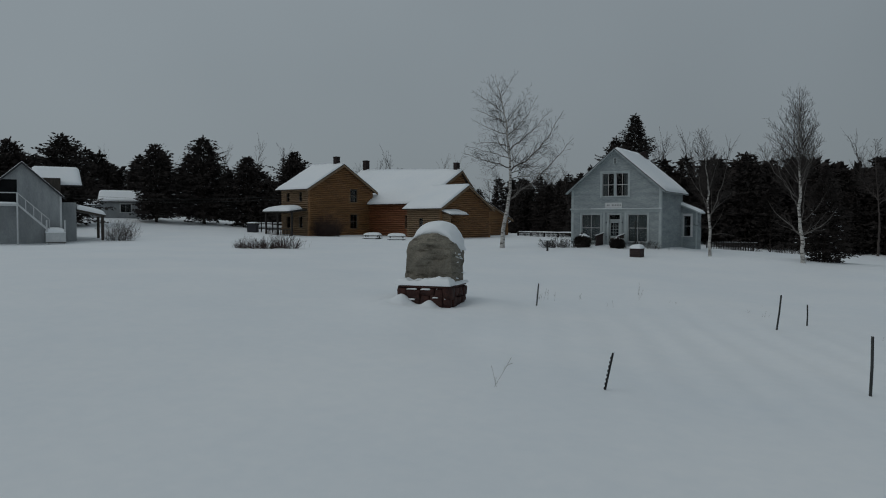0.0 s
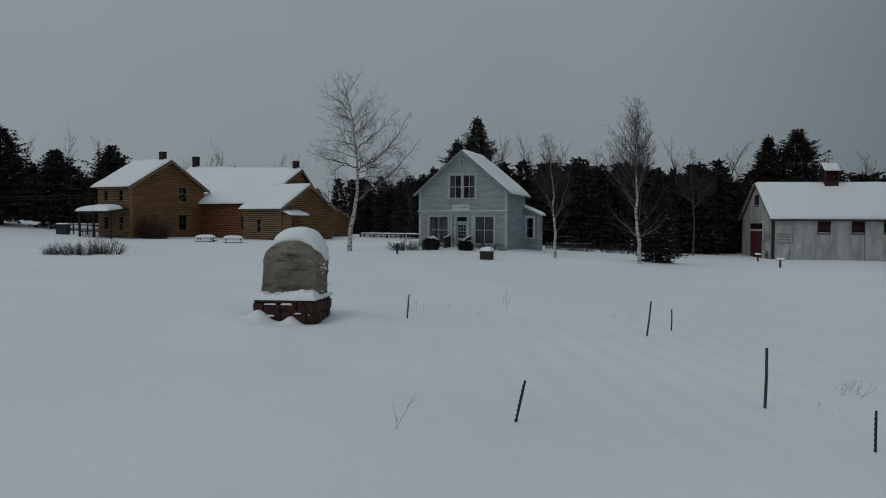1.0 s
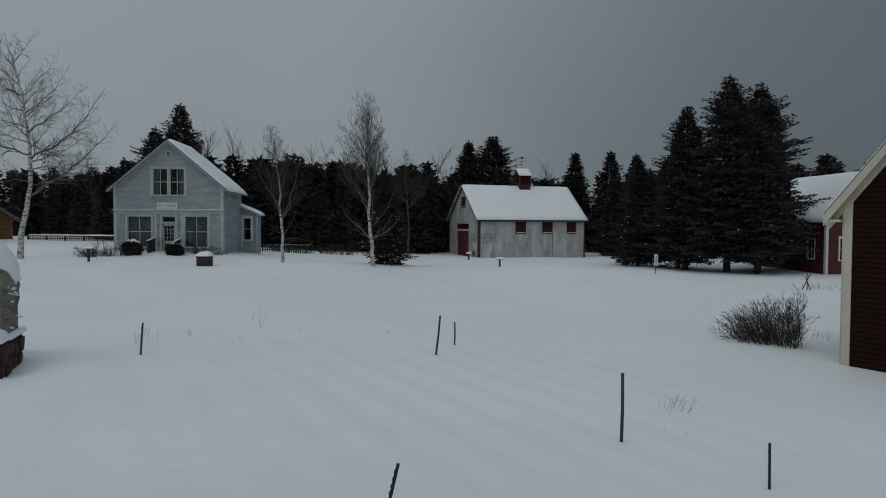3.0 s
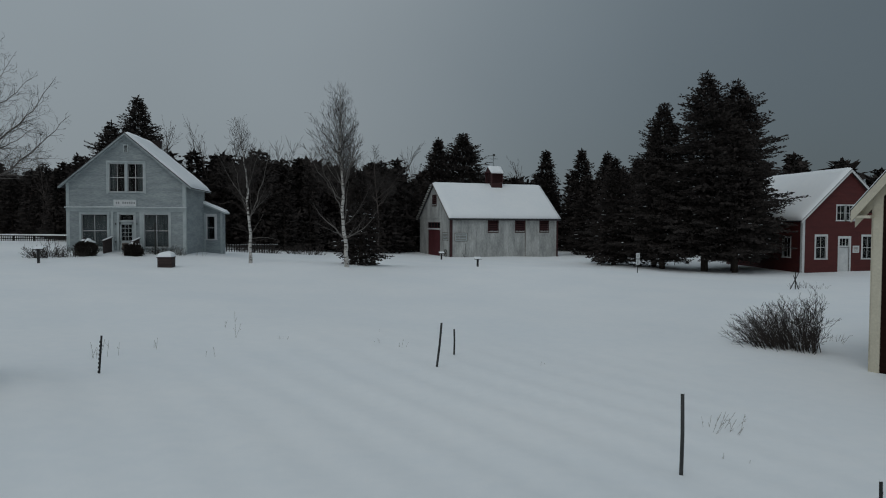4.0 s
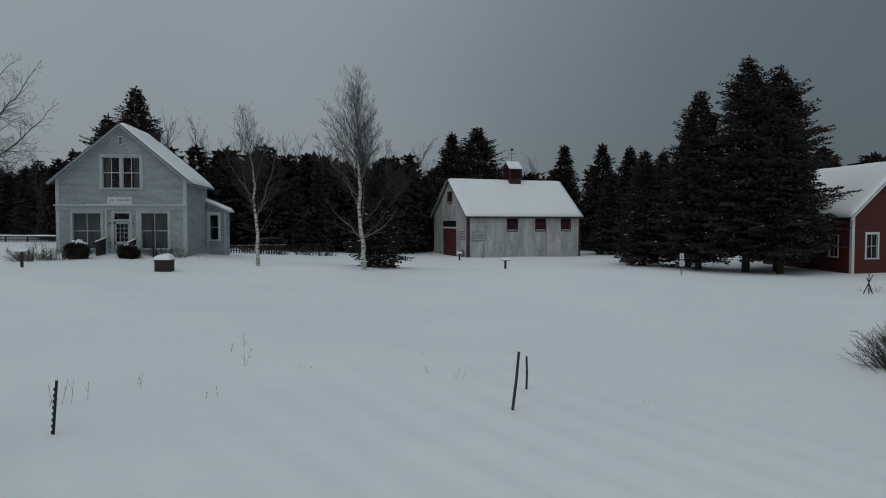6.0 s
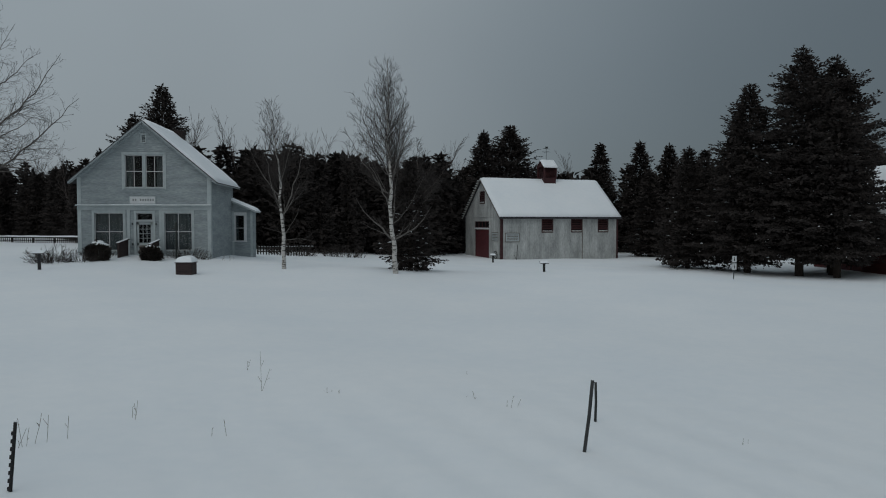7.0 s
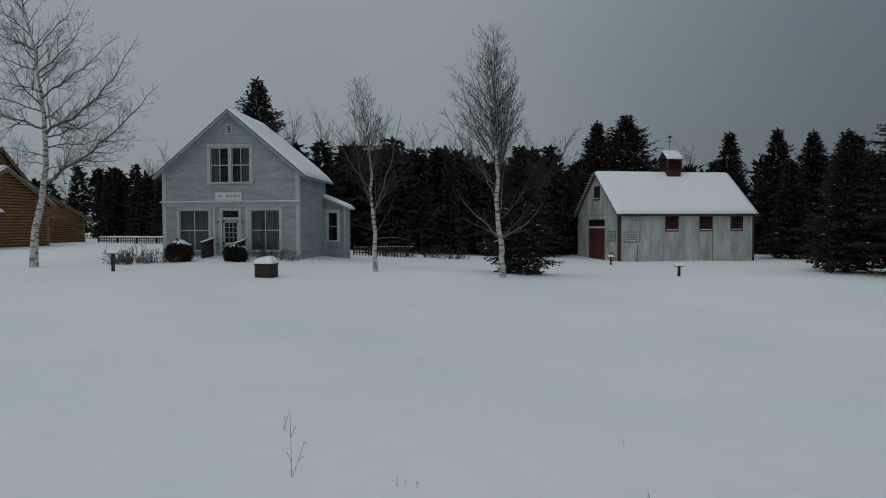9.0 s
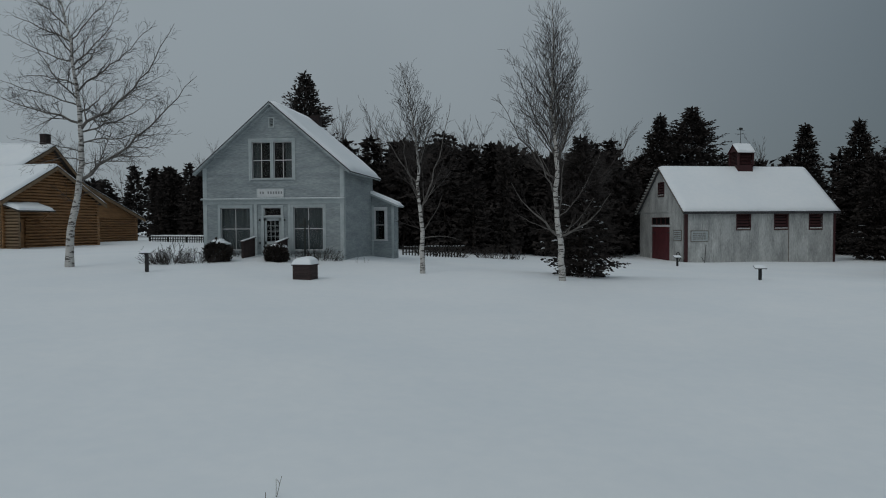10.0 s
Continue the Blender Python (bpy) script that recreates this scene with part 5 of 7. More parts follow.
# ---- trees ----
def spray_mesh(P, Dn, L, W, rng, flat=0.6):
    """Bent kite-shaped needle sprays at P along Dn."""
    n = len(P)
    side = np.cross(Dn, rng.normal(size=(n, 3)) * flat + (0, 0, 1.0))
    side /= np.linalg.norm(side, axis=1, keepdims=True) + 1e-9
    up = np.cross(side, Dn)
    mid = P + Dn * (L * 0.45)[:, None] + up * (L * 0.07)[:, None]
    tip = P + Dn * L[:, None] - up * (L * 0.08)[:, None]
    V = np.stack([P, mid + side * W[:, None], tip, mid - side * W[:, None]], 1).reshape(-1, 3)
    F = np.arange(4 * n).reshape(n, 4)
    return V, F


def conifer_geo(seed, h, r, clear=0.08, gap=0.34, step=0.19, size=0.24, droop=0.16, ragged=0.30, power=0.8, crown=1.0, wide=0.26, fill=1.0, limbs_on=True, frost=0.30, curl=0.07):
    """Boughs in whorls; each carries side branchlets on both flanks, and each branchlet a row of needle sprays.
    Bough lengths vary, so that the outline is a ragged row of upturned fingers with gaps."""
    rng = np.random.RandomState(seed)
    P, D, S = [], [], []
    limbs, white = Geo(), Geo()
    ph = rng.uniform(0, 6.28, 6)
    z = clear * h

    def reach(f):
        full = r * (1 - np.minimum(f, 0.999) ** crown) ** power + 0.06
        return full * np.minimum(1.0, 0.62 + 3.2 * f) * np.minimum(1.0, 0.22 + 4.2 * (1 - f))

    while z < h - 0.3:
        f = (z - clear * h) / (h - clear * h)
        whole = float(reach(f))
        count = rng.randint(6, 9) if f < 0.85 else 5
        a0 = rng.uniform(0, 6.28)
        for k in range(count):
            a = a0 + 6.28 * k / count + rng.uniform(-0.35, 0.35)
            ln = whole * rng.uniform(0.66, 1.04) * (1 + ragged * math.sin(2 * a + 1.1 * z + ph[0]) * math.sin(3 * a - 1.9 * z + ph[1]))
            if rng.rand() < 0.08:
                ln *= 1.18
            rise = -droop + (droop + 0.42) * f ** 1.6 + rng.uniform(-0.12, 0.12)
            n = max(2, int(0.85 * ln / step))
            s = np.linspace(0.18, 1.0, n) * ln
            dx, dy = math.cos(a), math.sin(a)
            zz = z + rise * s + curl * rng.uniform(0.5, 1.3) * ln * (s / ln) ** 3
            base = np.stack([dx * s, dy * s, zz], 1)
            if limbs_on and ln > 0.7:
                limbs.tube([(0, 0, z), base[n // 2], base[-1]], [0.018 + 0.010 * ln, 0.016, 0.005], 3, cap=False)
                if f < 0.62 and rng.rand() < frost:
                    i = rng.randint(n // 3, n)
                    j = max(0, i - rng.randint(1, 3))
                    lift = np.array((0, 0, 0.06))
                    white.tube([base[j] + lift, (base[i] + base[j]) / 2 + lift * 1.3, base[i] + lift], [0.012, rng.uniform(0.02, 0.045), 0.008], 4)
            P.append(base)
            D.append(np.stack([np.full(n, dx), np.full(n, dy), rise + curl * 2 * (s / ln) ** 2 + rng.uniform(-0.1, 0.3, n)], 1))
            S.append(np.full(n, size))
            for side in (-1, 1):
                bl = np.clip(0.40 * (ln - s) + 0.9 * size, 0.10, 1.0) * rng.uniform(0.55, 1.1, n)
                turn = a + side * rng.uniform(0.55, 1.05, n)
                d = np.stack([np.cos(turn), np.sin(turn), rise * 0.6 + rng.uniform(-0.30, 0.22, n)], 1)
                for q in range(int(bl.max() / step) + 1):
                    on = bl > q * step
                    at = (q + rng.uniform(0.2, 0.8, n)) * step
                    P.append((base + d * at[:, None])[on])
                    D.append((d + rng.normal(size=(n, 3)) * 0.22 + (0, 0, 0.16))[on])
                    S.append(np.full(int(on.sum()), size))
        z += gap * rng.uniform(0.7, 1.3) * (1 - 0.40 * f)
    n = 10
    P.append(np.stack([np.zeros(n), np.zeros(n), np.linspace(h - 0.8, h - 0.2, n)], 1))
    D.append(np.stack([rng.uniform(-0.5, 0.5, n), rng.uniform(-0.5, 0.5, n), np.ones(n)], 1))
    S.append(np.full(n, size * 1.1))
    # twiggy inside of the crown
    n = int(fill * h * r * 26 * (0.24 / size))
    f = rng.uniform(0, 0.95, n)
    q = np.sqrt(rng.uniform(0, 1, n)) * 0.66 * reach(f)
    t = rng.uniform(0, 6.28, n)
    P.append(np.stack([q * np.cos(t), q * np.sin(t), clear * h + f * (1 - clear) * h - droop * q], 1))
    D.append(np.stack([np.cos(t), np.sin(t), rng.uniform(-0.6, 0.4, n)], 1) + rng.normal(size=(n, 3)) * 0.5)
    S.append(np.full(n, size * 1.9))
    P, D, S = np.concatenate(P), np.concatenate(D), np.concatenate(S)
    S = S * rng.uniform(0.65, 1.3, len(S))
    D = D / (np.linalg.norm(D, axis=1, keepdims=True) + 1e-9)
    V, F = spray_mesh(P, D, S, S * wide, rng, 1.1)
    return V, F, limbs, white


def array_mesh(name, V, F, material):
    me = bpy.data.meshes.new(name)
    me.vertices.add(len(V))
    me.vertices.foreach_set("co", np.asarray(V, np.float32).ravel())
    k = F.shape[1]
    me.loops.add(F.size)
    me.loops.foreach_set("vertex_index", F.astype(np.int32).ravel())
    me.polygons.add(len(F))
    me.polygons.foreach_set("loop_start", np.arange(0, F.size, k, dtype=np.int32))
    me.update(calc_edges=True)
    me.validate()
    me.materials.append(material)
    return me


def spruce(x, y, h, r, seed, label, clear=0.08, group="", **kw):
    t = thing("spruce_tree", pose(x, y, zg(x, y) - 0.1, 0, 0, seed * 47 % 360), label, "tree", group)
    V, F, limbs, white = conifer_geo(seed, h, r, clear, **kw)
    part("trunk", Geo().tube([(0, 0, -0.3), (0.03, 0, h * 0.3), (0, 0.03, h * 0.7), (0, 0, h - 0.3)], [0.06 + h * 0.015, 0.04 + h * 0.011, 0.03 + h * 0.004, 0.015], 9), BARK, t, smooth=True)
    part("crown", array_mesh("crown", V, F, NEEDLES), None, t, "dark drooping boughs of needles")
    if limbs.n:
        part("bough", limbs, BARK, t, kind="stuff")
    if white.n:
        part("bough_snow", white, SNOW, t, "thin lines of snow lying on the boughs", kind="stuff")
    return t


spruce(-4.2, 17.6, 14.0, 4.2, 3, "tall dark spruce behind the store house", power=0.78, crown=1.15, curl=0.12)
spruce(-8.6, 24.0, 12.4, 4.3, 4, "dark spruce behind the store house", power=0.72, crown=1.2)
GROVE = "spruces of the grove"
spruce(45.0, 5.6, 17.1, 4.7, 11, "very tall broad dark spruce in a grove", 0.10, GROVE, power=0.62, crown=1.15, ragged=0.34)
spruce(48.4, 6.8, 16.7, 5.1, 12, "very tall broad dark spruce in a grove", 0.10, GROVE, power=0.62, crown=1.2, ragged=0.34)
spruce(42.6, 8.6, 14.8, 4.2, 13, "tall narrow dark spruce in a grove", 0.08, GROVE, power=0.66, crown=1.1, ragged=0.34)
spruce(46.6, 3.6, 13.0, 4.4, 16, "dark spruce at the front of a grove", 0.12, GROVE, power=0.7)
spruce(43.2, 11.6, 13.0, 3.6, 17, "dark spruce in a grove", 0.06, GROVE)
spruce(50.0, 9.5, 12.0, 4.6, 18, "dark spruce at the end of a grove", 0.10, GROVE, power=0.7)
spruce(40.2, 14.0, 10.5, 3.6, 19, "smaller dark spruce in a grove", 0.05, GROVE)
BEHIND = "spruces behind the barn"
FARTHER = dict(gap=0.40, step=0.26, size=0.32)
spruce(26.8, 43.0, 15.2, 4.6, 14, "tall dark spruce behind the barn", 0.06, BEHIND, power=0.85, crown=1.1, **FARTHER)
spruce(30.3, 44.1, 16.0, 5.8, 15, "tall dark broad spruce behind the barn", 0.06, BEHIND, power=0.62, crown=1.3, **FARTHER)
spruce(41.8, 43.7, 13.9, 4.6, 21, "pointed dark spruce behind the barn", 0.06, BEHIND, power=0.95, **FARTHER)
spruce(45.9, 40.7, 13.9, 4.2, 22, "pointed dark spruce behind the barn", 0.06, BEHIND, power=0.85, **FARTHER)
spruce(48.5, 38.0, 13.2, 4.2, 23, "pointed dark spruce behind the barn", 0.06, BEHIND, power=0.85, **FARTHER)
spruce(51.0, 34.0, 12.2, 4.2, 24, "pointed dark spruce behind the barn", 0.06, BEHIND, power=0.85, **FARTHER)
spruce(15.9, -3.2, 6.6, 2.0, 25, "young dark spruce behind a birch", 0.03, "", gap=0.22, power=0.75, step=0.15, size=0.18, frost=0.4)
spruce(43.4, 31.0, 9.6, 3.2, 61, "dark spruce beside the barn", 0.02, BEHIND, power=0.85, **FARTHER)
spruce(46.2, 27.0, 10.4, 3.4, 62, "dark spruce beside the barn", 0.02, BEHIND, power=0.85, **FARTHER)
PINES = "tall pines at the far edge"
for px, py, hh, rr, sd in ((-67.5, -10.2, 11.6, 4.6, 41), (-62.4, 6.9, 12.4, 4.4, 42), (-66.0, 1.8, 10.8, 3.8, 43), (-63.4, 25.4, 12.4, 4.6, 44), (-70.5, -15.0, 11.0, 3.8, 45), (-58.0, 11.0, 10.0, 3.6, 46), (-56.0, 18.0, 10.5, 3.8, 47)):
    spruce(px, py, hh, rr, sd, "tall broad dark pine at the far edge of the clearing", 0.08, PINES, power=0.60, crown=1.4, gap=0.5, step=0.32, size=0.40, ragged=0.4, frost=0.5)


def limb(g, fine, rng, p, d, length, r, level, most, up, wob, kids, spread, keep=0.42, thin=0.0035, seg=0.36, cut=0.022):
    """One limb and all that grows from it. Thick wood goes to g, thin twigs to fine."""
    n = max(2 if seg > 0.5 else 3, min(9, int(length / seg)))
    pts, dirs = [np.array(p, float)], [np.array(d, float)]
    for _ in range(n):
        d = d + rng.normal(size=3) * wob + np.array((0, 0, up))
        d = d / np.linalg.norm(d)
        pts.append(pts[-1] + d * length / n)
        dirs.append(d)
    radii = np.maximum(r * (1 - 0.85 * np.linspace(0, 1, n + 1) ** 0.9), thin)
    (g if r > cut else fine).tube(pts, radii, 9 if level == 0 else 6 if r > 0.04 else 4 if r > 0.015 else 3, cap=False)
    if level >= most:
        return
    count = int(kids[level] * length * rng.uniform(0.85, 1.15) + 0.5)
    for _ in range(count):
        f = rng.uniform(0.30 if level == 0 else 0.15, 0.98)
        k = min(int(f * n), n - 1)
        q = pts[k] + (pts[k + 1] - pts[k]) * (f * n - k)
        a = spread * rng.uniform(0.6, 1.3)
        side = np.cross(dirs[k], rng.normal(size=3))
        side /= np.linalg.norm(side) + 1e-9
        dd = dirs[k] * math.cos(a) + side * math.sin(a)
        limb(g, fine, rng, q, dd, length * rng.uniform(keep * 0.6, keep * 1.25) * (1.05 - 0.55 * f), max(radii[k] * 0.55, thin), level + 1, most, up, wob, kids, spread, keep, thin, seg, cut)


def bough(wood, fine, rng, a, b, r, level, arch, thin, up=0.10, open_by=(0.45, 0.95)):
    """A crooked birch limb from a to b with side shoots of dwindling length on alternate flanks.
    arch: how far its middle hangs below (+) or bows above (-) the straight line, as a share of its length."""
    a, b = np.asarray(a, float), np.asarray(b, float)
    ln = float(np.linalg.norm(b - a))
    n = 2 if level >= 3 else max(4, min(12, int(ln / 0.32)))
    t = np.linspace(0, 1, n + 1)
    pts = a + (b - a) * t[:, None]
    pts[:, 2] -= arch * ln * 4 * t * (1 - t)
    kink = np.cumsum(rng.normal(size=(n + 1, 3)), axis=0) * ln * (0.014 if level < 3 else 0.02)
    kink -= kink[0] + (kink[-1] - kink[0]) * t[:, None]
    pts += kink
    radii = np.maximum(r * (1 - 0.88 * t ** 0.85), thin)
    (wood if r > 0.024 else fine).tube(pts, radii, 7 if r > 0.04 else 5 if r > 0.02 else 3, cap=False)
    if level >= 4 or ln < 0.22:
        return
    every = (0, 0.26, 0.18, 0.15)[level]
    s = every * (1.2 if level == 1 else 0.6) + rng.uniform(0, every)
    flip = 1 if rng.rand() < 0.5 else -1
    while s < ln * 0.97:
        f = s / ln
        k = min(int(f * n), n - 1)
        q = pts[k] + (pts[k + 1] - pts[k]) * (f * n - k)
        along = pts[k + 1] - pts[k]
        along /= np.linalg.norm(along) + 1e-9
        side = np.cross(along, rng.normal(size=3) * 0.55 + np.array((0.1, 1.0, 0.0)))
        side *= flip / (np.linalg.norm(side) + 1e-9)
        ang = rng.uniform(*open_by)
        d = along * math.cos(ang) + side * math.sin(ang) + np.array((0, 0, up + rng.uniform(-0.1, 0.1)))
        d /= np.linalg.norm(d)
        kid = min((0.46, 0.50, 0.55)[level - 1] * (ln - s) + 0.22, (2.1, 0.95, 0.42)[level - 1]) * rng.uniform(0.5, 1.1)
        if kid > 0.12:
            bough(wood, fine, rng, q, q + d * kid, max(radii[k] * 0.55, thin), level + 1, rng.uniform(-0.03, 0.07), thin, up, open_by)
        flip = -flip if rng.rand() < 0.8 else flip
        s += every * rng.uniform(0.6, 1.4)


def birch(x, y, label, seed, trunk, radius, limbs, crown, group="", thin=0.0048, up=0.10, open_by=(0.45, 0.95), bark=BIRCH):
    """trunk: rows of sideways offset and height. limbs: rows of foot height, reach to the side, reach in depth, climb, radius, arch.
    crown: rows of many steep limbs: lowest and highest foot, how many, reach to the left and to the right, climb at the foot and at the top, radius."""
    rng = np.random.RandomState(seed)
    t = thing("birch_tree", pose(x, y, zg(x, y) - 0.05, 0, 0, 8), label, "tree", group)
    zs = np.array([q[1] for q in trunk], float)
    fine_z = np.linspace(-0.3, zs[-1], 30)
    pts = np.stack([np.interp(fine_z, zs, [q[0] for q in trunk]), 0.10 * np.sin(fine_z * 0.8 + seed) * np.clip(fine_z, 0, 1), fine_z], 1)
    for _ in range(2):
        pts[1:-1] = (pts[:-2] + 2 * pts[1:-1] + pts[2:]) / 4
    pts[2:] += rng.normal(size=(28, 3)) * (0.025, 0.025, 0)
    radii = radius * (1 - 0.95 * np.linspace(0, 1, 30) ** 0.85) * (1 + 0.05 * rng.normal(size=30))
    part("trunk", Geo().tube(pts, np.maximum(radii, 0.008), 12), bark, t, "white birch trunk with dark scars" if bark is BIRCH else "", smooth=True)

    def at(z):
        k = np.interp(z, pts[:, 2], np.arange(30))
        i = min(int(k), 28)
        return pts[i] + (pts[i + 1] - pts[i]) * (k - i)

    rows = [(at(z), np.array((side, deep, climb)), r, arch) for z, side, deep, climb, r, arch in limbs]
    z0, z1, count, left, right, climb0, climb1, rr = crown
    for k in range(count):
        f = (k + rng.rand()) / count
        turn = k * 2.4 + rng.uniform(-0.5, 0.5)
        c = math.cos(turn)
        out = (left * max(-c, 0) + right * max(c, 0) + 0.6 * (left + right) / 2 * abs(math.sin(turn))) * (1 - 0.72 * f) * rng.uniform(0.6, 1.1)
        climb = (climb0 + (climb1 - climb0) * f) * rng.uniform(0.75, 1.15)
        rows.append((at(z0 + (z1 - z0) * f), np.array((math.copysign(abs(c), c) * out, math.sin(turn) * out, climb)), rr * (1 - 0.6 * f), rng.uniform(-0.02, 0.06)))
    wood, fine = Geo(), Geo()
    for a, d, r, arch in rows:
        bough(wood, fine, rng, a, a + d, r, 1 if np.linalg.norm(d) > 1.3 else 2, arch, thin, up, open_by)
    part("limb", wood, BIRCH_LIMB if bark is BIRCH else bark, t, smooth=True, kind="stuff")
    part("twig", fine, TWIG, t, "fine bare twigs", kind="stuff")
    return t


BIRCHES = "birches on the lawn"
# broad old birch by the log house: arching limbs
birch(-7.35, -6.24, "broad old white birch with arching bare limbs", 5,
      ((0.0, -0.3), (0.05, 1.2), (0.17, 2.2), (0.50, 3.6), (0.70, 5.4), (0.66, 7.3), (0.50, 8.5), (0.25, 10.4), (-0.07, 11.8), (-0.45, 13.3), (-0.7, 14.4)), 0.21,
      ((4.0, 5.2, 0.8, 4.9, 0.085, 0.06), (6.3, 4.6, -0.6, 4.6, 0.075, 0.05), (5.7, 4.6, 0.5, 0.5, 0.040, -0.05), (6.2, 3.4, 1.6, 2.2, 0.045, 0.04),
       (8.0, 3.4, 0.6, 3.4, 0.050, 0.05), (9.2, 2.9, -0.9, 3.0, 0.045, 0.05), (10.4, 1.9, 0.5, 2.9, 0.036, 0.04),
       (6.6, -4.6, 0.4, 1.5, 0.060, 0.02), (7.4, -3.4, -1.2, 1.0, 0.040, -0.04), (8.3, -3.5, 0.7, 0.5, 0.042, -0.05), (9.4, -3.0, -0.5, 1.3, 0.040, 0.02),
       (10.3, -3.3, 0.4, 1.5, 0.045, -0.03), (11.0, -2.8, -0.4, 2.2, 0.040, -0.02), (11.9, -1.9, 0.5, 2.2, 0.030, 0.0), (12.4, 1.2, 0.2, 2.0, 0.028, 0.03),
       (4.9, -3.0, 0.3, -0.3, 0.030, -0.08), (5.3, -2.2, -1.5, 0.5, 0.030, -0.03), (2.9, -1.3, 0.2, 1.0, 0.024, 0.03), (3.2, 1.2, -0.2, 0.7, 0.024, 0.03), (4.6, 2.4, -1.2, 0.4, 0.028, -0.05),
       (7.0, 0.8, 3.0, 2.2, 0.045, 0.03), (7.7, -0.6, -3.0, 2.4, 0.045, 0.03), (9.0, 0.4, 2.6, 2.4, 0.040, 0.03), (9.8, -0.4, -2.4, 2.4, 0.036, 0.03)),
      (8.5, 13.6, 14, 1.9, 1.9, 2.2, 1.1, 0.030), BIRCHES)
# upright birch in front of the young spruce
birch(15.0, -6.6, "slender upright white birch with a dense bare crown", 8,
      ((0.0, -0.3), (-0.05, 1.0), (-0.13, 1.9), (-0.30, 3.1), (-0.26, 5.2), (-0.42, 7.3), (-0.36, 9.4), (-0.43, 11.5)), 0.155,
      ((1.85, 2.0, -0.3, 1.75, 0.060, 0.13), (1.95, 1.5, 0.4, 1.5, 0.035, 0.10), (2.6, 1.8, 0.2, 2.6, 0.032, 0.10), (1.85, -2.0, -0.2, 2.2, 0.062, 0.08), (1.9, -1.7, 0.5, 0.9, 0.030, 0.02),
       (2.4, 0.35, 0.1, 3.1, 0.048, 0.04), (4.1, -2.4, 0.2, 3.6, 0.050, 0.05), (3.6, -1.4, -0.6, 3.6, 0.042, 0.05), (4.6, 0.9, 0.3, 3.9, 0.042, 0.05), (4.9, 1.2, -0.5, 3.2, 0.036, 0.04), (5.1, -1.8, 0.5, 4.0, 0.042, 0.05)),
      (4.6, 10.6, 44, 2.3, 1.3, 3.9, 0.9, 0.030), BIRCHES, 0.0048, 0.30, (0.35, 0.70))
# small birch between the store house and the barn
birch(9.1, -6.2, "small white birch with a second stem and dark base", 9,
      ((0.0, -0.3), (0.0, 2.1), (-0.2, 3.5), (-0.14, 5.1), (-0.35, 6.5), (-0.65, 7.9), (-0.90, 9.0)), 0.125,
      ((2.2, 1.25, 0.2, 5.1, 0.055, 0.07), (1.55, 1.65, -0.3, -0.1, 0.026, -0.07), (1.8, 0.85, 0.2, 1.6, 0.028, 0.12), (1.9, -1.1, 0.1, 0.4, 0.024, 0.0), (3.3, -0.6, -0.3, 1.2, 0.022, 0.04),
       (3.9, -1.9, 0.2, 3.0, 0.036, 0.04), (3.4, -1.1, -0.6, 3.4, 0.032, 0.04), (4.0, 0.5, 0.3, 3.2, 0.030, 0.04), (4.6, 0.7, -0.3, 2.6, 0.026, 0.04), (6.3, 1.2, 0.2, 0.9, 0.014, 0.05)),
      (3.9, 8.2, 34, 1.6, 0.9, 2.7, 0.8, 0.022), BIRCHES, 0.0048, 0.28, (0.35, 0.75))


birch(18.1, 25.5, "spreading grey bare tree at the edge of the woods", 14,
      ((0.0, -0.3), (0.1, 2.5), (0.0, 5.0), (-0.3, 8.5), (-0.5, 11.8)), 0.13,
      ((5.2, 2.6, 0.3, 4.0, 0.05, 0.03), (6.0, 2.9, -0.4, 3.4, 0.045, 0.02), (5.6, -2.4, 0.3, 4.0, 0.05, 0.03), (6.6, 1.8, 0.4, 3.8, 0.04, 0.03)),
      (5.5, 11.0, 22, 2.6, 2.6, 2.8, 0.9, 0.026), "", 0.007, 0.2, (0.4, 0.8), HARDWOOD)


# edge of the woods: x, y and the trees' height
EDGE = ((-125, -22, 15), (-100, 15, 13), (-70, 40, 12.5), (-45, 52, 10.0), (-26, 50, 9.4), (-14, 28, 9.0), (0, 25, 10.0), (10, 25, 10.3), (22, 34, 10.8), (26, 50, 11.0), (44, 48, 11.0), (56, 34, 10.8), (80, 38, 13), (105, 26, 14))


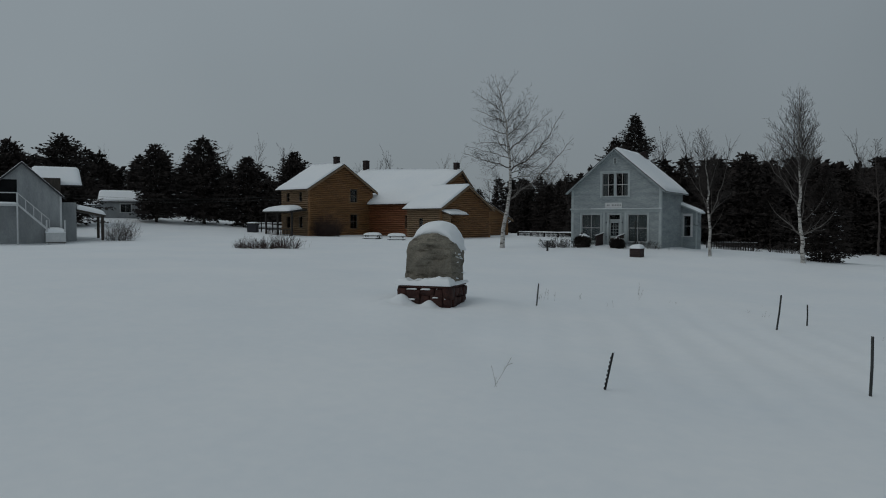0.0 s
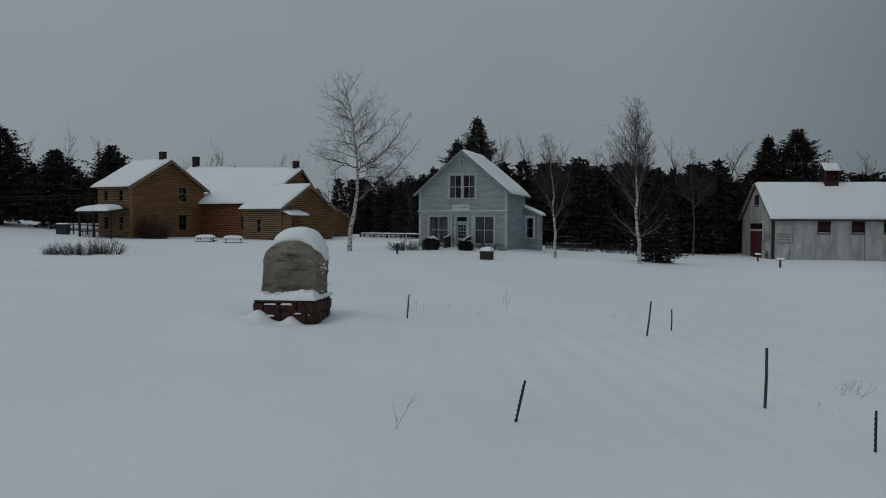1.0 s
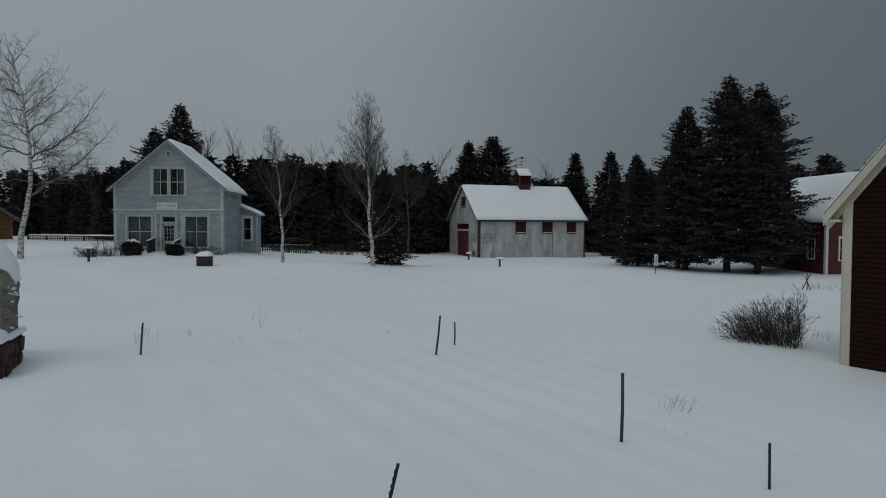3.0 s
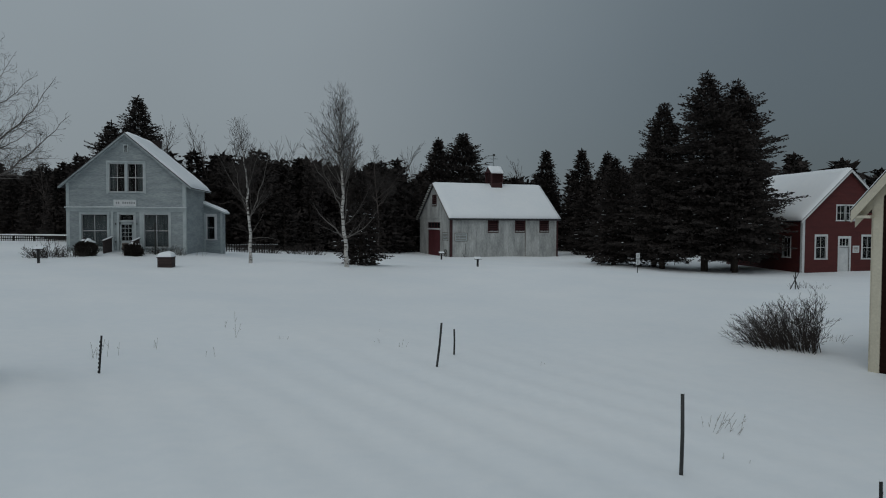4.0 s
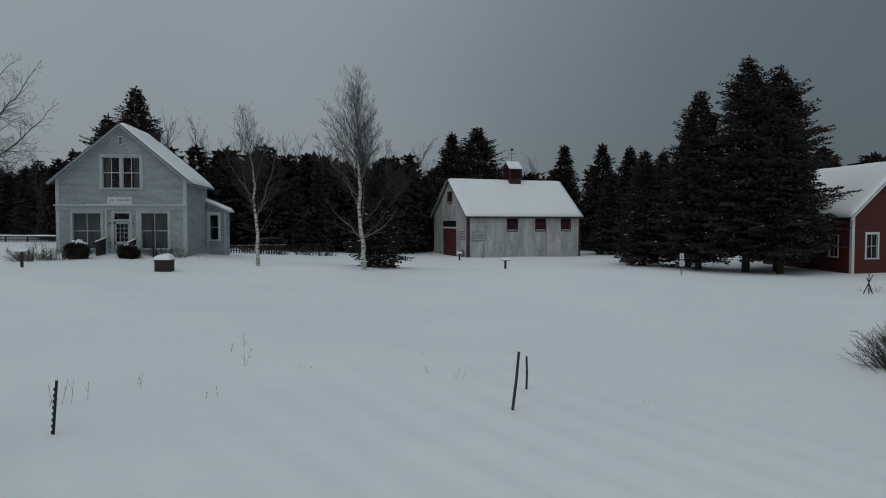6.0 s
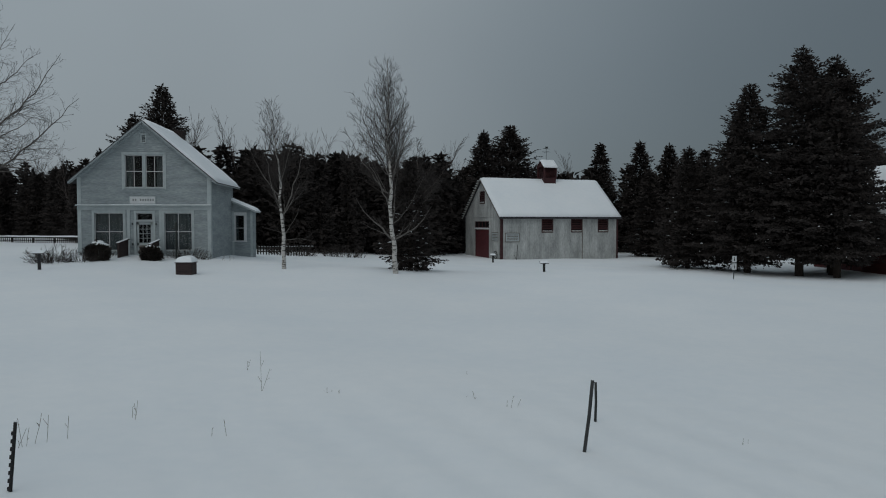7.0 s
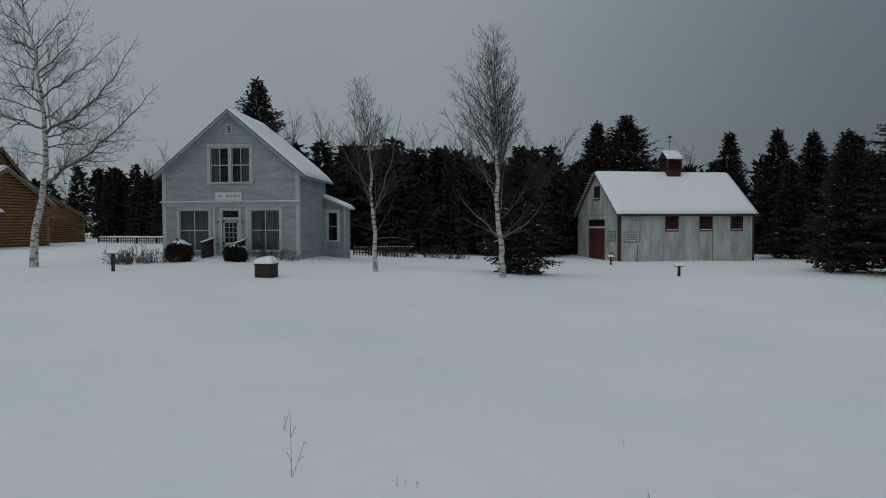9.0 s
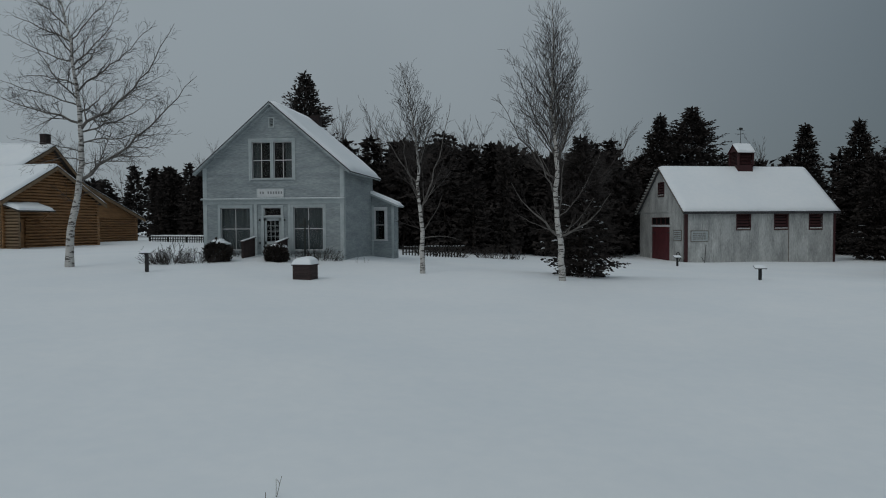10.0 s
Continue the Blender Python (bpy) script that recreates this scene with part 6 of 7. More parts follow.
def forest():
    """Closed conifer woods round the clearing, with bare hardwoods standing among them."""
    rng = np.random.RandomState(77)
    shapes = ((2.3, 0.03, 0.95, 1.0), (2.8, 0.05, 0.70, 1.2), (1.8, 0.06, 0.95, 1.0), (2.7, 0.08, 0.60, 1.5), (2.6, 0.05, 0.85, 1.1), (2.1, 0.06, 0.9, 1.0), (3.0, 0.07, 0.55, 1.7))
    kinds = [conifer_geo(100 + k, 10.0, r, c, gap=0.55, step=0.38, size=0.38, ragged=0.4, power=p, crown=cr, fill=0.9, limbs_on=False)[:2] for k, (r, c, p, cr) in enumerate(shapes)]
    cheap = [conifer_geo(200 + k, 10.0, r, c, gap=0.66, step=0.48, size=0.48, ragged=0.4, power=p, crown=cr, fill=0.9, limbs_on=False)[:2] for k, (r, c, p, cr) in enumerate(shapes)]
    tops = [(V, F[V[F[:, 0], 2] > 4.4]) for V, F in cheap]
    deep = [conifer_geo(400 + k, 9.0, 2.6, 0.0, gap=1.0, step=0.9, size=0.95, power=p, crown=cr, fill=1.6, limbs_on=False)[:2] for k, (r, c, p, cr) in enumerate(shapes)]
    cheap = [(V, F[V[F[:, 0], 2] > 0.6]) for V, F in cheap]
    bare, low = [], []
    for k in range(6):
        g = Geo()
        r2 = np.random.RandomState(300 + k)
        limb(g, g, r2, (0, 0, 0), np.array((0, 0, 1.0)), 10.0, 0.09, 0, 3, 0.05, 0.06, (2.4, 2.2, 1.8), 0.50, 0.34, 0.008, 0.95)
        Vg, Fg = np.concatenate(g.v), np.array([f for f in g.f if len(f) == 4])
        bare.append((Vg, Fg[Vg[Fg[:, 0], 2] > 4.0]))
        low.append((Vg, Fg))
    Vs, Fs, n = [], [], 0
    Vb, Fb, nb = [], [], 0
    Vt = Geo()
    ex, ey, eh = np.array(EDGE, float).T
    length = np.r_[0, np.cumsum(np.hypot(np.diff(ex), np.diff(ey)))]
    for row in range(6):
        s = rng.uniform(0, 2)
        while s < length[-1]:
            x, y, h = np.interp(s, length, ex), np.interp(s, length, ey), np.interp(s, length, eh)
            j = min(np.searchsorted(length, s, side="right") - 1, len(ex) - 2)
            nx, ny = -(ey[j + 1] - ey[j]), ex[j + 1] - ex[j]
            q = math.hypot(nx, ny)
            o = row * 2.2 + rng.uniform(-1.2, 1.2)
            px, py = x + nx / q * o + rng.uniform(-0.8, 0.8), y + ny / q * o
            hard = rng.rand() < (0.24, 0.20, 0.42, 0.46, 0.0, 0.0)[row] and px < 52
            a, hh = rng.uniform(0, 6.28), h * ((0.55 + 0.50 * rng.rand() ** 1.3) if row < 1 else (0.68 + 0.40 * rng.rand())) / 10.0
            if hard:
                hh *= 1.08 if row < 2 else 1.20
            sc = hh * rng.uniform(0.9, 1.2)
            c, d = math.cos(a), math.sin(a)
            V, F = (bare if row else low)[rng.randint(len(bare))] if hard else (kinds, cheap, cheap, tops, deep, deep)[row][rng.randint(len(kinds))]
            W = np.stack([V[:, 0] * c - V[:, 1] * d, V[:, 0] * d + V[:, 1] * c, V[:, 2]], 1) * (sc, sc, hh) + (px, py, zg(px, py) - 0.1)
            if hard:
                Vb.append(W), Fb.append(F + nb)
                nb += len(V)
            else:
                Vs.append(W), Fs.append(F + n)
                n += len(V)
                if row == 0:
                    Vt.tube([(px, py, zg(px, py) - 0.3), (px, py, zg(px, py) + hh * 7)], [0.13, 0.04], 5, cap=False)
            s += rng.uniform(1.6, 2.6) * (1 + 0.06 * row) * (1.0 if -40 < x < 60 else 1.8)
    tagged(new("conifer_woods", array_mesh("conifer_woods", np.concatenate(Vs), np.concatenate(Fs), NEEDLES)), "dense dark conifer woods closing off the clearing", "woods", kind="stuff")
    tagged(new("bare_hardwoods", array_mesh("bare_hardwoods", np.concatenate(Vb), np.concatenate(Fb), HARDWOOD)), "bare grey hardwoods standing among the conifers", "woods", kind="stuff")
    part("woods_trunks", Vt, BARK, None, "trunks along the edge of the woods", kind="stuff")["category"] = "woods"


forest()

# ---- the boulder monument ----
def lumpy(verts, amount, scale, seed):
    out = []
    for p in verts:
        v = Vector(p)
        q = v * scale + Vector((seed, seed * 0.7, 0))
        out.append(v + Vector((noise.noise(q), noise.noise(q + Vector((9, 0, 0))), noise.noise(q + Vector((0, 9, 0))))) * amount)
    return out


def rock_block(x0, x1, y0, y1, z0, z1, seed, rough=0.03):
    """A rough rounded block of stone."""
    bm = bmesh.new()
    bmesh.ops.create_cube(bm, size=1.0)
    bmesh.ops.subdivide_edges(bm, edges=bm.edges, cuts=2, use_grid_fill=True)
    c = Vector(((x0 + x1) / 2, (y0 + y1) / 2, (z0 + z1) / 2))
    s = Vector((x1 - x0, y1 - y0, z1 - z0))
    for v in bm.verts:
        r = v.co.length / 0.87
        v.co = v.co * (1.0 - 0.13 * r ** 4)
        p = Vector((v.co.x * s.x, v.co.y * s.y, v.co.z * s.z)) + c
        n = Vector((noise.noise(p * 3.1 + Vector((seed, 0, 0))), noise.noise(p * 3.1 + Vector((0, seed, 0))), noise.noise(p * 3.1 + Vector((0, 0, seed)))))
        v.co = p + n * rough
    return bm


STONE_BASE = grained("red_brown_fieldstone", (0.024, 0.0095, 0.008), (0.085, 0.030, 0.022), 3.0, None, 0.9, 20.0, 0.6, 0.015, 0.35)
MORTAR = grained("dark_mortar", (0.020, 0.010, 0.009), (0.055, 0.024, 0.020), 4.0, None, 0.95, 30.0, 0.5, 0.01, 0.3)


def boulder_material():
    k = Mat("lichened_boulder", 0.92)
    broad = k.noise(1.1, 5, 0.65)
    bands = k.noise(2.2, 5, 0.7, (0.8, 0.8, 3.5))
    fine = k.noise(26.0, 4, 0.7)
    base = k.ramp(broad, ((0.30, (0.135, 0.120, 0.098)), (0.52, (0.215, 0.196, 0.162)), (0.75, (0.33, 0.305, 0.25))))
    lines = k.ramp(bands, ((0.36, (0.36, 0.33, 0.30)), (0.46, (1.0, 1.0, 1.0))))
    speck = k.ramp(fine, ((0.3, (0.60, 0.60, 0.58)), (0.7, (1.20, 1.20, 1.18))))
    k.colour(k.mix(1.0, k.mix(0.8, base, lines, "MULTIPLY"), speck, "MULTIPLY"))
    k.bump(k.mix(0.4, bands, fine), 1.0, 0.06)
    return k.m


BOULDER = boulder_material()


def pedestal_drift(place):
    """Two soft heaps against the front of the pedestal, running out into the field."""
    nu, nv = 48, 24
    g, verts = Geo(), []
    for j in range(nv + 1):
        for i in range(nu + 1):
            x, y = -0.9 + 3.0 * i / nu, -1.2 + 1.4 * j / nv
            w = place @ Vector((x, y, 0))
            e = min(i, nu - i, j) / 5
            h = (0.30 * math.exp(-((x - 0.20) / 0.36) ** 2) + 0.20 * math.exp(-((x - 1.12) / 0.24) ** 2)) * math.exp(-((y + 0.02) / 0.38) ** 2)
            h += 0.03 * noise.noise(Vector((x * 3, y * 3, 0)))
            verts.append((x, y, zg(w.x, w.y) - place.translation.z + h * min(1.0, e) - 0.05 * (1 - min(1.0, e))))
    return g.add(verts, [(j * (nu + 1) + i, j * (nu + 1) + i + 1, (j + 1) * (nu + 1) + i + 1, (j + 1) * (nu + 1) + i) for j in range(nv) for i in range(nu)])


def monument():
    m = thing("stone_monument", pose(7.0, -39.45, -0.62, 0, 0, 14.5), "arched grey boulder on a square red-brown fieldstone base, capped with snow", "monument")
    W, D, T = 1.80, 1.78, 0.93
    base = part("pedestal", Geo().box(0.035, W - 0.035, 0.035, D - 0.035, -0.5, T - 0.06), MORTAR, m, "square fieldstone pedestal")
    rng = random.Random(4)
    for k, (z0, z1) in enumerate(((-0.05, 0.30), (0.30, 0.60), (0.60, T - 0.045))):
        for side in range(4):
            u = 0.0
            span = W if side % 2 == 0 else D
            while u < span - 0.05:
                w = min(rng.uniform(0.20, 0.55), span - u)
                if span - u - w < 0.14:
                    w = span - u
                o = rng.uniform(-0.02, 0.02)
                dz0, dz1 = rng.uniform(-0.10, 0.05), rng.uniform(-0.08, 0.09)
                a, b = u + 0.004, u + w - 0.004
                q = {0: (a, b, -o, 0.16), 1: (W - 0.16, W + o, a, b), 2: (a, b, D - 0.16, D + o), 3: (-o, 0.16, a, b)}[side]
                part("stone", rock_block(*q, z0 + 0.012 + dz0, min(z1 - 0.012 + dz1, T - 0.05), rng.uniform(0, 50), 0.06), STONE_BASE, base, smooth=True)
                if side in (0, 1) and rng.random() < 0.45:
                    zc = z1 - 0.05 + rng.uniform(-0.08, 0.02)
                    a, b = a + rng.uniform(0, 0.08), b - rng.uniform(0.05, 0.14)
                    if side == 0:
                        sq = ((a + 0.02, -o - 0.035, zc), (b - 0.04, -o - 0.035, zc), (b - 0.04, 0.03, zc + 0.01), (a + 0.02, 0.03, zc + 0.01))
                        part("snow_patch", snow_sheet(*sq, 0.05, rng.uniform(0, 9), 10, 4, 0.05, 0.08), SNOW, base, smooth=True)
                u += w
    slab_bm = rock_block(-0.04, W + 0.04, -0.04, D + 0.04, T - 0.055, T + 0.02, 3.0, 0.012)
    part("slab", slab_bm, STONE_BASE, m, "thin stone slab")
    # arched boulder: rings of an arch profile from front to back
    cx, half, y0, y1, H = 0.95, 0.88, 0.40, 1.62, 1.70
    prof = []
    for k in range(61):
        t = k / 60
        if t < 0.2:
            prof.append((-half * (0.985 + 0.015 * t / 0.2), 0.62 * H * t / 0.2))
        elif t > 0.8:
            prof.append((half * (0.985 + 0.015 * (1 - t) / 0.2), 0.62 * H * (1 - t) / 0.2))
        else:
            a = math.pi * (1 - (t - 0.2) / 0.6)
            prof.append((half * math.cos(a), 0.62 * H + 0.38 * H * math.sin(a)))
    rows, g = 13, Geo()
    verts = []
    for j in range(rows):
        f = j / (rows - 1)
        y = y0 + (y1 - y0) * f
        edge = min(f, 1 - f)
        s = 1.0 if edge > 0.22 else 0.87 + 0.13 * math.sqrt(1 - (1 - edge / 0.22) ** 2)
        s *= 1.0 - 0.05 * f
        verts += [(cx + p * s, y, T + 0.02 + q * s) for p, q in prof]
    verts = lumpy(verts, 0.06, 1.3, 2.0)
    verts = lumpy(verts, 0.035, 5.0, 5.0)
    n = len(prof)
    faces = [(j * n + i, j * n + i + 1, (j + 1) * n + i + 1, (j + 1) * n + i) for j in range(rows - 1) for i in range(n - 1)]
    # front and back faces as grids between the left and right flanks
    g.add(verts, faces)
    for j, flip in ((0, 1), (rows - 1, 0)):
        ring = verts[j * n:(j + 1) * n]
        m2 = n // 2
        grid = []
        cols = 44
        for i in range(m2 + 1):
            a, b = Vector(ring[i]), Vector(ring[n - 1 - i])
            for c in range(cols + 1):
                p = a.lerp(b, c / cols)
                inner = math.sin(math.pi * c / cols)
                p.y += (-0.05 if j == 0 else 0.05) * inner + 0.13 * inner * noise.noise(p * 2.4 + Vector((0, j, 0))) + 0.10 * inner * noise.noise(Vector((p.x * 1.6, 3, p.z * 9))) + 0.05 * noise.noise(Vector((p.x * 6, 7, p.z * 16)))
                grid.append(p)
        f2 = [(i * (cols + 1) + c, i * (cols + 1) + c + 1, (i + 1) * (cols + 1) + c + 1, (i + 1) * (cols + 1) + c) for i in range(m2) for c in range(cols)]
        g.add(grid, f2 if flip else [q[::-1] for q in f2])
    part("boulder", g, BOULDER, m, "weathered grey-olive boulder", smooth=True)
    # snow draped over the top and down the far flank
    cap, top, low = Geo(), [], []
    for j in range(rows):
        f = j / (rows - 1)
        y = y0 + 0.17 + (y1 - y0 - 0.09) * f
        for i in range(33):
            t = 0.345 + 0.008 * math.sin(j * 1.7) + (0.34 + 0.09 * min(1.0, f * 2.2) + 0.05 * noise.noise(Vector((j * 0.9, 4.0, 0)))) * i / 32
            a = math.pi * (1 - (t - 0.2) / 0.6) if t < 0.8 else 0
            p, q = (half * math.cos(a), 0.62 * H + 0.38 * H * math.sin(a)) if t < 0.8 else (half, 0.62 * H * (1 - t) / 0.2)
            nx, nz = (math.cos(a), math.sin(a)) if t < 0.8 else (1, 0)
            e = min(1.0, i / 5, (32 - i) / 13) * min(1.0, 0.10 + 0.90 * min(j / 4.0, (rows - 1 - j) / 2.5))
            th = (0.05 + 0.30 * max(0.0, nz) ** 1.6 * (1 + 0.25 * math.exp(-((p - 0.25) / 0.3) ** 2)) + 0.05 * max(0, nx)) * math.sqrt(max(e, 0.0)) + 0.05 * noise.noise(Vector((p * 2.2, y * 2.2, q * 2.2))) + 0.03 * noise.noise(Vector((p * 7, y * 7, q * 7)))
            s = 1.0 - 0.05 * f
            top.append((cx + (p + nx * max(th, 0.01)) * s, y + 0.03 * noise.noise(Vector((i * 0.4, j, 0))), T + 0.02 + (q + nz * max(th, 0.01)) * s))
            low.append((cx + (p - nx * 0.05) * s, y, T + 0.02 + (q - nz * 0.05) * s))
    k = 33
    f1 = [(j * k + i, j * k + i + 1, (j + 1) * k + i + 1, (j + 1) * k + i) for j in range(rows - 1) for i in range(k - 1)]
    nn = rows * k
    f1 += [tuple(nn + v for v in q[::-1]) for q in f1]
    for i in range(k - 1):
        f1 += [(nn + i, nn + i + 1, i + 1, i), ((rows - 1) * k + i, (rows - 1) * k + i + 1, nn + (rows - 1) * k + i + 1, nn + (rows - 1) * k + i)]
    for j in range(rows - 1):
        f1 += [(j * k, (j + 1) * k, nn + (j + 1) * k, nn + j * k), (nn + j * k + k - 1, nn + (j + 1) * k + k - 1, (j + 1) * k + k - 1, j * k + k - 1)]
    cap.add(top + low, f1)
    part("snow_cap", cap, SNOW, m, "deep cap of snow", smooth=True)
    z = T + 0.022
    part("snow_ledge", snow_sheet((-0.05, -0.06, z), (W + 0.02, -0.06, z), (W + 0.02, 0.50, z), (-0.05, 0.50, z), 0.20, 5.7, 48, 16, 0.20, 0.16, 2.6), SNOW, m, "drift on the ledge", smooth=True)
    part("snow_ledge", snow_sheet((W - 0.10, 0.45, z), (W + 0.06, 0.45, z), (W + 0.06, D, z), (W - 0.10, D, z), 0.10, 4.2, 8, 16, 0.05, 0.1), SNOW, m, smooth=True)
    part("snow_drift", pedestal_drift(m.matrix_basis), SNOW, m, "snow heaped against the pedestal", smooth=True)
    # snow clinging to the rough flank
    rng = random.Random(12)
    for k in range(12):
        y, q = rng.uniform(0.5, 1.45), 0.15 + 0.95 * math.sqrt(rng.random())
        s = rng.uniform(0.02, 0.06)
        x = cx + half * (0.97 if q < 0.62 * H else 0.90)
        part("snow_patch", snow_sheet((x - 0.07, y - s, T + q), (x + 0.06, y - s, T + q - 0.03), (x + 0.06, y + s, T + q - 0.03), (x - 0.07, y + s, T + q), 0.025, k, 6, 8, 0.03, 0.05, 4.0), SNOW, m, smooth=True)


monument()


# ---- fence stakes ----
def tee_post(x, y, top_z, lean_to, label, studs=True):
    z0 = zg(x, y)
    h = top_z - z0
    dx, dy = lean_to
    tilt = Matrix.Translation((x, y, z0)) @ Vector((0, 0, 1)).rotation_difference(Vector((dx, dy, h)).normalized()).to_matrix().to_4x4()
    t = thing("fence_stake", tilt, label, "stake", "stakes in the snow")
    ln = math.sqrt(h * h + dx * dx + dy * dy)
    g = Geo().box(-0.019, 0.019, -0.003, 0.003, -0.4, ln, 0.0015)
    g.box(-0.003, 0.003, 0.003, 0.034, -0.4, ln - 0.01, 0.001)
    part("shaft", g, BLACK, t)
    if studs:
        me = None
        for k in range(int(ln / 0.085)):
            if me is None:
                s = part("stud", Geo().box(-0.028, 0.010, -0.020, -0.003, -0.020, 0.024, 0.002), BLACK, t, m=pose(0, 0, 0.03 + 0.085 * k))
                me = s.data
            else:
                part("stud", me, None, t, m=pose(0, 0, 0.03 + 0.085 * k))
    part("snow_tip", snow_sheet((-0.02, -0.012, ln), (0.02, -0.012, ln), (0.02, 0.03, ln), (-0.02, 0.03, ln), 0.02, 1, 4, 4, 0.004, 0.02), SNOW, t, smooth=True)


def round_stake(x, y, top_z, lean_to, r, material, label):
    z0 = zg(x, y)
    h = top_z - z0
    t = thing("fence_stake", pose(x, y, z0), label, "stake", "stakes in the snow")
    dx, dy = lean_to
    pts = [(-0.4 * dx, -0.4 * dy, -0.4 * h), (0, 0, 0), (dx * 0.5 + 0.01, dy * 0.5, h * 0.5), (dx, dy, h)]
    part("shaft", Geo().tube(pts, [r, r, r * 0.96, r * 0.92], 10), material, t, smooth=True)
    part("end_cap", Geo().tube([(dx, dy, h), (dx, dy, h + 0.006)], [r * 0.9, r * 0.5], 10), SNOW, t)


STAKE_GREY = grained("grey_painted_stake", (0.022, 0.024, 0.025), (0.055, 0.058, 0.058), 6.0, (3, 3, 0.6), 0.7, 24.0, 0.3, 0.003, 0.3)
tee_post(10.25, -35.95, 0.28, (0.02, 0.10), "dark steel fence stake standing in deep snow")
tee_post(16.0, -44.88, -0.07, (0.16, -0.04), "dark leaning steel fence stake in deep snow")
tee_post(21.56, -43.14, -0.51, (0.0, 0.02), "short dark steel fence stake in deep snow")
round_stake(17.33, -33.73, 0.14, (0.11, -0.02), 0.028, STAKE_GREY, "grey leaning wooden stake in deep snow")
round_stake(17.99, -32.12, -0.27, (0.0, 0.0), 0.024, METAL, "thin dark upright stake in deep snow")
round_stake(20.09, -40.97, 0.07, (0.012, 0.02), 0.030, STAKE_GREY, "grey upright pole in deep snow")


# ---- signs ----
def lectern(x, y, turn, h, label):
    z = zg(x, y)
    t = thing("interpretive_sign", pose(x, y, z, 0, 0, turn), label, "sign", "interpretive signs")
    part("post", Geo().box(-0.065, 0.065, -0.05, 0.05, -0.4, h - 0.02, 0.008), BLACK, t)
    a = [(-0.26, -0.17, h + 0.02), (0.26, -0.17, h + 0.02), (0.26, 0.17, h + 0.13), (-0.26, 0.17, h + 0.13)]
    part("bracket", Geo().box(-0.12, 0.12, -0.04, 0.04, h - 0.02, h + 0.07), BLACK, t)
    part("panel", slab(Geo(), *a, 0.03), BLACK, t)
    part("snow_cover", snow_sheet(*[(q[0], q[1], q[2] + 0.002) for q in a], 0.045, x, 12, 8, 0.012, 0.05), SNOW, t, smooth=True)


lectern(-2.3, -8.3, 8, 0.78, "black lectern sign under a little snow by the store house")
lectern(24.15, -1.6, 0, 0.52, "black lectern sign under a little snow on the lawn")
lectern(24.1, 18.2, 10, 0.62, "black lectern sign under a little snow by the barn")


def trail_sign():
    x, y = 35.0, -4.0
    z = zg(x, y)
    t = thing("trail_sign", pose(x, y, z, 0, 0, 12), "thin post with two small white trail plates", "sign")
    h = 0.5 - z
    part("post", Geo().tube([(0, 0, -0.4), (0, 0, h - 0.1)], [0.028, 0.028], 8), METAL, t)
    for k, z0 in enumerate((h - 0.36, h - 0.80)):
        p = part("plate", Geo().box(-0.15, 0.15, -0.045, -0.030, z0, z0 + 0.38, 0.006), WHITE, t)
        part("symbol_bar", Geo().box(-0.03, 0.03, -0.049, -0.045, z0 + 0.08, z0 + 0.24), METAL, p)
        part("symbol_dot", Geo().box(-0.025, 0.025, -0.049, -0.045, z0 + 0.26, z0 + 0.31), METAL, p)


trail_sign()


# ---- things about the store house ----
BOXWOOD = grained("dark_plum_planks", (0.026, 0.016, 0.016), (0.058, 0.036, 0.034), 2.0, (0.5, 0.5, 4), 0.85, 14.0, 0.4, 0.005, 0.25)

def wooden_box():
    x, y = 4.72, -8.6
    z = zg(x, y)
    b = thing("wooden_box", pose(x, y, z, 0, 0, -4), "dark plank box with a cap of snow on the lawn", "box")
    w, d, h = 0.38, 0.36, 0.56
    part("core", Geo().box(-w + 0.03, w - 0.03, -d + 0.03, d - 0.03, -0.3, h - 0.02), BOXWOOD, b)
    for k in range(4):
        z0 = -0.06 + k * 0.16
        for s in (-1, 1):
            part("plank", Geo().box(-w, w, s * d - 0.015, s * d + 0.015, z0, z0 + 0.152, 0.004), BOXWOOD, b)
            part("plank", Geo().box(s * w - 0.015, s * w + 0.015, -d + 0.016, d - 0.016, z0, z0 + 0.152, 0.004), BOXWOOD, b)
    part("lid", Geo().box(-w - 0.05, w + 0.05, -d - 0.05, d + 0.05, h, h + 0.035, 0.008), BOXWOOD, b)
    q = [(-w - 0.04, -d - 0.04, h + 0.035), (w + 0.04, -d - 0.04, h + 0.035), (w + 0.04, d + 0.04, h + 0.035), (-w - 0.04, d + 0.04, h + 0.035)]
    part("snow_cap", snow_sheet(*q, 0.30, 6, 14, 12, 0.02, 0.38), SNOW, b, smooth=True)


wooden_box()


def stair_rail(x, label):
    z = zg(x, -1.2)
    t = thing("stair_rail", pose(x, 0, z), label, "railing", "rails of the door steps")
    for y, h in ((-0.35, 0.98), (-1.75, 0.82)):
        part("post", Geo().box(-0.05, 0.05, y - 0.05, y + 0.05, -0.3, h, 0.008), BOXWOOD, t)
    for k in range(8):
        y = -0.45 - k * 0.16
        part("board", Geo().box(-0.015, 0.015, y - 0.075, y + 0.072, -0.2, 0.93 - 0.018 * k, 0.003), BOXWOOD, t)
    part("cap", slab(Geo(), (-0.09, -1.9, 0.84), (0.09, -1.9, 0.84), (0.09, -0.2, 1.03), (-0.09, -0.2, 1.03), 0.04), BOXWOOD, t)
    part("snow_line", snow_sheet((-0.08, -1.88, 0.845), (0.08, -1.88, 0.845), (0.08, -0.22, 1.033), (-0.08, -0.22, 1.033), 0.05, 2, 5, 14, 0.02, 0.06), SNOW, t, smooth=True)


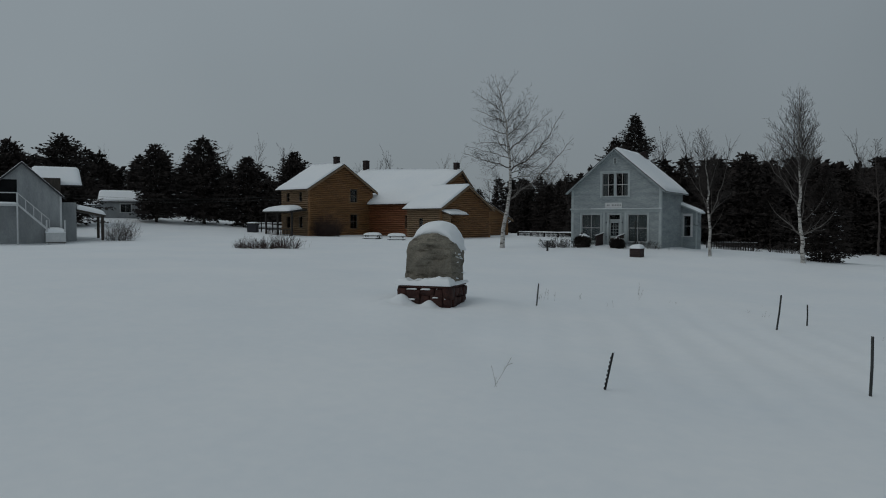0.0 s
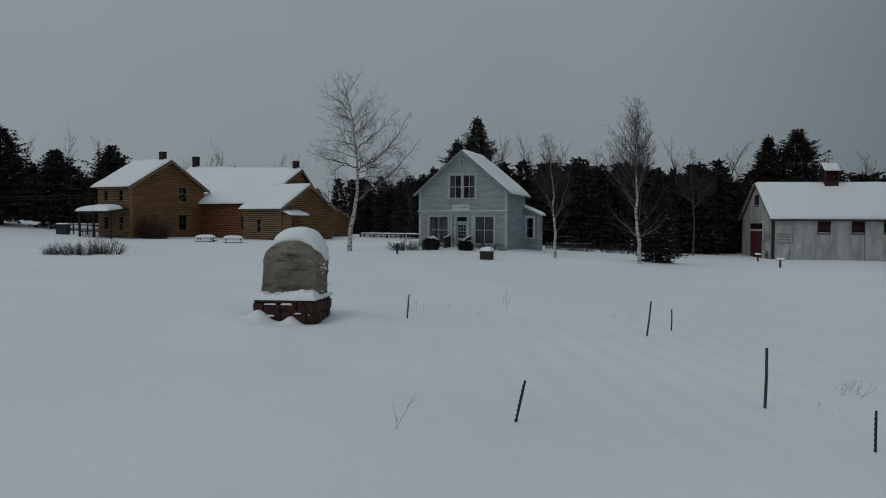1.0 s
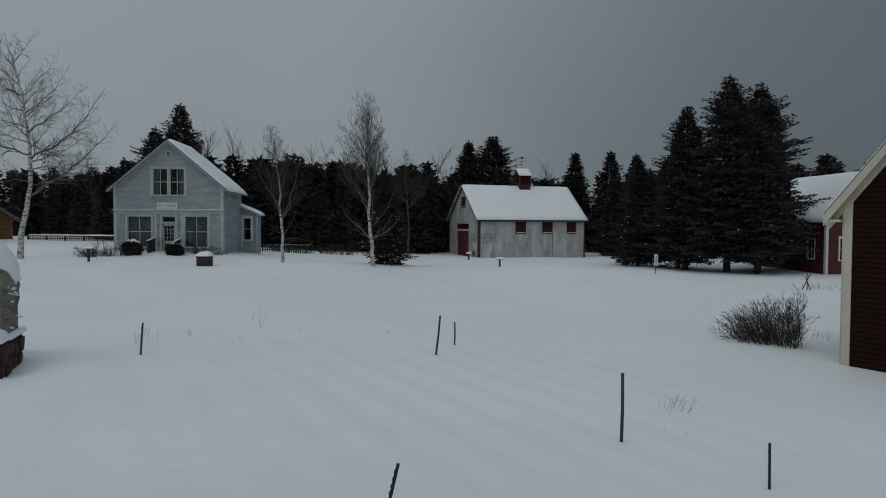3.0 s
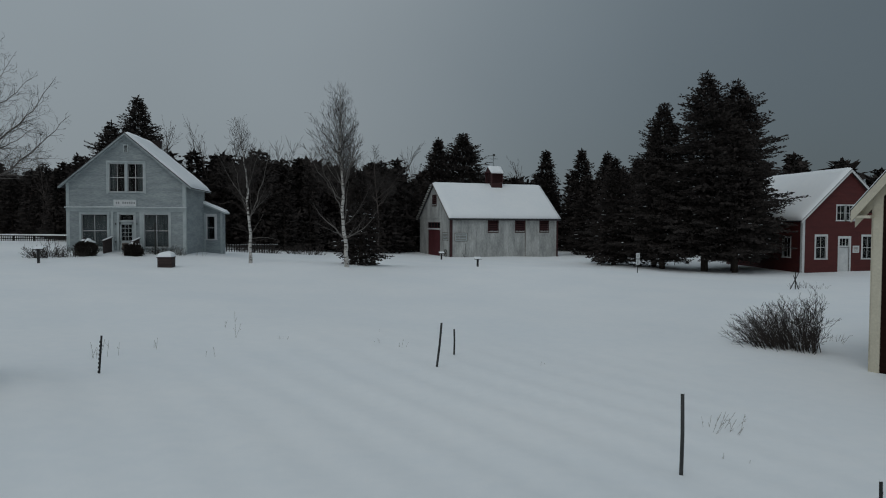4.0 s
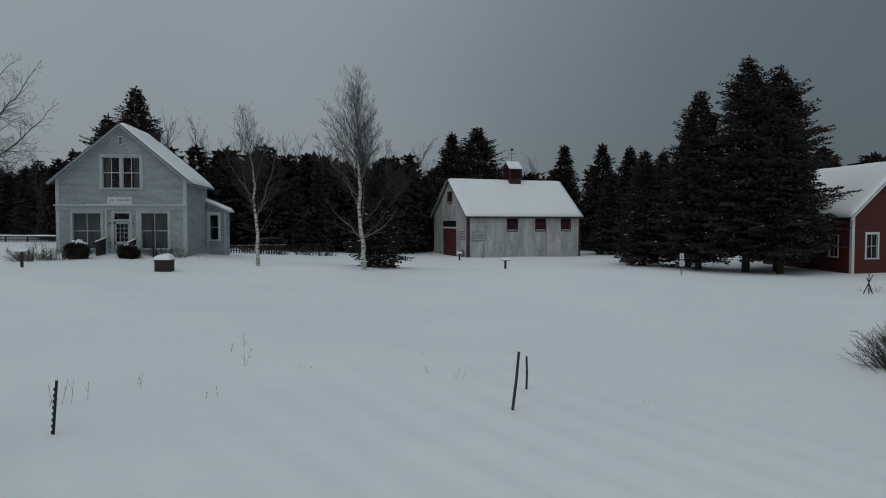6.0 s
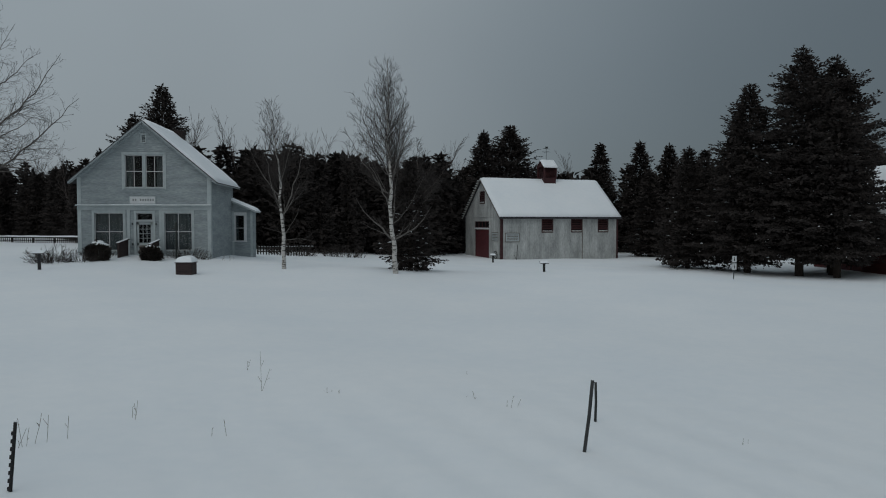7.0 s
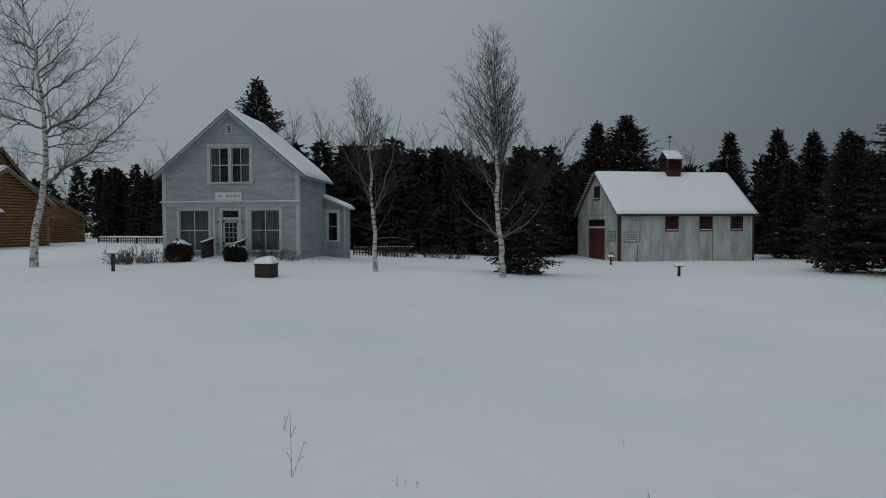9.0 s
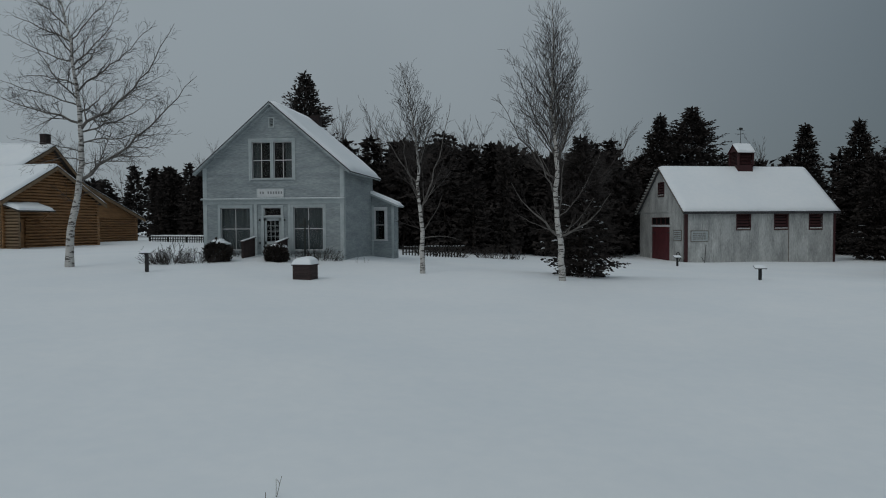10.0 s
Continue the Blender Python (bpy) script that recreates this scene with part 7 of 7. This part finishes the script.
stair_rail(-0.95, "dark plank rail beside the door steps")
stair_rail(0.85, "dark plank rail beside the door steps")


def door_steps():
    z = zg(0, -0.8)
    t = thing("door_step", pose(-0.03, 0, 0), "wooden door step buried in snow", "step")
    part("tread", Geo().box(-0.8, 0.8, -1.3, -0.12, z - 0.3, 0.22, 0.01), GREYWOOD, t)
    part("snow_cover", snow_sheet((-0.8, -1.9, 0.12), (0.8, -1.9, 0.12), (0.8, -0.13, 0.24), (-0.8, -0.13, 0.24), 0.16, 3, 16, 12, 0.04, 0.4), SNOW, t, smooth=True)


door_steps()

def hand_pump(x, y):
    z = zg(x, y)
    t = thing("hand_pump", pose(x, y, z, 0, 0, 15), "tall dark iron hand pump before the store window", "pump")
    h = 2.45 - z
    part("column", Geo().tube([(0, 0, -0.3), (0, 0, h - 0.45), (0, 0, h - 0.40), (0, 0, h - 0.05)], [0.055, 0.05, 0.085, 0.08], 10), METAL, t)
    part("cap", Geo().tube([(0, 0, h - 0.05), (0, 0, h - 0.02), (0, 0, h + 0.08)], [0.095, 0.09, 0.02], 10), METAL, t)
    part("spout", Geo().tube([(0, 0, h - 0.30), (-0.22, 0, h - 0.30), (-0.27, 0, h - 0.40)], [0.045, 0.04, 0.035], 8), METAL, t)
    part("handle", Geo().tube([(0, 0, h - 0.02), (0.20, 0, h - 0.08), (0.24, 0, h - 0.85)], [0.022, 0.022, 0.018], 6), METAL, t)


hand_pump(2.14, -1.15)

YEW = grained("rusty_evergreen", (0.014, 0.012, 0.009), (0.036, 0.023, 0.017), 6.0, None, 0.85, 30.0, 0.0, 0.0, 0.3)


def yew(x, y, r, h, seed, label):
    rng = np.random.RandomState(seed)
    z = zg(x, y)
    t = thing("yew_shrub", pose(x, y, z), label, "shrub", "shrubs by the door")
    n = 2800
    u = rng.normal(size=(n, 3))
    u /= np.linalg.norm(u, axis=1, keepdims=True)
    u[:, 2] = np.maximum(u[:, 2], -0.75)
    rad = rng.uniform(0.35, 1.0, n) ** 0.4
    bump = (1 + 0.22 * np.sin(5 * u[:, 0] + seed) * np.sin(4 * u[:, 1] + 2 * u[:, 2])) * (0.72 + 0.28 * np.sqrt(1 - u[:, 2] ** 2 * 0.3))
    P = u * (rad * bump)[:, None] * (r, r, 0.62 * h) + (0, 0, 0.36 * h)
    D = u * 0.8 + rng.normal(size=(n, 3)) * 0.5 + (0, 0, 0.35)
    D /= np.linalg.norm(D, axis=1, keepdims=True)
    S = rng.uniform(0.08, 0.22, n)
    V, F = spray_mesh(P, D, S, S * 0.22, rng)
    part("foliage", array_mesh("foliage", V, F, YEW), None, t)
    g = Geo()
    for k in range(16):
        a = rng.uniform(0, 6.28)
        q = rng.uniform(0.4, 0.85)
        g.tube([(0.1 * math.cos(a), 0.1 * math.sin(a), -0.2), (q * r * math.cos(a) * 0.6, q * r * math.sin(a) * 0.6, h * 0.5), (q * r * math.cos(a), q * r * math.sin(a), h * 0.85)], [0.02, 0.014, 0.005], 5)
    part("stem", g, BARK, t)
    for k in range(7):
        a, q = rng.uniform(0, 6.28), rng.uniform(0, 0.55) * r
        px, py = q * math.cos(a), q * math.sin(a)
        pz = h * math.sqrt(max(0.05, 1 - (q / r) ** 2)) * 0.97
        w = rng.uniform(0.14, 0.30)
        part("snow_cap", snow_sheet((px - w, py - w, pz - 0.03), (px + w, py - w, pz - 0.03), (px + w, py + w, pz - 0.03), (px - w, py + w, pz - 0.03), rng.uniform(0.10, 0.18), k, 9, 9, 0.04, w * 0.95), SNOW, t, smooth=True)


yew(-1.45, -3.4, 0.60, 1.00, 2, "rust-tinged evergreen shrub with snow on top")
yew(1.05, -2.3, 0.58, 0.80, 6, "rust-tinged evergreen shrub with snow on top")


def brush(x, y, rx, ry, h, stems, seed, label, material=TWIG_DARK, lean=(0, 0), group="", name="bare_shrub", fan=0.55, r=0.011, kids=(0, 2.2, 2.5), cat="shrub", wob=0.10, most=2, thin=0.004):
    """Many bare stems out of the snow, forking into twigs."""
    rng = np.random.RandomState(seed)
    z = zg(x, y)
    t = thing(name, pose(x, y, z), label, cat, group)
    g, fine = Geo(), Geo()
    for k in range(stems):
        a, q = rng.uniform(0, 6.28), math.sqrt(rng.rand())
        px, py = rx * 0.75 * q * math.cos(a), ry * 0.75 * q * math.sin(a)
        d = np.array((math.cos(a) * fan * q * rx / max(rx, ry) + rng.normal() * 0.16 + lean[0], math.sin(a) * fan * q + rng.normal() * 0.16 + lean[1], 1.0))
        d /= np.linalg.norm(d)
        gz = zg(x + px, y + py) - z
        limb(g, fine, rng, (px, py, gz - 0.15), d, h * rng.uniform(0.55, 1.1) * (1.1 - 0.35 * q), r * rng.uniform(0.7, 1.3), 1, most, 0.03, wob, kids, 0.6, 0.42, thin, 0.36, r * 0.69)
    part("stem", g, material, t, kind="stuff")
    part("twig", fine, material, t, kind="stuff")
    return t


def leaning_bush(x, y, h, stems, seed, label):
    """A row of close stems: upright at one end, bent over further and further towards the other."""
    rng = np.random.RandomState(seed)
    z = zg(x, y)
    t = thing("bare_shrub", pose(x, y, z, 0, 0, -37), label, "shrub")
    g, fine = Geo(), Geo()
    for k in range(stems):
        f = rng.beta(1.5, 1.1)
        px, py = -1.05 + 1.95 * f + rng.normal() * 0.05, rng.normal() * 0.30
        w = pose(x, y, z, 0, 0, -37) @ Vector((px, py, 0))
        d = np.array((-1.05 * (1 - f) ** 1.2 - 0.04 + rng.normal() * 0.09, rng.normal() * 0.20, 1.0))
        ln = h * (0.68 + 0.56 * f) * rng.uniform(0.6, 1.05)
        limb(g, fine, rng, (px, py, zg(w.x, w.y) - z - 0.12), d / np.linalg.norm(d), ln, 0.010 * rng.uniform(0.7, 1.3), 1, 3, 0.02, 0.15, (0, 6.5, 8.0), 0.75, 0.24, 0.0038, 0.3, 0.008)
    part("stem", g, BUSH_DARK, t, kind="stuff")
    part("twig", fine, BUSH_DARK, t, kind="stuff")


leaning_bush(28.55, -30.64, 1.62, 270, 31, "large bare many-stemmed bush standing in deep snow")
brush(-3.4, -4.6, 1.2, 0.7, 1.15, 90, 32, "bare brown shrub by the store house", BUSH_DARK, fan=0.9, r=0.016, kids=(0, 6.0, 5.0), wob=0.20, most=3, thin=0.007)
brush(-1.9, -4.3, 0.9, 0.5, 0.8, 40, 33, "low bare brown shrub by the store house", BUSH_DARK, fan=0.7, kids=(0, 5.0, 4.0), wob=0.2, thin=0.006)
brush(-2.4, -0.9, 1.4, 0.35, 0.7, 70, 46, "bare brown shrub against the store front", BUSH_DARK, fan=0.6, kids=(0, 5.0, 4.0), wob=0.2, thin=0.006)
brush(2.7, -0.8, 1.7, 0.40, 0.85, 110, 36, "bare brown shrub against the store front", BUSH_DARK, fan=0.6, kids=(0, 5.0, 4.0), wob=0.2, thin=0.006)
for bx, by, bs in ((6.6, 16.6, 51), (11.0, 18.5, 52)):
    brush(bx, by, 2.6, 0.9, 1.3, 90, bs, "dark bare undergrowth along the edge of the woods", BUSH_DARK, fan=0.8, kids=(0, 4.5, 3.5), r=0.018, wob=0.18, thin=0.009, group="undergrowth")
brush(-16.4, -24.6, 2.2, 1.0, 0.95, 240, 34, "low red-brown brush poking out of snow", RED_BRUSH, fan=0.8, kids=(0, 5.0, 3.0), r=0.018, wob=0.16)
brush(-15.0, -23.2, 1.2, 0.8, 1.25, 140, 44, "low red-brown brush poking out of snow", RED_BRUSH, fan=0.7, kids=(0, 5.0, 3.0), r=0.016, wob=0.16)
brush(-37.2, 5.0, 2.4, 0.9, 2.7, 300, 35, "brown bare shrub against the log wall", RED_BRUSH, fan=0.55, kids=(0, 4.5, 3.0), r=0.018, wob=0.14)
brush(-42.6, -18.2, 2.6, 0.9, 2.2, 170, 37, "bare frosted shrubs by the porch", TWIG, fan=0.6, kids=(0, 4.0, 3.0), wob=0.16)
brush(41.9, -12.6, 1.5, 0.6, 0.6, 40, 38, "low dry brush in the snow", fan=0.7)
brush(30.6, -29.6, 0.8, 0.5, 0.6, 12, 39, "few bent dry stalks in the snow", STRAW, fan=0.8)


def weeds(x, y, h, n, seed, spread=0.25, lean=(0.1, 0.0)):
    rng = np.random.RandomState(seed)
    z = zg(x, y)
    t = thing("dry_weed", pose(x, y, z), "thin dry weed stalks poking out of the snow", "weed", "dry weeds")
    g = Geo()
    for k in range(max(2, int(n * 0.6))):
        px, py = rng.uniform(-spread, spread, 2)
        d = np.array((lean[0] + rng.normal() * 0.22, lean[1] + rng.normal() * 0.22, 1.0))
        limb(g, g, rng, (px, py, -0.1), d / np.linalg.norm(d), h * rng.uniform(0.5, 1.1), 0.0035, 1, 2, -0.01, 0.06, (0, 3.0, 0), 0.6, 0.25, 0.003)
    part("stalk", g, STRAW, t, kind="stuff")


WEEDS = ((14.56, -46.42, 0.70, 4, 1, 0.15), (14.15, -46.7, 0.12, 5, 2, 0.05), (22.0, -38.75, 0.48, 24, 3, 0.32, (0.45, 0.0)), (12.04, -30.87, 0.75, 3, 4, 0.06), (13.35, -30.89, 0.22, 9, 6, 0.2), (15.92, -30.97, 0.26, 6, 8, 0.15),
         (16.66, -31.37, 0.32, 6, 10, 0.1), (9.72, -34.13, 0.55, 10, 11, 0.3), (10.41, -32.8, 0.45, 6, 13, 0.2), (9.18, -34.73, 0.10, 14, 14, 0.1), (20.14, -33.07, 0.25, 3, 15, 0.1), (11.57, -29.21, 0.40, 3, 16, 0.08),
         (-14.2, -22.0, 0.8, 5, 17, 0.6), (-17.5, -20.5, 0.7, 5, 18, 0.8), (5.0, -0.9, 0.5, 10, 20, 0.5), (21.4, -40.4, 0.3, 4, 19, 0.3), (12.0, -33.5, 0.4, 4, 21, 0.2), (16.2, -29.0, 0.2, 3, 22, 0.2))
for row in WEEDS:
    weeds(*row)


# ---- fences, tables and the rest ----
def picket_fence(x0, y0, x1, y1, h, label, material, gap=0.22, snow=0.09):
    ln = math.hypot(x1 - x0, y1 - y0)
    z0 = zg(x0, y0)
    t = thing("picket_fence", pose(x0, y0, z0, 0, 0, math.degrees(math.atan2(y1 - y0, x1 - x0))), label, "fence", "fences")
    for z in (h * 0.3, h * 0.82):
        part("rail", Geo().box(0, ln, 0.02, 0.07, z - 0.04, z + 0.04), material, t)
    part("snow_line", snow_sheet((0, 0.0, h * 0.82 + 0.04), (ln, 0.0, h * 0.82 + 0.04), (ln, 0.09, h * 0.82 + 0.04), (0, 0.09, h * 0.82 + 0.04), snow, 1, int(ln * 3), 3, 0.04, 0.05), SNOW, t, smooth=True)
    me = None
    for k in range(int(ln / gap)):
        if me is None:
            me = part("picket", Geo().box(-0.045, 0.045, -0.012, 0.012, -0.2, h - 0.05).prism([(-0.045, -0.012, h - 0.05), (0.045, -0.012, h - 0.05), (0, -0.012, h)], [(-0.045, 0.012, h - 0.05), (0.045, 0.012, h - 0.05), (0, 0.012, h)]), material, t).data
        else:
            part("picket", me, None, t, m=pose(k * gap, 0, 0))
    for k in range(int(ln / 2.4) + 1):
        part("post", Geo().box(k * 2.4 - 0.06, k * 2.4 + 0.06, 0.07, 0.19, -0.4, h + 0.05, 0.01), material, t)


picket_fence(-24.0, 28.5, -5.2, 22.5, 0.52, "weathered picket fence lined with snow behind the lawn", BLACKWOOD, 0.22, 0.15)
picket_fence(4.2, 14.2, 8.6, 15.2, 0.7, "dark weathered picket fence before the woods", BLACKWOOD, 0.22, 0.02)


def picnic_table(x, y, turn, label, round_top=False):
    z = zg(x, y)
    t = thing("picnic_table", pose(x, y, z - 0.34, 0, 0, turn), label, "table", "picnic tables")
    for k in range(5):
        v = -0.34 + 0.17 * k
        part("plank", Geo().box(-0.9, 0.9, v - 0.08, v + 0.08, 0.70, 0.74, 0.005), BLACKWOOD, t)
    for s in (-1, 1):
        part("bench", Geo().box(-0.9, 0.9, s * 0.72 - 0.13, s * 0.72 + 0.13, 0.40, 0.44, 0.005), BLACKWOOD, t)
        part("snow_cover", snow_sheet((-0.9, s * 0.72 - 0.13, 0.44), (0.9, s * 0.72 - 0.13, 0.44), (0.9, s * 0.72 + 0.13, 0.44), (-0.9, s * 0.72 + 0.13, 0.44), 0.10, s, 16, 6, 0.02, 0.12), SNOW, t, smooth=True)
        for e in (-0.65, 0.65):
            part("leg", Geo().prism([(e - 0.04, s * 0.25, 0.70), (e + 0.04, s * 0.25, 0.70), (e + 0.04, s * 0.35, 0.70), (e - 0.04, s * 0.35, 0.70)], [(e - 0.04, s * 0.60, -0.2), (e + 0.04, s * 0.60, -0.2), (e + 0.04, s * 0.70, -0.2), (e - 0.04, s * 0.70, -0.2)]), BLACKWOOD, t)
    for e in (-0.65, 0.65):
        part("brace", Geo().box(e - 0.035, e + 0.035, -0.85, 0.85, 0.32, 0.40), BLACKWOOD, t)
    part("snow_cover", snow_sheet((-0.92, -0.43, 0.74), (0.92, -0.43, 0.74), (0.92, 0.43, 0.74), (-0.92, 0.43, 0.74), 0.30, 3, 18, 12, 0.02, 0.60), SNOW, t, smooth=True)


picnic_table(-27.6, 1.7, 20, "dark wooden picnic table heaped with snow by the log house")
picnic_table(-22.6, -0.6, 35, "dark wooden picnic table heaped with snow by the log house")


def barn_bits():
    m = pose(25.85, 24.77, -1.25, 0, 0, 15.54)
    t = thing("hand_tool", m @ pose(1.55, -0.35, 0.2), "old rusty forked tool leaning on the barn wall", "tool")
    part("shaft", Geo().tube([(0.0, -0.15, -0.3), (0.25, 0.2, 0.75), (0.35, 0.3, 1.35)], [0.025, 0.022, 0.02], 6), BLACKWOOD, t)
    part("tine", Geo().tube([(0.02, -0.13, -0.2), (-0.18, -0.12, 0.25), (-0.30, -0.1, 0.35)], [0.02, 0.016, 0.01], 5), METAL, t)
    w = thing("cart_wheel", m @ pose(-0.35, 0.35, 0.55), "small dark iron-rimmed wheel leaning by the barn corner", "wheel")
    rim = [(0.0, 0.38 * math.cos(a), 0.38 * math.sin(a)) for a in np.linspace(0, 2 * math.pi, 25)]
    part("rim", Geo().tube(rim, [0.035] * 25, 6, cap=False), METAL, w)
    part("hub", Geo().tube([(-0.08, 0, 0), (0.08, 0, 0)], [0.07, 0.07], 10), DARKWOOD, w)
    for k in range(8):
        a = k * math.pi / 4
        part("spoke", Geo().tube([(0, 0, 0), (0, 0.36 * math.cos(a), 0.36 * math.sin(a))], [0.018, 0.014], 5), DARKWOOD, w)


barn_bits()


def crossed_poles():
    x, y = 40.2, -13.9
    t = thing("crossed_poles", pose(x, y, zg(x, y)), "thin dark crossed poles tied together in snow", "poles")
    for a, b in (((-0.45, 0.0, -0.2), (0.25, 0.1, 0.95)), ((0.3, 0.05, -0.2), (-0.15, 0.0, 0.8)), ((0.05, 0.1, -0.2), (0.0, 0.05, 1.05))):
        part("pole", Geo().tube([a, b], [0.03, 0.022], 6), BLACKWOOD, t)


crossed_poles()


def yard_bins():
    x, y = -50.5, 4.8
    z = zg(x, y)
    t = thing("yard_fence", pose(x, y, z, 0, 0, 20), "dark yard fence of posts and rails by the log house", "fence")
    for k in range(6):
        part("post", Geo().box(k * 1.6 - 0.06, k * 1.6 + 0.06, -0.06, 0.06, -0.3, 1.25, 0.01), BLACKWOOD, t)
    for zz in (0.35, 0.95):
        part("rail", Geo().box(-0.1, 8.1, -0.03, 0.03, zz, zz + 0.12), BLACKWOOD, t)
    part("snow_line", snow_sheet((-0.1, -0.05, 1.07), (8.1, -0.05, 1.07), (8.1, 0.05, 1.07), (-0.1, 0.05, 1.07), 0.10, 1, 30, 3, 0.03, 0.05), SNOW, t, smooth=True)
    b = thing("blue_bin", pose(x + 1.2, y - 0.6, zg(x, y), 0, 0, 20), "dark blue lidded bin by the yard fence", "bin")
    part("body", Geo().box(-0.6, 0.6, -0.4, 0.4, -0.1, 1.0, 0.04), BLUE, b)
    part("lid", Geo().box(-0.64, 0.64, -0.44, 0.44, 1.0, 1.08, 0.02), METAL, b)
    part("snow_cap", snow_sheet((-0.62, -0.42, 1.08), (0.62, -0.42, 1.08), (0.62, 0.42, 1.08), (-0.62, 0.42, 1.08), 0.14, 2, 10, 8, 0.02, 0.2), SNOW, b, smooth=True)


BLUE = grained("dark_blue_plastic", (0.006, 0.007, 0.014), (0.010, 0.012, 0.022), 2.0, None, 0.5, 20.0, 0.1, 0.002, 0.1)
yard_bins()


def overhead_cable():
    t = thing("overhead_cable", pose(0, 0, 0), "two thin black overhead cables running to the log house", "cable")
    a, b = Vector((-62, -14, 5.6)), Vector((-43.6, 4.4, 5.6))
    for o in (0.0, 0.35):
        pts = [a.lerp(b, k / 16) + Vector((0, 0, -o - 0.5 * math.sin(math.pi * k / 16))) for k in range(17)]
        part("cable", Geo().tube(pts, [0.012] * 17, 4, cap=False), METAL, t)


overhead_cable()
